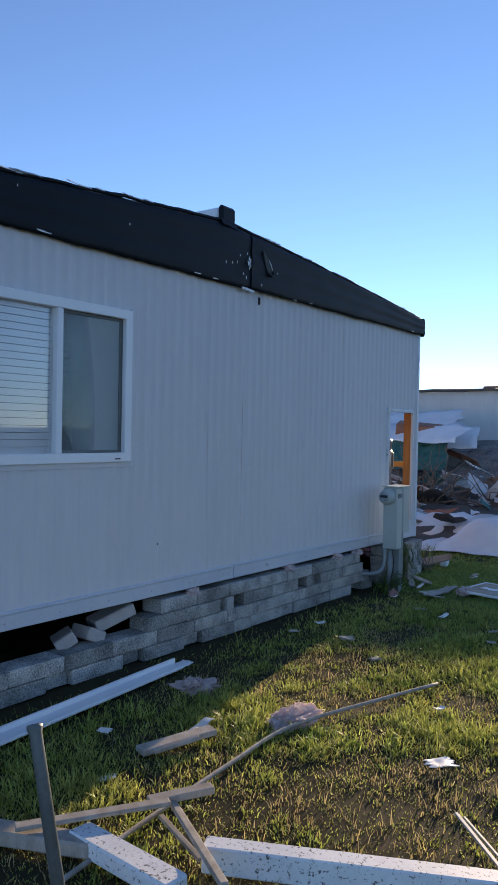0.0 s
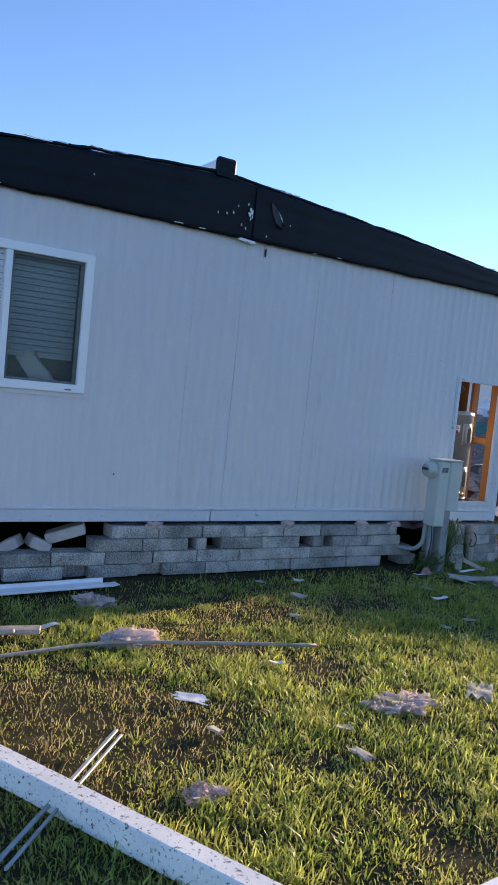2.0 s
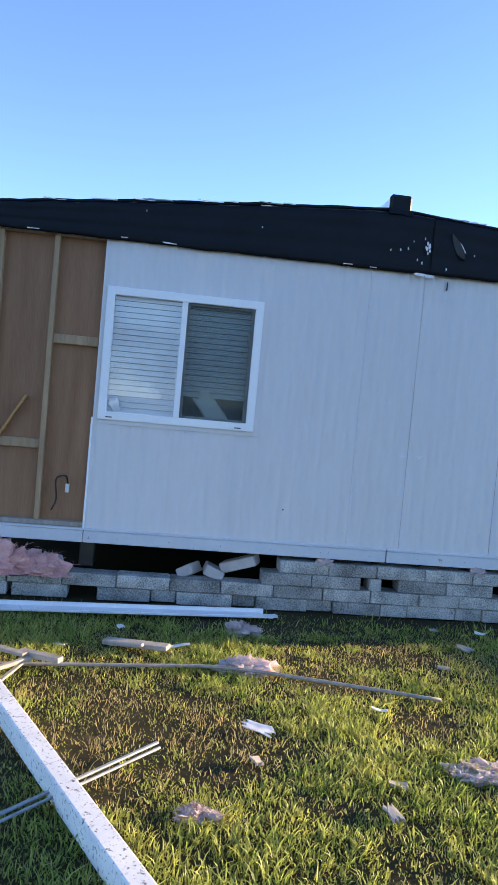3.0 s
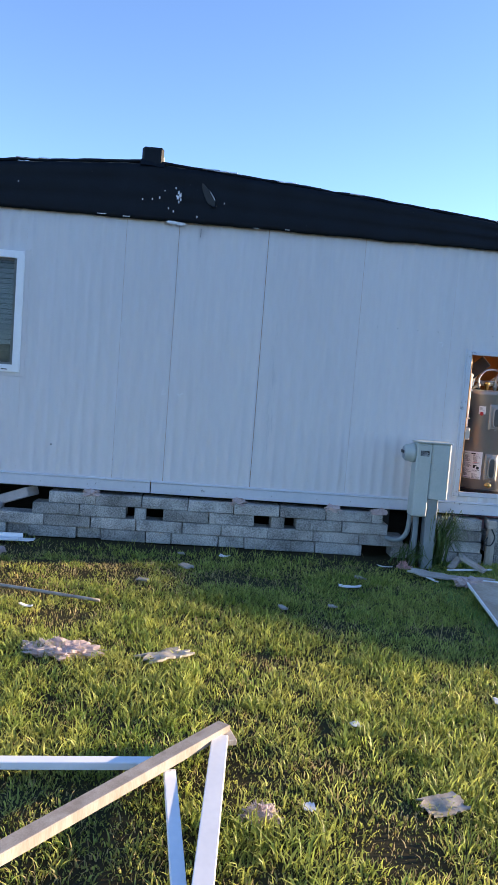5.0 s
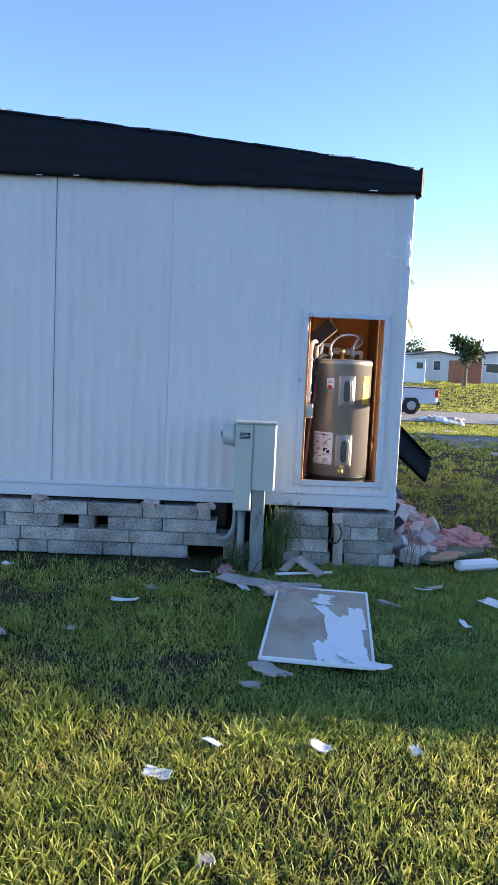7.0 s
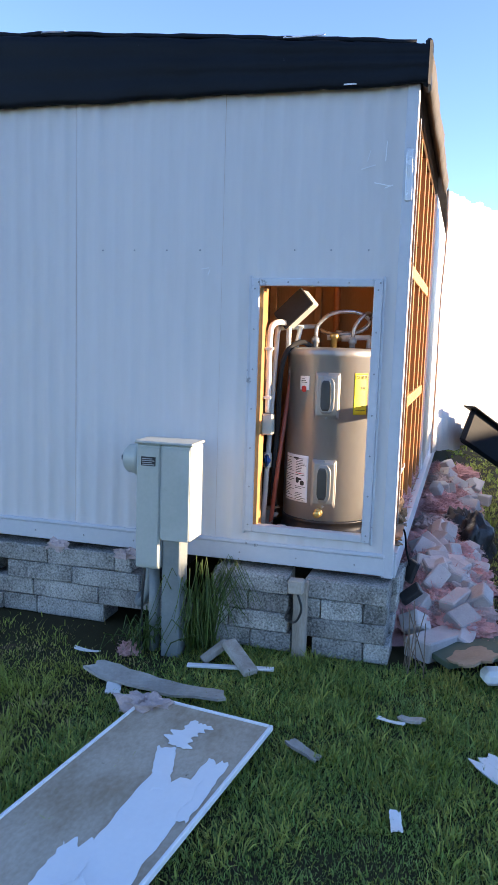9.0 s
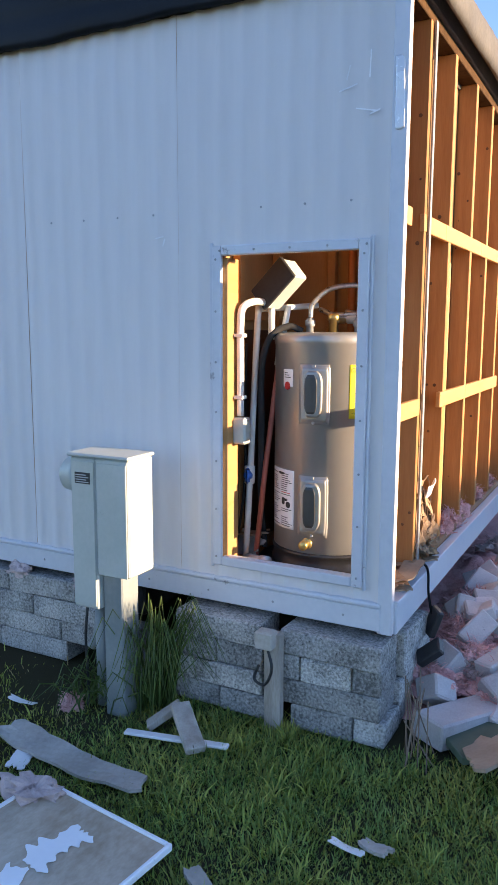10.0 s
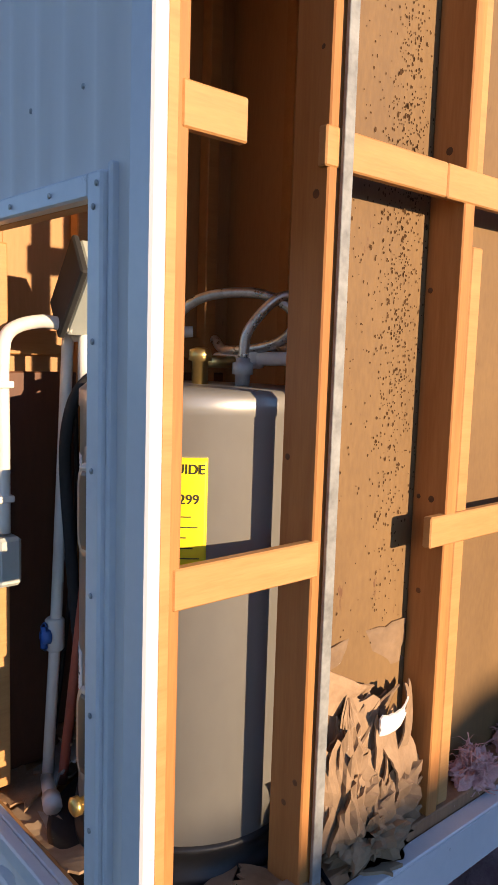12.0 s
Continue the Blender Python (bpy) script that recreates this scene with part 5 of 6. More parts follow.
door = empty("closet_door", dm, "detached white closet door, its brown core showing through torn skin", "door panel")
part("core", mesh("core", *cbox(0.012, LD - 0.012, 0.012, WD - 0.012, 0.004, 0.016, 0.002), M["door_core"]), door, "", True)
for n_, q in (("edge", (0, LD, 0, 0.014)), ("edge", (0, LD, WD - 0.014, WD)), ("edge", (0, 0.014, 0.014, WD - 0.014)), ("edge", (LD - 0.014, LD, 0.014, WD - 0.014))):
    part(n_, mesh(n_, *cbox(q[0], q[1], q[2], q[3], 0.0, 0.024, 0.003), M["white_metal"]), door, "pale metal edge", True)
for k, (x, y, l, w, a) in enumerate([(0.80, 0.43, 0.66, 0.20, 4), (0.20, 0.30, 0.085, 0.20, 84), (0.44, 0.33, 0.26, 0.075, 24), (0.50, 0.50, 0.36, 0.09, 3), (1.02, 0.33, 0.26, 0.12, 8)]):
    part("skin", mesh("skin", *moved(shard(l, w, 0.002, 600 + k, 0, 26, 0.004, 0.9), pose(x, y, 0.0165, 0, 0, a)), M["white"]), door, "torn white skin", True)
part("skin", mesh("skin", *moved(shard(0.28, 0.07, 0.004, 640, 0.03, 10, 0.01, 0.6), pose(1.13, 0.52, 0.016, 0, 0, 60)), M["white_metal"]), door, "peeled white corner", True)
lay("pink_insulation", blob(0.07, 0.10, 0.05, 0.6, 71, 14, 0.08), "insul_grey", "dirty pink insulation on the door's corner", "insulation", pose(-2.80, 7.28, 0.05), "pink insulation tufts")

# long white beam and other lengths
lay("fence_beam", bar((-1.79, 2.08, 0.062), (0.40, 3.16, 0.062), 0.085, 0.10, 0.006), "white_worn", "long white painted beam with dark mould stains", "beam", None)
lay("downpipe", join(bar((-3.24, 1.55, 0.03), (-3.40, 3.72, 0.045), 0.11, 0.02, 0.004), bar((-3.29, 1.55, 0.05), (-3.45, 3.74, 0.06), 0.02, 0.04, 0.004), moved(shard(0.16, 0.09, 0.006, 3, 0.03, 8, 0.01, 1), pose(-3.41, 3.76, 0.03, 0, 0, 95))), "white_metal", "long white metal trim torn at its end", "metal trim", None)
lay("thin_pipe", tube(curve_pts([(-2.10, 1.6, 0.025), (-2.17, 2.17, 0.028), (-2.23, 2.8, 0.03), (-2.25, 3.35, 0.036), (-2.09, 4.0, 0.03), (-1.94, 4.57, 0.018)]), 0.0105, 10), "wood_old", "thin grey pipe lying in the grass", "pipe", None, "", True)
lay("metal_strip", join(bar((-0.50, 2.30, 0.035), (-1.18, 2.96, 0.06), 0.016, 0.01, 0.002), bar((-0.47, 2.33, 0.037), (-1.15, 2.97, 0.05), 0.012, 0.01, 0.002)), "galv", "pair of thin metal strips under the beam", "metal strip", None)
lay("board_piece", bar((-2.66, 2.62, 0.03), (-2.52, 3.02, 0.05), 0.085, 0.03, 0.004), "wood_old", "short weathered plank in the grass", "plank", None)
lay("board_piece", bar((-2.60, 2.66, 0.03), (-2.48, 2.86, 0.07), 0.03, 0.02, 0.003), "wood_old", "thin weathered stick in the grass", "stick", None)
# broken timber frame and pipe by the start
lay("broken_frame", join(bar((-2.42, 1.72, 0.10), (-2.09, 2.22, 0.11), 0.05, 0.018), bar((-2.17, 2.18, 0.10), (-2.03, 2.42, 0.11), 0.055, 0.03), bar((-2.10, 2.25, 0.09), (-1.55, 1.90, 0.12), 0.03, 0.022), bar((-2.12, 2.20, 0.05), (-1.82, 2.10, 0.02), 0.025, 0.015)), "wood_old", "broken light timber frame", "timber frame", None)
lay("gate_pipe", tube([(-1.60, 1.33, -0.02), (-1.94, 1.436, 0.67), (-1.945, 1.4375, 0.68), (-1.95, 1.44, 0.69)], [0.020, 0.020, 0.025, 0.025], 18), "pipe_grey", "upright grey pipe with an open end", "pipe", None, "", True)
lay("dark_slab", bar((-2.27, 1.90, 0.05), (-1.72, 1.86, 0.06), 0.11, 0.07, 0.01), "white_worn", "dirty broken white trim board", "board", None)
lay("dark_slab", bar((-2.9, 1.55, 0.05), (-2.15, 1.88, 0.05), 0.10, 0.06, 0.01), "wood_old", "weathered timber length", "board", None)
lay("pink_board", bar((-2.2, 1.35, 0.03), (-1.75, 1.62, 0.05), 0.12, 0.03, 0.005), "white_metal", "pale board scrap on the grass", "board", None)
# white frame propped in the grass
fr = empty("window_frame", pose(0.1, 4.6, 0), "broken white timber frame lying in the grass", "timber frame")
part("rail", mesh("rail", *bar((0.22, 3.61, 0.05), (0.13, 5.07, 0.06), 0.05, 0.03), M["white"]), fr, "white painted rail")
part("rail", mesh("rail", *bar((0.23, 3.62, 0.045), (0.98, 3.70, 0.05), 0.05, 0.03), M["white"]), fr, "white painted rail")
part("rail", mesh("rail", *bar((0.76, 4.61, 0.09), (-0.12, 5.305, 0.09), 0.06, 0.04), M["wood_old"]), fr, "weathered thick rail")
part("rail", mesh("rail", *bar((-0.06, 5.288, 0.075), (1.0, 5.205, 0.06), 0.065, 0.03), M["white_metal"]), fr, "worn white rail")
part("rail", mesh("rail", *bar((0.18, 5.10, 0.055), (0.95, 5.165, 0.045), 0.045, 0.025), M["white_metal"]), fr, "worn white rail")
part("stub", mesh("stub", *bar((-0.12, 5.31, 0.075), (-0.03, 5.335, 0.07), 0.04, 0.025), M["wood_old"]), fr, "splintered end")

for k, (x, y, rx, ry, rz, mt) in enumerate([(-2.33, 3.51, 0.11, 0.21, 0.085, "insul_pink"), (-1.08, 4.50, 0.12, 0.21, 0.07, "insul_pink"), (-0.68, 3.11, 0.06, 0.09, 0.05, "insul_grey"), (-3.10, 3.55, 0.12, 0.13, 0.08, "insul_grey"), (-1.12, 4.36, 0.07, 0.09, 0.04, "insul_pink"),
                                           (-4.55, 9.00, 0.14, 0.24, 0.15, "insul_pink"), (-3.40, 6.93, 0.04, 0.05, 0.05, "insul_pink"), (0.35, 5.42, 0.05, 0.07, 0.04, "insul_grey")]):
    lay("insulation_tuft", fluff(rx, ry, rz * 0.8, 110 + k, 260, 0.022), "insul_lit" if mt == "insul_pink" and y < 6 else mt, "torn clump of pink insulation in the grass", "insulation", pose(x, y, 0.0), "insulation clumps on the lawn")
for k, (x, y, l, w, a, mt) in enumerate([(-1.05, 5.03, 0.29, 0.17, 130, "board_grey"), (-1.45, 3.45, 0.17, 0.09, 60, "label_white"), (0.26, 6.10, 0.20, 0.12, 110, "wood_old"), (-3.05, 7.22, 0.80, 0.14, 86, "board_grey"), (-2.98, 7.05, 0.14, 0.08, 20, "label_white"),
                                         (-1.60, 7.15, 0.22, 0.14, 40, "board_grey"), (-1.45, 7.06, 0.10, 0.06, 100, "board_grey"), (-2.62, 6.32, 0.20, 0.05, 92, "label_white"), (-2.9, 6.45, 0.12, 0.07, 20, "board_grey"),
                                         (-3.30, 6.75, 0.16, 0.035, 95, "label_white"), (-2.1, 6.1, 0.11, 0.05, 10, "board_grey"), (-3.07, 8.27, 0.14, 0.04, 80, "label_white"), (-2.73, 7.97, 0.18, 0.07, 60, "board_grey"), (-1.30, 8.6, 0.14, 0.10, 20, "label_white"),
                                         (-2.82, 8.70, 0.26, 0.14, 40, "label_white"), (-0.7, 3.9, 0.12, 0.06, 10, "board_grey"), (-2.6, 2.35, 0.10, 0.05, 60, "label_white"), (-3.0, 2.7, 0.08, 0.05, 20, "label_white"), (-2.65, 3.05, 0.28, 0.07, 95, "label_white"),
                                         (-2.9, 5.1, 0.12, 0.08, 50, "board_grey"), (-2.5, 4.8, 0.09, 0.05, 70, "board_grey"), (-0.35, 5.9, 0.06, 0.05, 10, "label_white"), (-0.68, 6.71, 0.12, 0.07, 70, "label_white"), (-0.9, 6.9, 0.09, 0.05, 50, "label_white"), (-0.2, 6.9, 0.07, 0.06, 10, "board_grey"),
                                         (-0.89, 7.32, 0.09, 0.06, 60, "label_white"), (-0.9, 7.7, 0.07, 0.05, 10, "label_white"), (-1.1, 3.4, 0.08, 0.05, 20, "board_grey"), (-0.95, 4.0, 0.10, 0.05, 80, "board_grey"), (-1.75, 4.15, 0.10, 0.04, 80, "label_white"), (0.3, 5.6, 0.06, 0.05, 0, "label_white"),
                                         (-2.0, 5.75, 0.08, 0.05, 30, "board_grey"), (-3.35, 5.05, 0.08, 0.06, 10, "board_grey"), (-3.32, 5.4, 0.09, 0.05, 60, "label_white"), (-2.4, 8.35, 0.12, 0.05, 10, "label_white"), (-3.1, 8.35, 0.12, 0.06, 70, "board_grey")]):
    lay("board_scrap", shard(l * 0.8, w * 0.85, 0.012 if mt == "board_grey" else 0.005, 200 + k, 0.03, 12, 0.018, 1.0), mt, "torn scrap of grey board in the grass" if mt == "board_grey" else "torn white scrap in the grass", "scrap", pose(x, y, 0.008 + 0.008 * (k % 2), 2 * math.sin(k), 4 * math.sin(2.3 * k), a), "scraps on the lawn")
# tilted offcuts by the meter
lay("white_strip", bar((-3.30, 7.28, 0.025), (-3.38, 7.69, 0.03), 0.035, 0.012), "label_white", "narrow white strip of trim in the grass", "trim", None)
lay("offcut", bar((-3.38, 7.33, 0.02), (-3.46, 7.43, 0.10), 0.06, 0.025), "wood_old", "short offcut leaning on the blocks", "offcut", None, "offcuts by the blocks")
lay("offcut", bar((-3.30, 7.60, 0.03), (-3.44, 7.44, 0.11), 0.075, 0.03), "wood_old", "short offcut leaning on the blocks", "offcut", None, "offcuts by the blocks")

# ---- rubble along the open end ----
def rubble_z(x, y):
    """Height of the heap along the open end, highest against the floor edge."""
    along = smooth(-3.80, -4.5, x)
    return along * 0.30 * (1 - smooth(8.26, 8.85, y)) * (0.75 + 0.5 * noise.noise((x * 1.7, y * 1.7, 3)))


HV, HF = [], []
hx, hy = np.linspace(-9.0, -3.85, 150), np.linspace(7.9, 9.1, 40)
for x in hx:
    for y in hy:
        z = rubble_z(x, y)
        HV.append((x, y, z - 0.03 + (0.05 * noise.noise((x * 9, y * 9, 1)) + 0.03 * noise.noise((x * 23, y * 23, 2))) * min(1, z * 8)))
HF = [(i * 40 + j, (i + 1) * 40 + j, (i + 1) * 40 + j + 1, i * 40 + j + 1) for i in range(149) for j in range(39)]
tagged(thing("insulation_bed", mesh("insulation_bed", HV, HF, M["insul_pink"], True), "matted bed of torn pink insulation under the rubble", "insulation"), kind="stuff")
r = random.Random(17)
for k in range(56):
    if k < 10:
        x, y = [(-3.93, 8.42), (-4.16, 8.54), (-4.02, 8.30), (-4.28, 8.50), (-4.40, 8.38), (-4.55, 8.50), (-4.20, 8.30), (-4.62, 8.40), (-4.36, 8.58), (-4.06, 8.56)][k]
        l = [0.36, 0.16, 0.13, 0.20, 0.17, 0.20, 0.13, 0.19, 0.26, 0.2][k]
    elif k < 38:
        x, y, l = r.uniform(-8.5, -4.4), r.uniform(8.24, 8.66), r.choice((0.10, 0.13, 0.16, 0.2, 0.28))
    else:
        x, y, l = r.uniform(-5.4, -4.0), r.uniform(8.24, 8.62), r.choice((0.07, 0.1, 0.13, 0.15))
    z = 0.0 if k in (0, 9) else rubble_z(x, y) + 0.02 * r.random()
    hw = 0.075 if k == 0 else r.uniform(0.04, 0.065)
    V, F = cbox(-l / 2, l / 2, -hw, hw, -0.045, 0.05 if k else 0.06, 0.008)
    V = [(a + 0.014 * noise.noise((a * 9, b * 9, k)), b + 0.014 * noise.noise((a * 9, c * 9 + 5, k)), c + 0.012 * noise.noise((b * 9, a * 9, k + 7))) for a, b, c in V]
    tilt = (0, 3) if k == 0 else (r.uniform(-40, 40), r.uniform(-35, 35))
    thing("concrete_block", mesh("concrete_block", V, F, M["block_new"]), "tumbled pale concrete block in the rubble", "block", pose(x, y, z + 0.045, tilt[0], tilt[1], r.uniform(0, 180) if k else 150), "tumbled blocks")
for k in range(70):
    x, y = r.uniform(-8.6, -4.5) if k < 42 else r.uniform(-5.2, -4.1), r.uniform(8.22, 8.62)
    s = r.uniform(0.08, 0.16)
    thing("insulation_clump", mesh("insulation_clump", *fluff(s, s * 1.2, s * 0.6, 700 + k, 420, 0.06), M["insul_pink"] if k % 4 else M["insul_grey"]), "shredded pink glass-wool in the rubble", "insulation", pose(x, y, rubble_z(x, y) - 0.02), "insulation in the rubble")
for k, (x, z) in enumerate([(-4.78, 0.58), (-5.0, 0.57), (-5.55, 0.6), (-5.9, 0.62), (-5.2, 0.57)]):
    thing("insulation_clump", mesh("insulation_clump", *fluff(0.08, 0.05, 0.07, 760 + k, 160, 0.05), M["insul_pink"]), "shredded pink glass-wool caught in the studs", "insulation", pose(x, 8.12, z), "insulation in the rubble")
lay("green_board", bar((-3.74, 8.42, 0.05), (-4.15, 8.95, 0.05), 0.22, 0.03), "green_board", "dark green board under the rubble", "board", None)
lay("cardboard", moved(shard(0.34, 0.2, 0.012, 812, 0.02, 10, 0.01, 0.7), pose(0, 0, 0)), "paper", "torn wedge of brown board", "board", pose(-3.66, 8.60, 0.10, 16, -14, 20))
lay("white_trim", bar((-3.58, 8.64, 0.06), (-3.70, 8.98, 0.06), 0.10, 0.07, 0.02), "white_metal", "length of white trim in the grass", "trim", None)
lay("dark_fitting", join(moved(cbox(-0.04, 0.04, -0.06, 0.06, -0.018, 0.018, 0.006), pose(-4.02, 8.27, 0.27, 45, 20, 20)), moved(cbox(-0.035, 0.035, -0.06, 0.06, -0.015, 0.015, 0.006), pose(-4.10, 8.26, 0.37, 75, 10, 40))), "plastic_black", "broken black plastic fitting on the rubble", "fitting", None)
lay("hanging_cable", tube(curve_pts([(-4.20, 8.14, 0.60), (-4.18, 8.205, 0.57), (-4.14, 8.225, 0.48), (-4.11, 8.245, 0.42), (-4.10, 8.26, 0.38)]), 0.0055, 8), "rubber", "black cable hanging from the floor edge", "cable", None, "", True)
lay("black_sack", blob(0.26, 0.2, 0.30, 0.35, 44, 20, 0.02), "sack", "black plastic sack slumped in the rubble", "sack", pose(-6.1, 8.56, 0.0), "", True)
stalks = lay("dry_stalks", join(*[tube([(-3.62 + r.uniform(-.12, .05), 8.30 + r.uniform(-.04, .1), 0), (-3.66 + r.uniform(-.12, .1), 8.28 + r.uniform(-.04, .1), r.uniform(0.15, 0.34))], 0.0026, 5) for _ in range(11)]), "branch", "dry stalks standing at the corner blocks", "stalks", None)
tagged(stalks, kind="stuff")
# peeled siding and black edging
PV, PF = [], []
for i in range(61):
    u = i / 60
    for j in range(9):
        v = j / 8
        PV.append((-6.34 - 0.95 * u, 8.24 + 0.62 * u ** 1.2 + 0.012 * math.cos(i * 1.25) + 0.03 * noise.noise((u * 3, v * 3, 1)), 0.72 + 2.08 * v - 0.10 * u * v + (0.05 * noise.noise((u * 7, 0, 2)) if j in (0, 8) else 0)))
PF = [(i * 9 + j, (i + 1) * 9 + j, (i + 1) * 9 + j + 1, i * 9 + j + 1) for i in range(60) for j in range(8)]
peel = thing("peeled_siding", mesh("peeled_siding", PV, PF, M["white_metal"], True), "sunlit white ribbed siding sheet peeled off the end wall", "siding")
peel.modifiers.new("thick", "SOLIDIFY").thickness = 0.002
lay("fallen_edging", join(bar((-6.5, 8.50, 0.95), (-7.72, 9.47, 0.20), 0.06, 0.30, 0.03), bar((-6.5, 8.52, 1.10), (-7.7, 9.47, 0.36), 0.12, 0.012, 0.004)), "black", "long black roof edging fallen against the home", "roof edging", None)

# white membrane and panels beyond the corner
WV, WF = [], []
for i in range(41):
    for j in range(25):
        u, v = i / 40, j / 24
        x, y = -4.55 + 2.0 * u, 9.75 + 1.5 * v + 0.25 * u
        z = 0.02 + 0.42 * smooth(0.0, 0.45, v) * smooth(0.05, 0.4, u) + 0.05 * noise.noise((x * 1.7, y * 1.7, 4)) + 0.025 * noise.noise((x * 5, y * 5, 4)) + 0.08 * math.exp(-((u - 0.05) / 0.05) ** 2) * smooth(0, 0.2, v)
        WV.append((x, y, max(0.012, z)))
WF = [(i * 25 + j, (i + 1) * 25 + j, (i + 1) * 25 + j + 1, i * 25 + j + 1) for i in range(40) for j in range(24)]
mem = thing("roof_membrane", mesh("roof_membrane", WV, WF, M["white_metal"], True), "large crumpled white roof sheet lying on the grass", "roof sheet")
mem.modifiers.new("thick", "SOLIDIFY").thickness = 0.006


def heap(n, x0, x1, y0, y1, h, seed, names):
    """Loose wreckage: sheets, boards and panels, each a thing of its own, piled to height h."""
    r = random.Random(seed)
    for k in range(n):
        x, y = r.uniform(x0, x1), r.uniform(y0, y1)
        u = (x - x0) / (x1 - x0)
        z = 0.8 * h * math.sin(math.pi * min(1, max(0.08, u))) ** 0.5 * r.random()
        nm, mt, lbl, cat = r.choice(names)
        L, W = r.uniform(0.5, 1.7), r.uniform(0.15, 0.55)
        vf = bar((-L / 2, 0, 0), (L / 2, 0, 0), r.uniform(0.06, 0.14), 0.04) if nm == "timber" else shard(L, W, 0.012, seed * 100 + k, r.uniform(-0.06, 0.08), 10, 0.05, 0.7)
        thing(nm, mesh(nm, *vf, M[mt]), lbl, cat, pose(x, y, z + 0.05 + ground_z(x, y), r.uniform(-30, 45), r.uniform(-28, 28), r.uniform(0, 180)), "wreckage of a neighbouring home")


WRECK = [("tar_sheet", "roof_dark", "dark roofing sheet in the wreckage", "roofing"), ("timber", "branch", "dark broken timber in the wreckage", "timber"), ("teal_sheet", "teal", "dark teal cloth-like sheet in the wreckage", "sheet"), ("rusty_sheet", "brick_red", "rust-brown metal sheet in the wreckage", "metal sheet"), ("metal_sheet", "white_metal", "bent white metal sheet in the wreckage", "metal sheet"), ("siding_scrap", "siding", "bent grey siding scrap in the wreckage", "siding"),
         ("timber", "wood_old", "broken weathered timber in the wreckage", "timber"), ("board", "board_grey", "broken grey board in the wreckage", "board"), ("rusty_sheet", "brick_red", "rust-brown metal sheet in the wreckage", "metal sheet"), ("tar_sheet", "roof_dark", "dark roofing sheet in the wreckage", "roofing")]
heap(30, -7.5, -4.2, 11.2, 12.8, 0.35, 3, WRECK)
heap(70, -9.5, -4.0, 13.2, 16.5, 1.0, 4, WRECK)
heap(70, -14.5, -6.0, 16.6, 19.6, 2.1, 5, WRECK)
# long white roof sheets lying over one another
for k, (x, y, z, l, w, a, rx) in enumerate([(-4.9, 11.2, 0.30, 2.2, 0.7, 8, 28), (-5.6, 12.3, 0.30, 1.9, 0.35, -6, 35), (-8.6, 16.6, 1.75, 4.6, 0.8, -5, 30), (-9.4, 17.6, 2.05, 5.0, 0.9, 3, 26),
                                           (-7.9, 17.0, 1.55, 3.2, 0.7, 10, 45), (-11.0, 18.4, 2.0, 4.4, 0.9, -3, 32), (-6.6, 14.0, 0.5, 1.3, 0.4, 20, 30)]):
    o = lay("roof_sheet", shard(l, w, 0.012, 1700 + k, 0.025, 18, 0.09, 0.6), "white_metal", "long crumpled white roof sheet on the wreckage", "roof sheet", pose(x, y, z - 0.15, rx, 3 * math.sin(k), a), "white roof sheets", True)
# Dark sheets stand for both boards and shaded gaps below the white ones.
for k, (x, y, z, l, a) in enumerate([(-5.0, 11.6, 0.18, 2.4, 5), (-5.8, 12.6, 0.25, 3.0, -4), (-4.4, 10.9, 0.12, 2.0, 8)]):
    lay("tar_sheet", shard(l, 0.9, 0.03, 1750 + k, 0.02, 12, 0.05, 0.5), "roof_dark", "dark sheet for the boards and shaded gaps under the white sheets", "roofing", pose(x, y, z - 0.1, 16, 0, a), "dark roofing sheets")
RM, RFm = [], []
for i in range(61):
    for j in range(31):
        x, y = -16 + 12.3 * i / 60, 11.5 + 8.4 * j / 30
        e = smooth(0, 0.12, i / 60) * (1 - smooth(0.86, 1, i / 60)) * smooth(0, 1.6, y - (11.2 + 0.36 * max(0, -9.0 - x)))
        z = e * (0.22 + 1.25 * smooth(0.35, 0.95, j / 30) + 0.28 * fbm(x * 0.9, y * 0.9) + 0.12 * noise.noise((x * 4, y * 4, 0)))
        RM.append((x, y, max(-0.03, z - 0.02)))
RFm = [(i * 31 + j, (i + 1) * 31 + j, (i + 1) * 31 + j + 1, i * 31 + j + 1) for i in range(60) for j in range(30)]
M["rubble"] = mat("rubble", (0.07, 0.06, 0.055), (0.30, 0.28, 0.26), 0.9, 0, 3.5, 30, 1.0, 0.05, contrast=0.35, spots=((0.5, 0.5, 0.5), 5, 0.2))
thing("rubble_mound", mesh("rubble_mound", RM, RFm, M["rubble"]), "low mound of mixed dark rubble", "rubble", None, "", "stuff")
lay("teal_cloth", shard(1.3, 0.7, 0.02, 91, 0.02, 10, 0.1, 0.6), "teal", "teal cloth hanging in the wreckage", "cloth", pose(-7.4, 16.4, 1.1, 80, 0, 10))
lay("rust_cabinet", moved(cbox(-0.6, 0.6, -0.3, 0.3, 0, 0.7, 0.03), pose(0, 0, 0)), "brick_red", "rust-brown cabinet tipped in the wreckage", "cabinet", pose(-7.6, 16.9, 1.15, 8, 5, 20))


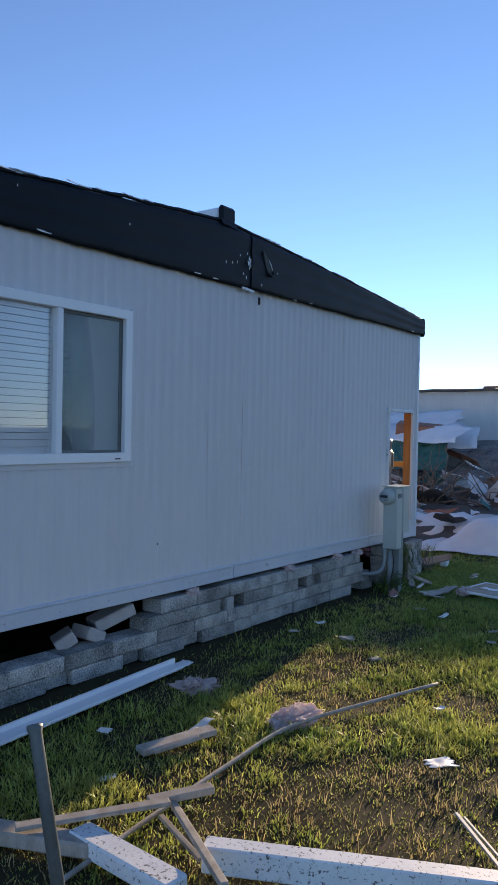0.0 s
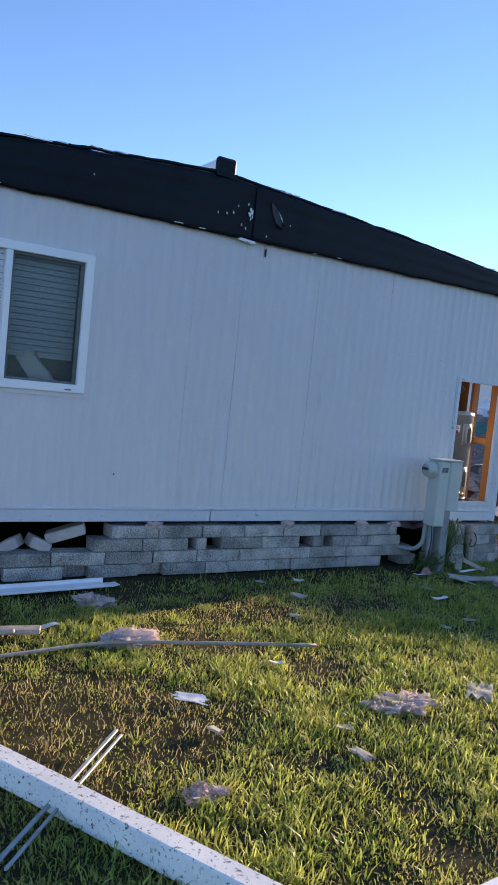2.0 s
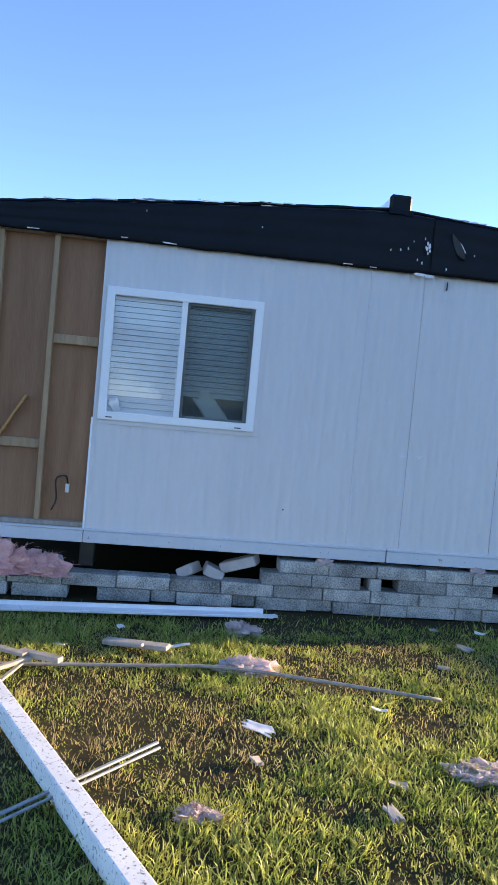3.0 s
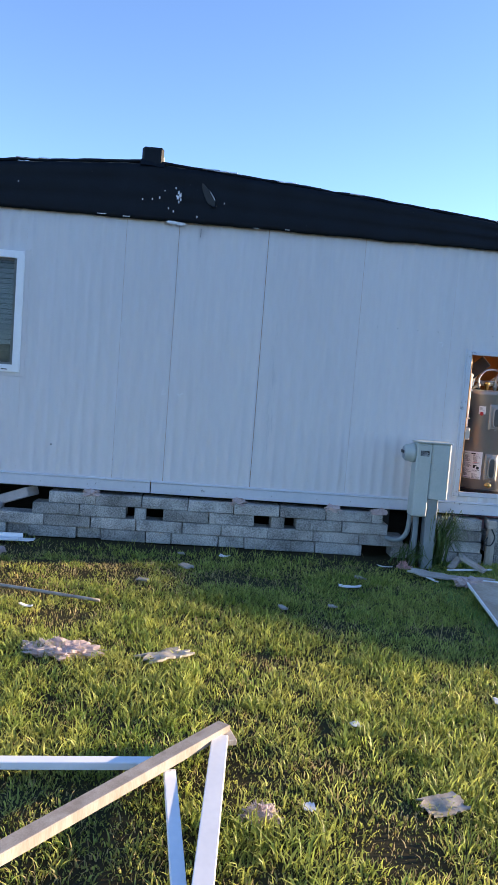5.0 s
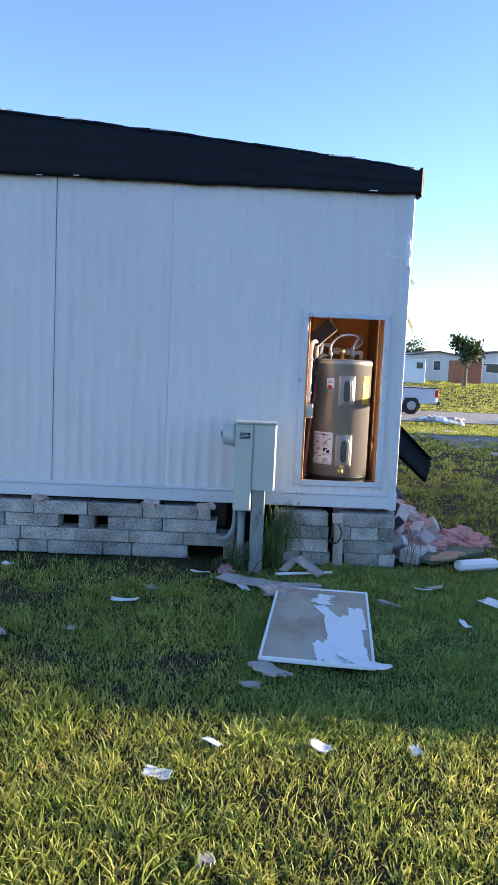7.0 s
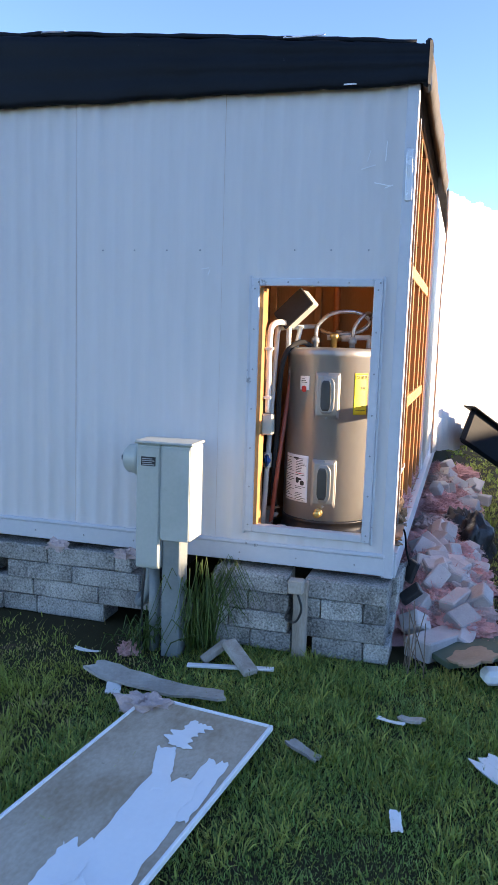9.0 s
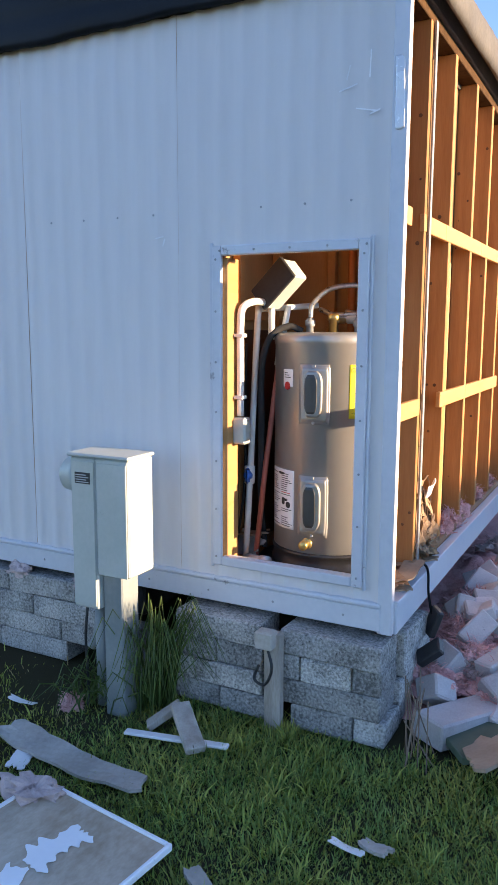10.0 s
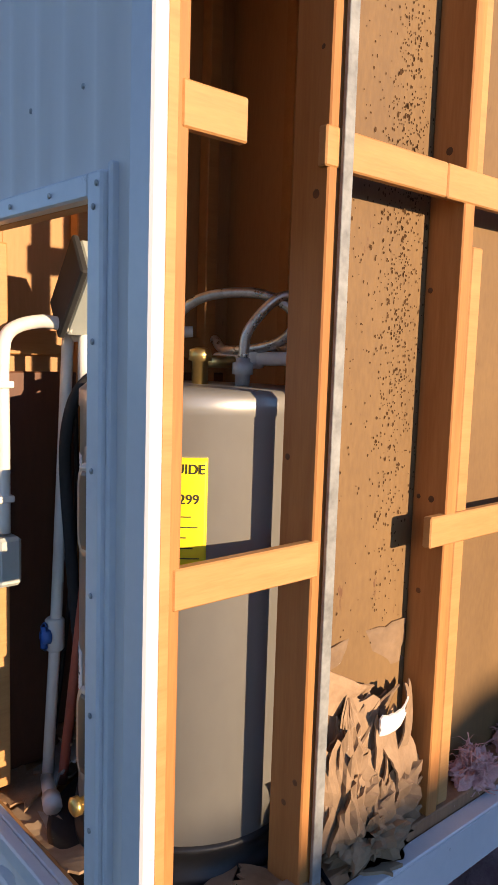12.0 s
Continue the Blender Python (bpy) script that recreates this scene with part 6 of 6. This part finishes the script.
def dry_bush(x, y, size, seed):
    r = random.Random(seed)
    sets = []
    for k in range(70):
        a, e = r.uniform(0, 6.28), r.uniform(0.15, 1.3)
        p = Vector((r.uniform(-.2, .2), r.uniform(-.2, .2), 0))
        pts = [p.copy()]
        d = Vector((math.cos(a) * math.cos(e), math.sin(a) * math.cos(e), math.sin(e)))
        for i in range(5):
            d = (d + Vector((r.uniform(-.4, .4), r.uniform(-.4, .4), r.uniform(-.4, .2)))).normalized()
            p = p + d * size * r.uniform(0.12, 0.3)
            pts.append(Vector((p.x, p.y, max(0.02, p.z))))
        sets.append(tube(pts, [0.016 * size * (1 - i / 6) for i in range(6)], 4, False))
    lay("dry_bush", join(*sets), "branch", "uprooted leafless bush, tangled dry twigs", "bush", pose(x, y, 0.1))


dry_bush(-5.9, 13.4, 1.3, 5)
dry_bush(-4.7, 13.9, 1.2, 6)

# wrecked neighbouring home whose roof still stands; its unseen near end shades the lawn
nb = empty("wrecked_home", pose(-9, 20, 0), "white neighbouring mobile home with a crushed roof", "mobile home")
CX = -3.55


def nb_top(x):
    # Heights set so the roof's shade ends right on lawn and studs.
    return 2.46 + 0.24 * smooth(CX, CX - 1.7, x) + 0.14 * smooth(-6.3, -6.9, x) + 0.04 * fbm(x * 0.8, 3)


for y0, y1 in ((20.0, 20.12), (24.0, 24.12)):
    WV2 = []
    wx = np.linspace(-20, CX, 36)
    for x in wx:
        for y, z in ((y0, 0.3), (y0, nb_top(x) - 0.05), (y1, nb_top(x) - 0.05), (y1, 0.3)):
            WV2.append((x, y, z))
    part("wall", mesh("wall", WV2, [(i * 4 + j, (i + 1) * 4 + j, (i + 1) * 4 + (j + 1) % 4, i * 4 + (j + 1) % 4) for i in range(35) for j in range(4)] + [(0, 1, 2, 3), (143, 142, 141, 140)], M["wall_far"]), nb, "white long wall")
part("wall", mesh("wall", *cbox(CX - 0.12, CX, 20.12, 24.0, 0.3, 2.40, 0.02), M["wall_far"]), nb, "white side wall")
part("wall", mesh("wall", *cbox(-20, -19.85, 20.12, 24.0, 0.3, 2.5, 0.02), M["wall_far"]), nb, "white side wall")
NV = []
for x in np.linspace(-20.1, CX + 0.05, 40):
    zt = nb_top(x)
    for y, dz in ((19.85, 0), (22, 0.12), (24.2, 0), (24.2, -0.06), (19.85, -0.06)):
        NV.append((x, y, zt + dz))
NF = [(i * 5 + j, (i + 1) * 5 + j, (i + 1) * 5 + (j + 1) % 5, i * 5 + (j + 1) % 5) for i in range(39) for j in range(5)] + [(0, 1, 2, 3, 4), tuple(195 + j for j in (4, 3, 2, 1, 0))]
part("roof", mesh("roof", NV, NF, M["roof_dark"]), nb, "dark roof, its height set by the shade it casts")
part("roof_crate", mesh("roof_crate", *cbox(-7.6, -6.2, 21, 21.8, 2.6, 2.98, 0.03), M["brick_red"]), nb, "brown box left on the roof")
part("skirting", mesh("skirting", *cbox(-20, CX, 20.02, 20.08, -0.05, 0.3, 0.01), M["board_grey"]), nb, "grey skirting")


# ---- street, truck, palm and far homes ----
SV = []
for y in np.linspace(-200, 200, 60):
    for x, z in ((-28.6, 0), (-28.75, 0.02), (-36.3, 0.02), (-36.5, 0)):
        SV.append((x, y, ground_z(x, y) + 0.012 + z))
thing("road", mesh("road", SV, [(i * 4 + j, (i + 1) * 4 + j, (i + 1) * 4 + j + 1, i * 4 + j + 1) for i in range(59) for j in range(3)], M["asphalt"]), "pale grey worn street", "road", kind="structure")

tm = pose(-33.6, 16.30, ground_z(-33.6, 12) + 0.03)
truck = empty("pickup_truck", tm, "parked silver crew-cab pickup truck", "truck")
# side outline along -y (front), z up; the body is drawn out across x


def extrude(profile, x0, x1, c=0.05):
    n = len(profile)
    V, F = [], []
    ctr = (sum(p[0] for p in profile) / n, sum(p[1] for p in profile) / n)
    for x, s in ((x0, 0.96), (x0 + c, 1), (x1 - c, 1), (x1, 0.96)):
        for y, z in profile:
            V.append((x, ctr[0] + (y - ctr[0]) * s, ctr[1] + (z - ctr[1]) * s))
    for i in range(3):
        for k in range(n):
            F.append((i * n + k, i * n + (k + 1) % n, (i + 1) * n + (k + 1) % n, (i + 1) * n + k))
    F += [tuple(range(n))[::-1], tuple(3 * n + k for k in range(n))]
    return V, F


def pt(name, vf, mt, parent=None, label="", sm=False):
    return part(name, mesh(name, *vf, M[mt], sm), parent or truck, label, True)


body = pt("body", extrude([(0, 0.55), (0, 1.22), (-1.95, 1.22), (-3.9, 1.20), (-5.7, 1.10), (-5.85, 0.9), (-5.85, 0.50), (-5.1, 0.45), (-1.6, 0.45), (-1.5, 0.75), (-0.9, 0.78), (-0.75, 0.5)], -1.0, 1.0), "car_paint", sm=False)
pt("cab", extrude([(-1.95, 1.2), (-2.05, 1.85), (-2.4, 1.92), (-3.5, 1.92), (-4.2, 1.25), (-4.2, 1.2)], -0.92, 0.92, 0.12), "car_paint")
for y0, y1 in ((-2.2, -2.95), (-3.02, -3.85)):
    pt("side_window", ([(0.925, y0, 1.27), (0.925, y1, 1.27), (0.885, y1 + (0.28 if y1 < -3 else 0), 1.78), (0.885, y0, 1.78), (0.915, y0, 1.27), (0.915, y1, 1.27), (0.875, y1 + (0.28 if y1 < -3 else 0), 1.78), (0.875, y0, 1.78)],
                       [(0, 1, 2, 3), (7, 6, 5, 4), (0, 4, 5, 1), (1, 5, 6, 2), (2, 6, 7, 3), (3, 7, 4, 0)]), "dark_glass", truck, "dark tinted window")
pt("bed_rail", cbox(0.93, 1.02, -1.95, -0.02, 1.20, 1.25, 0.01), "plastic_black", truck, "black bed rail")
pt("tailgate_gap", cbox(0.99, 1.005, -1.955, -1.945, 0.6, 1.2, 0.001), "plastic_black")
pt("tail_light", cbox(0.86, 1.012, -0.16, 0.015, 0.82, 1.16, 0.02), "tail_red", truck, "red tail light")
pt("rear_bumper", cbox(-0.98, 0.98, -0.02, 0.14, 0.46, 0.64, 0.03), "plastic_black", truck, "dark rear bumper")
for y in (-1.2, -4.9):
    for x in (0.72, -0.98):
        w = pt("wheel", lathe([(0.22, 0), (0.40, 0.02), (0.41, 0.08), (0.41, 0.2), (0.40, 0.26), (0.22, 0.28)], 28, (1, 0, 0), (x, y, 0.41)), "tyre", truck, "black tyre", True)
        pt("rim", lathe([(0.21, 0.0), (0.2, 0.02), (0.06, 0.03)], 20, (1, 0, 0), (x + 0.27, y, 0.41)), "galv", w, "grey rim")
for k in range(16):
    q = random.Random(50 + k)
    x, y = q.uniform(-30.5, -27.2), q.uniform(11, 19)
    lay("street_scrap", shard(q.uniform(0.5, 1.3), q.uniform(0.2, 0.5), 0.02, 1300 + k, 0.05, 8, 0.15, 0.8), "white_metal", "bent white scrap by the street", "metal scrap", pose(x, y, ground_z(x, y), q.uniform(-20, 20), q.uniform(-10, 10), q.uniform(0, 180)), "scraps by the street")
for k in range(40):
    q = random.Random(150 + k)
    x, y = q.uniform(-22, -4.5), q.uniform(9.2, 14)
    lay("lawn_scrap", shard(q.uniform(0.12, 0.4), q.uniform(0.08, 0.2), 0.015, 1400 + k, 0.03, 7, 0.03, 0.9), "board_grey" if k % 3 else "label_white", "pale scrap on the far lawn", "scrap", pose(x, y, ground_z(x, y) + 0.01, 0, 0, q.uniform(0, 180)), "scraps on the far lawn")


def palm(x, y, h, seed, fronds=26, L=2.6):
    r = random.Random(seed)
    z0 = ground_z(x, y)
    p = empty("palm_tree", pose(x, y, z0), "palm tree with drooping green and yellow fronds", "palm tree")
    part("trunk", mesh("trunk", *tube([(0.1 * math.sin(i * 0.4), 0, h * i / 12) for i in range(13)], [0.17 - 0.006 * i + 0.012 * (i % 2) for i in range(13)], 10), M["bark"], True), p, "", True)
    for k in range(fronds):
        a = 6.283 * k / fronds + r.uniform(-.15, .15)
        up = r.uniform(-0.5, 1.1)
        P = []
        d = Vector((math.cos(a) * math.cos(up), math.sin(a) * math.cos(up), math.sin(up)))
        q = Vector((0, 0, h))
        n = 13
        for i in range(n):
            P.append(q.copy())
            d = (d + Vector((0, 0, -0.16))).normalized()
            q = q + d * L / n
        V, F = tube(P, [0.02 * (1 - i / n) + 0.004 for i in range(n)], 4, False)
        for i in range(1, n):
            t = (P[i] - P[i - 1]).normalized()
            s = t.cross(Vector((0, 0, 1))).normalized()
            for sg in (-1, 1):
                for m_ in range(3):
                    b = P[i - 1].lerp(P[i], m_ / 3)
                    l = 0.55 * math.sin(math.pi * (0.12 + 0.85 * (i + m_ / 3) / n)) ** 0.7
                    tip = b + s * sg * l * 0.75 + t * l * 0.5 + Vector((0, 0, -0.35 * l))
                    w = t * 0.028
                    kk = len(V)
                    V += [b - w, b + w, tip]
                    F.append((kk, kk + 1, kk + 2))
        part("frond", mesh("frond", V, F, M["leaf_palm"]), p, "", True)


palm(-19.5, 9.85, 4.3, 3, 26, 3.0)
palm(-72, 21.2, 4.4, 4, 18, 1.6)


def tree(x, y, h, w, seed, leaves=1400):
    r = random.Random(seed)
    t = empty("tree", pose(x, y, ground_z(x, y)), "dark green broadleaf tree far off", "tree")
    sets = [tube([(0, 0, 0), (0.1, 0, h * 0.3), (0.0, 0.1, h * 0.6)], [0.22, 0.17, 0.08], 8)]
    tips = []
    for k in range(9):
        a = k * 0.7 + r.random()
        e = Vector((math.cos(a) * w * r.uniform(.25, .45), math.sin(a) * w * r.uniform(.25, .45), h * r.uniform(0.5, 0.9)))
        sets.append(tube([(0.05, 0, h * r.uniform(.25, .5)), e * 0.6, e], [0.08, 0.05, 0.02], 5))
        tips.append(e)
    part("trunk", mesh("trunk", *join(*sets), M["bark"]), t, "", True)
    V, F = [], []
    for k in range(leaves):
        c = r.choice(tips) + Vector((r.gauss(0, w * 0.13), r.gauss(0, w * 0.13), r.gauss(0, h * 0.07)))
        a, b = Vector((r.uniform(-1, 1), r.uniform(-1, 1), r.uniform(-1, 1))).normalized() * 0.16, Vector((r.uniform(-1, 1), r.uniform(-1, 1), r.uniform(-1, 1))).normalized() * 0.13
        kk = len(V)
        V += [c - a, c + b, c + a, c - b]
        F.append((kk, kk + 1, kk + 2, kk + 3))
    part("crown", mesh("crown", V, F, M["leaf_dark"]), t, "", True)


tree(-92, 24.5, 5.2, 4.5, 1), tree(-94, 29, 4.6, 4, 2), tree(-60, 25.8, 4.4, 2.4, 3), tree(-90, 18, 4.2, 4, 4)


# Trees out of view, added so the window glass reflects dark low down.
for k_, (tx, ty, th) in enumerate([(27, -9, 5.5), (33, -3, 6.5), (29, 3, 5.2), (35, 8, 6.8), (30, 14, 5.6), (34, 20, 6.2), (31, -16, 6)]):
    tree(tx, ty, th, 6.5, 40 + k_, 1500)


def far_home(x, y, w, d, h, seed, pitch=0.5):
    r = random.Random(seed)
    z0 = ground_z(x, y)
    e = empty("far_home", pose(x, y, z0), "pale single-storey mobile home across the street", "mobile home", "homes across the street")
    V = [(0, 0, 0), (0, w, 0), (0, w, h), (0, w / 2, h + pitch), (0, 0, h)]
    V += [(-d, b, c) for a, b, c in V]
    part("wall", mesh("wall", V, [(0, 1, 2, 3, 4), (9, 8, 7, 6, 5), (0, 5, 6, 1), (1, 6, 7, 2), (4, 9, 5, 0)], M["wall_far"]), e, "", True)
    R = [(0.3, -0.3, h - 0.1), (0.3, w / 2, h + pitch + 0.06), (0.3, w + 0.3, h - 0.1), (0.3, w + 0.3, h - 0.22), (0.3, w / 2, h + pitch - 0.08), (0.3, -0.3, h - 0.22)]
    R += [(-d - 0.3, b, c) for a, b, c in R]
    part("roof", mesh("roof", R, [(0, 1, 4, 5), (1, 2, 3, 4), (6, 11, 10, 7), (7, 10, 9, 8), (0, 6, 7, 1), (1, 7, 8, 2), (2, 8, 9, 3), (0, 5, 11, 6), (5, 4, 10, 11), (4, 3, 9, 10)], M["roof_dark"]), e, "", True)
    y_ = 0.7
    while y_ < w - 1.2:
        ww = r.choice((0.8, 1.1, 1.5))
        low = r.random() < 0.3
        wn_ = part("window", mesh("window", *cbox(0.004, 0.06, y_, y_ + ww, 0.15 if low else 1.0, 2.05, 0.01), M["white"]), e, "", True)
        part("pane", mesh("pane", *cbox(0.05, 0.07, y_ + 0.08, y_ + ww - 0.08, 0.2 if low else 1.08, 1.97, 0.005), M["dark_glass"]), wn_, "", True)
        y_ += ww + r.uniform(0.6, 1.4)


far_home(-76, 17.6, 6.0, 12, 2.7, 1), far_home(-74, 24.4, 5.6, 12, 2.6, 2, 0.35), far_home(-78, 31.2, 6.5, 12, 2.7, 3, 0.6), far_home(-75, 10.0, 6.5, 12, 2.7, 4), far_home(-77, 39, 6.5, 12, 2.7, 6)
shed = empty("shed", pose(-62, 22.0, ground_z(-62, 22)), "small white shed across the street", "shed")
part("wall", mesh("wall", *cbox(-1.2, 1.2, -0.9, 0.75, 0, 2.1, 0.02), M["white"]), shed, "", True)
part("roof", mesh("roof", *cbox(-1.35, 1.35, -1.05, 0.9, 2.1, 2.22, 0.03), M["wall_far"]), shed, "", True)
part("window", mesh("window", *cbox(1.2, 1.22, 0.0, 0.5, 1.2, 1.7, 0.005), M["dark_glass"]), shed, "dark window", True)
lay("brown_cabin", moved(cbox(-1, 1, -1.2, 1.2, 0, 2.0, 0.03), pose(0, 0, 0)), "brick_red", "small brown wooden cabin across the street", "cabin", pose(-66, 27.6, ground_z(-66, 28)))


# ---- grass ----
def value_noise(x, y, seed, cell):
    g = np.random.RandomState(seed).rand(256, 256)
    u, v = x / cell + 64, y / cell + 64
    i, j = np.floor(u).astype(int), np.floor(v).astype(int)
    a, b = u - i, v - j
    a, b = a * a * (3 - 2 * a), b * b * (3 - 2 * b)
    q = lambda m, n: g[m % 256, n % 256]
    return (q(i, j) * (1 - a) + q(i + 1, j) * a) * (1 - b) + (q(i, j + 1) * (1 - a) + q(i + 1, j + 1) * a) * b


def grass(name, rects, density, h0, h1, width, seed, material, label, clump=0.6, tuft=0, spread=0.02, gaps=False):
    """Many single blades as one object; tuft is the number of blades that spring from one root."""
    rs = np.random.RandomState(seed)
    xs, ys = [], []
    for x0, x1, y0, y1 in rects:
        n = int((x1 - x0) * (y1 - y0) * density / max(1, tuft))
        xs.append(rs.uniform(x0, x1, n))
        ys.append(rs.uniform(y0, y1, n))
    x, y = np.concatenate(xs), np.concatenate(ys)
    m = 0.5 * value_noise(x, y, 1, 0.55) + 0.3 * value_noise(x, y, 2, 0.19) + 0.2 * value_noise(x, y, 3, 0.075)
    if gaps:
        m = 1.02 - m
    keep = m + rs.uniform(-0.10, 0.10, len(x)) > 0.5 - 0.5 * (1 - clump)
    x, y, m = x[keep], y[keep], m[keep]
    grow = rs.uniform(0.55, 1.25, len(x))
    if tuft:
        cx0, cy0 = np.repeat(x, tuft), np.repeat(y, tuft)
        m, grow = np.repeat(m, tuft), np.repeat(grow, tuft)
        x = cx0 + rs.normal(0, spread, len(cx0))
        y = cy0 + rs.normal(0, spread, len(cy0))
    # grass thins along the wall; the dark soil there also stands for shade
    bare = np.clip((x + 3.68) / 0.75, 0.06, 1) ** 1.3
    keep = ~((x < -3.70) & (y < 8.20)) & ((rs.rand(len(x)) < bare) | (y > 7.15))
    x, y, m, grow = x[keep], y[keep], m[keep], grow[keep]
    n = len(x)
    z = np.array([ground_z(a, b) for a, b in zip(x, y)])
    h = (h0 + (h1 - h0) * rs.rand(n) ** 1.7) * np.clip(0.5 + 1.6 * (m - 0.4), 0.4, 1.4) * grow
    a = rs.uniform(0, 2 * np.pi, n)
    lean = rs.uniform(0.3, 1.5, n) * h
    la = rs.uniform(0, 2 * np.pi, n)
    if tuft:
        la = np.arctan2(y - cy0[keep], x - cx0[keep]) + rs.normal(0, 0.6, n)
        a = la + np.pi / 2 + rs.normal(0, 0.5, n)
    w = width * rs.uniform(0.6, 1.3, n)
    cx, cy = np.cos(a) * w / 2, np.sin(a) * w / 2
    dx, dy = np.cos(la) * lean, np.sin(la) * lean
    V = np.empty((n, 5, 3), np.float32)
    V[:, 0] = np.stack([x - cx, y - cy, z - 0.004], 1)
    V[:, 1] = np.stack([x + cx, y + cy, z - 0.004], 1)
    V[:, 2] = np.stack([x + cx * 0.8 + dx * 0.35, y + cy * 0.8 + dy * 0.35, z + h * 0.62], 1)
    V[:, 3] = np.stack([x - cx * 0.8 + dx * 0.35, y - cy * 0.8 + dy * 0.35, z + h * 0.62], 1)
    V[:, 4] = np.stack([x + dx, y + dy, z + h], 1)
    base = (np.arange(n) * 5)[:, None]
    loops = (base + np.array([0, 1, 2, 3, 3, 2, 4])).astype(np.int32).ravel()
    starts = ((np.arange(n) * 7)[:, None] + np.array([0, 4])).astype(np.int32).ravel()
    me = bpy.data.meshes.new(name)
    me.vertices.add(n * 5)
    me.vertices.foreach_set("co", V.ravel())
    me.loops.add(n * 7)
    me.loops.foreach_set("vertex_index", loops)
    me.polygons.add(n * 2)
    me.polygons.foreach_set("loop_start", starts)
    me.update(calc_edges=True)
    me.materials.append(material)
    return thing(name, me, label, "grass", None, "", "stuff")


M["grass"] = mat("grass_blade", (0.21, 0.30, 0.05), (0.50, 0.49, 0.13), 0.5, 0, 1.7, 7, 0, 0.001, island=0.5, translucent=0.5, contrast=0.35, spec=0.35, fine_mix=0.5)
# The cooler green of grass in shade is put into this colour.
M["grass_shade"] = mat("shaded_grass_blade", (0.15, 0.27, 0.055), (0.32, 0.43, 0.13), 0.5, 0, 2.5, 9, 0, 0.001, island=0.45, translucent=0.45, contrast=0.35, spec=0.35, fine_mix=0.5)
M["tall"] = mat("tall_grass_blade", (0.05, 0.10, 0.02), (0.13, 0.18, 0.05), 0.5, 0, 3, 12, 0, 0.001, island=0.35, translucent=0.3, contrast=0.4, spec=0.3)
M["straw"] = mat("dry_grass_blade", (0.36, 0.28, 0.12), (0.54, 0.44, 0.22), 0.7, 0, 2.2, 9, 0, 0.001, island=0.4, translucent=0.4, contrast=0.35, spec=0.2)
grass("lawn_grass", [(-3.70, 1.6, 0.9, 9.4)], 2600, 0.012, 0.036, 0.0046, 5, M["grass"], "short green lawn grass, long in tufts", 0.30)
grass("grass_tufts", [(-3.70, 1.6, 0.9, 9.4)], 6600, 0.018, 0.070, 0.0066, 15, M["grass"], "thick tufts of green lawn grass", 0.82, 14, 0.026)
grass("sunlit_grass", [(-1.1, 1.6, 6.0, 8.6)], 6000, 0.014, 0.055, 0.0058, 35, M["grass"], "sunlit yellow-green grass past the shade of the home", 0.45, 10, 0.024, True)
grass("dense_grass", [(-3.70, -0.9, 7.0, 9.4)], 14000, 0.016, 0.055, 0.0042, 25, M["grass_shade"], "close mat of short grass by the corner", 0.2, 7, 0.02)
grass("lawn_grass", [(-9, -3.7, 8.27, 10.5), (-3.7, -1.0, 9.4, 12.0)], 1500, 0.03, 0.09, 0.008, 6, M["grass"], "short green lawn grass, long in tufts", 0.5, 8, 0.02)
grass("far_lawn_grass", [(-28, -9, 8.3, 18)], 240, 0.04, 0.10, 0.03, 7, M["grass"], "coarse far lawn grass", 0.5, 5, 0.04)
grass("dry_grass", [(-3.70, 1.6, 0.9, 7.3)], 1300, 0.012, 0.045, 0.0045, 8, M["straw"], "dry straw-coloured grass blades", 0.66, 9, 0.028, True)
grass("street_side_grass", [(-72, -37, 8, 42)], 44, 0.05, 0.12, 0.09, 9, M["grass"], "green grass across the street", 0.15, 4, 0.15)
r = random.Random(4)
TV = []
for k in range(150):
    cy, cx = (7.24 + r.gauss(0, 0.035), -3.56 + r.gauss(0, 0.04)) if k < 95 else (7.0 + r.gauss(0, 0.06), -3.50 + r.gauss(0, 0.05))
    h = r.uniform(0.2, 0.5) if k < 95 else r.uniform(0.1, 0.22)
    a = r.uniform(-0.5, 2.2)
    l = r.uniform(0.08, 0.3)
    p = [Vector((cx, cy, 0)), Vector((cx + 0.2 * l * math.cos(a), cy + 0.2 * l * math.sin(a), h * 0.6)), Vector((cx + 0.6 * l * math.cos(a), cy + 0.6 * l * math.sin(a), h)), Vector((cx + l * math.cos(a), cy + l * math.sin(a), h * 0.55))]
    TV.append(tube(p, [0.004, 0.0035, 0.0025, 0.0008], 4, False))
thing("tall_grass", mesh("tall_grass", *join(*TV), M["tall"]), "tall arching grass beside the meter post", "grass", None, "", "stuff")
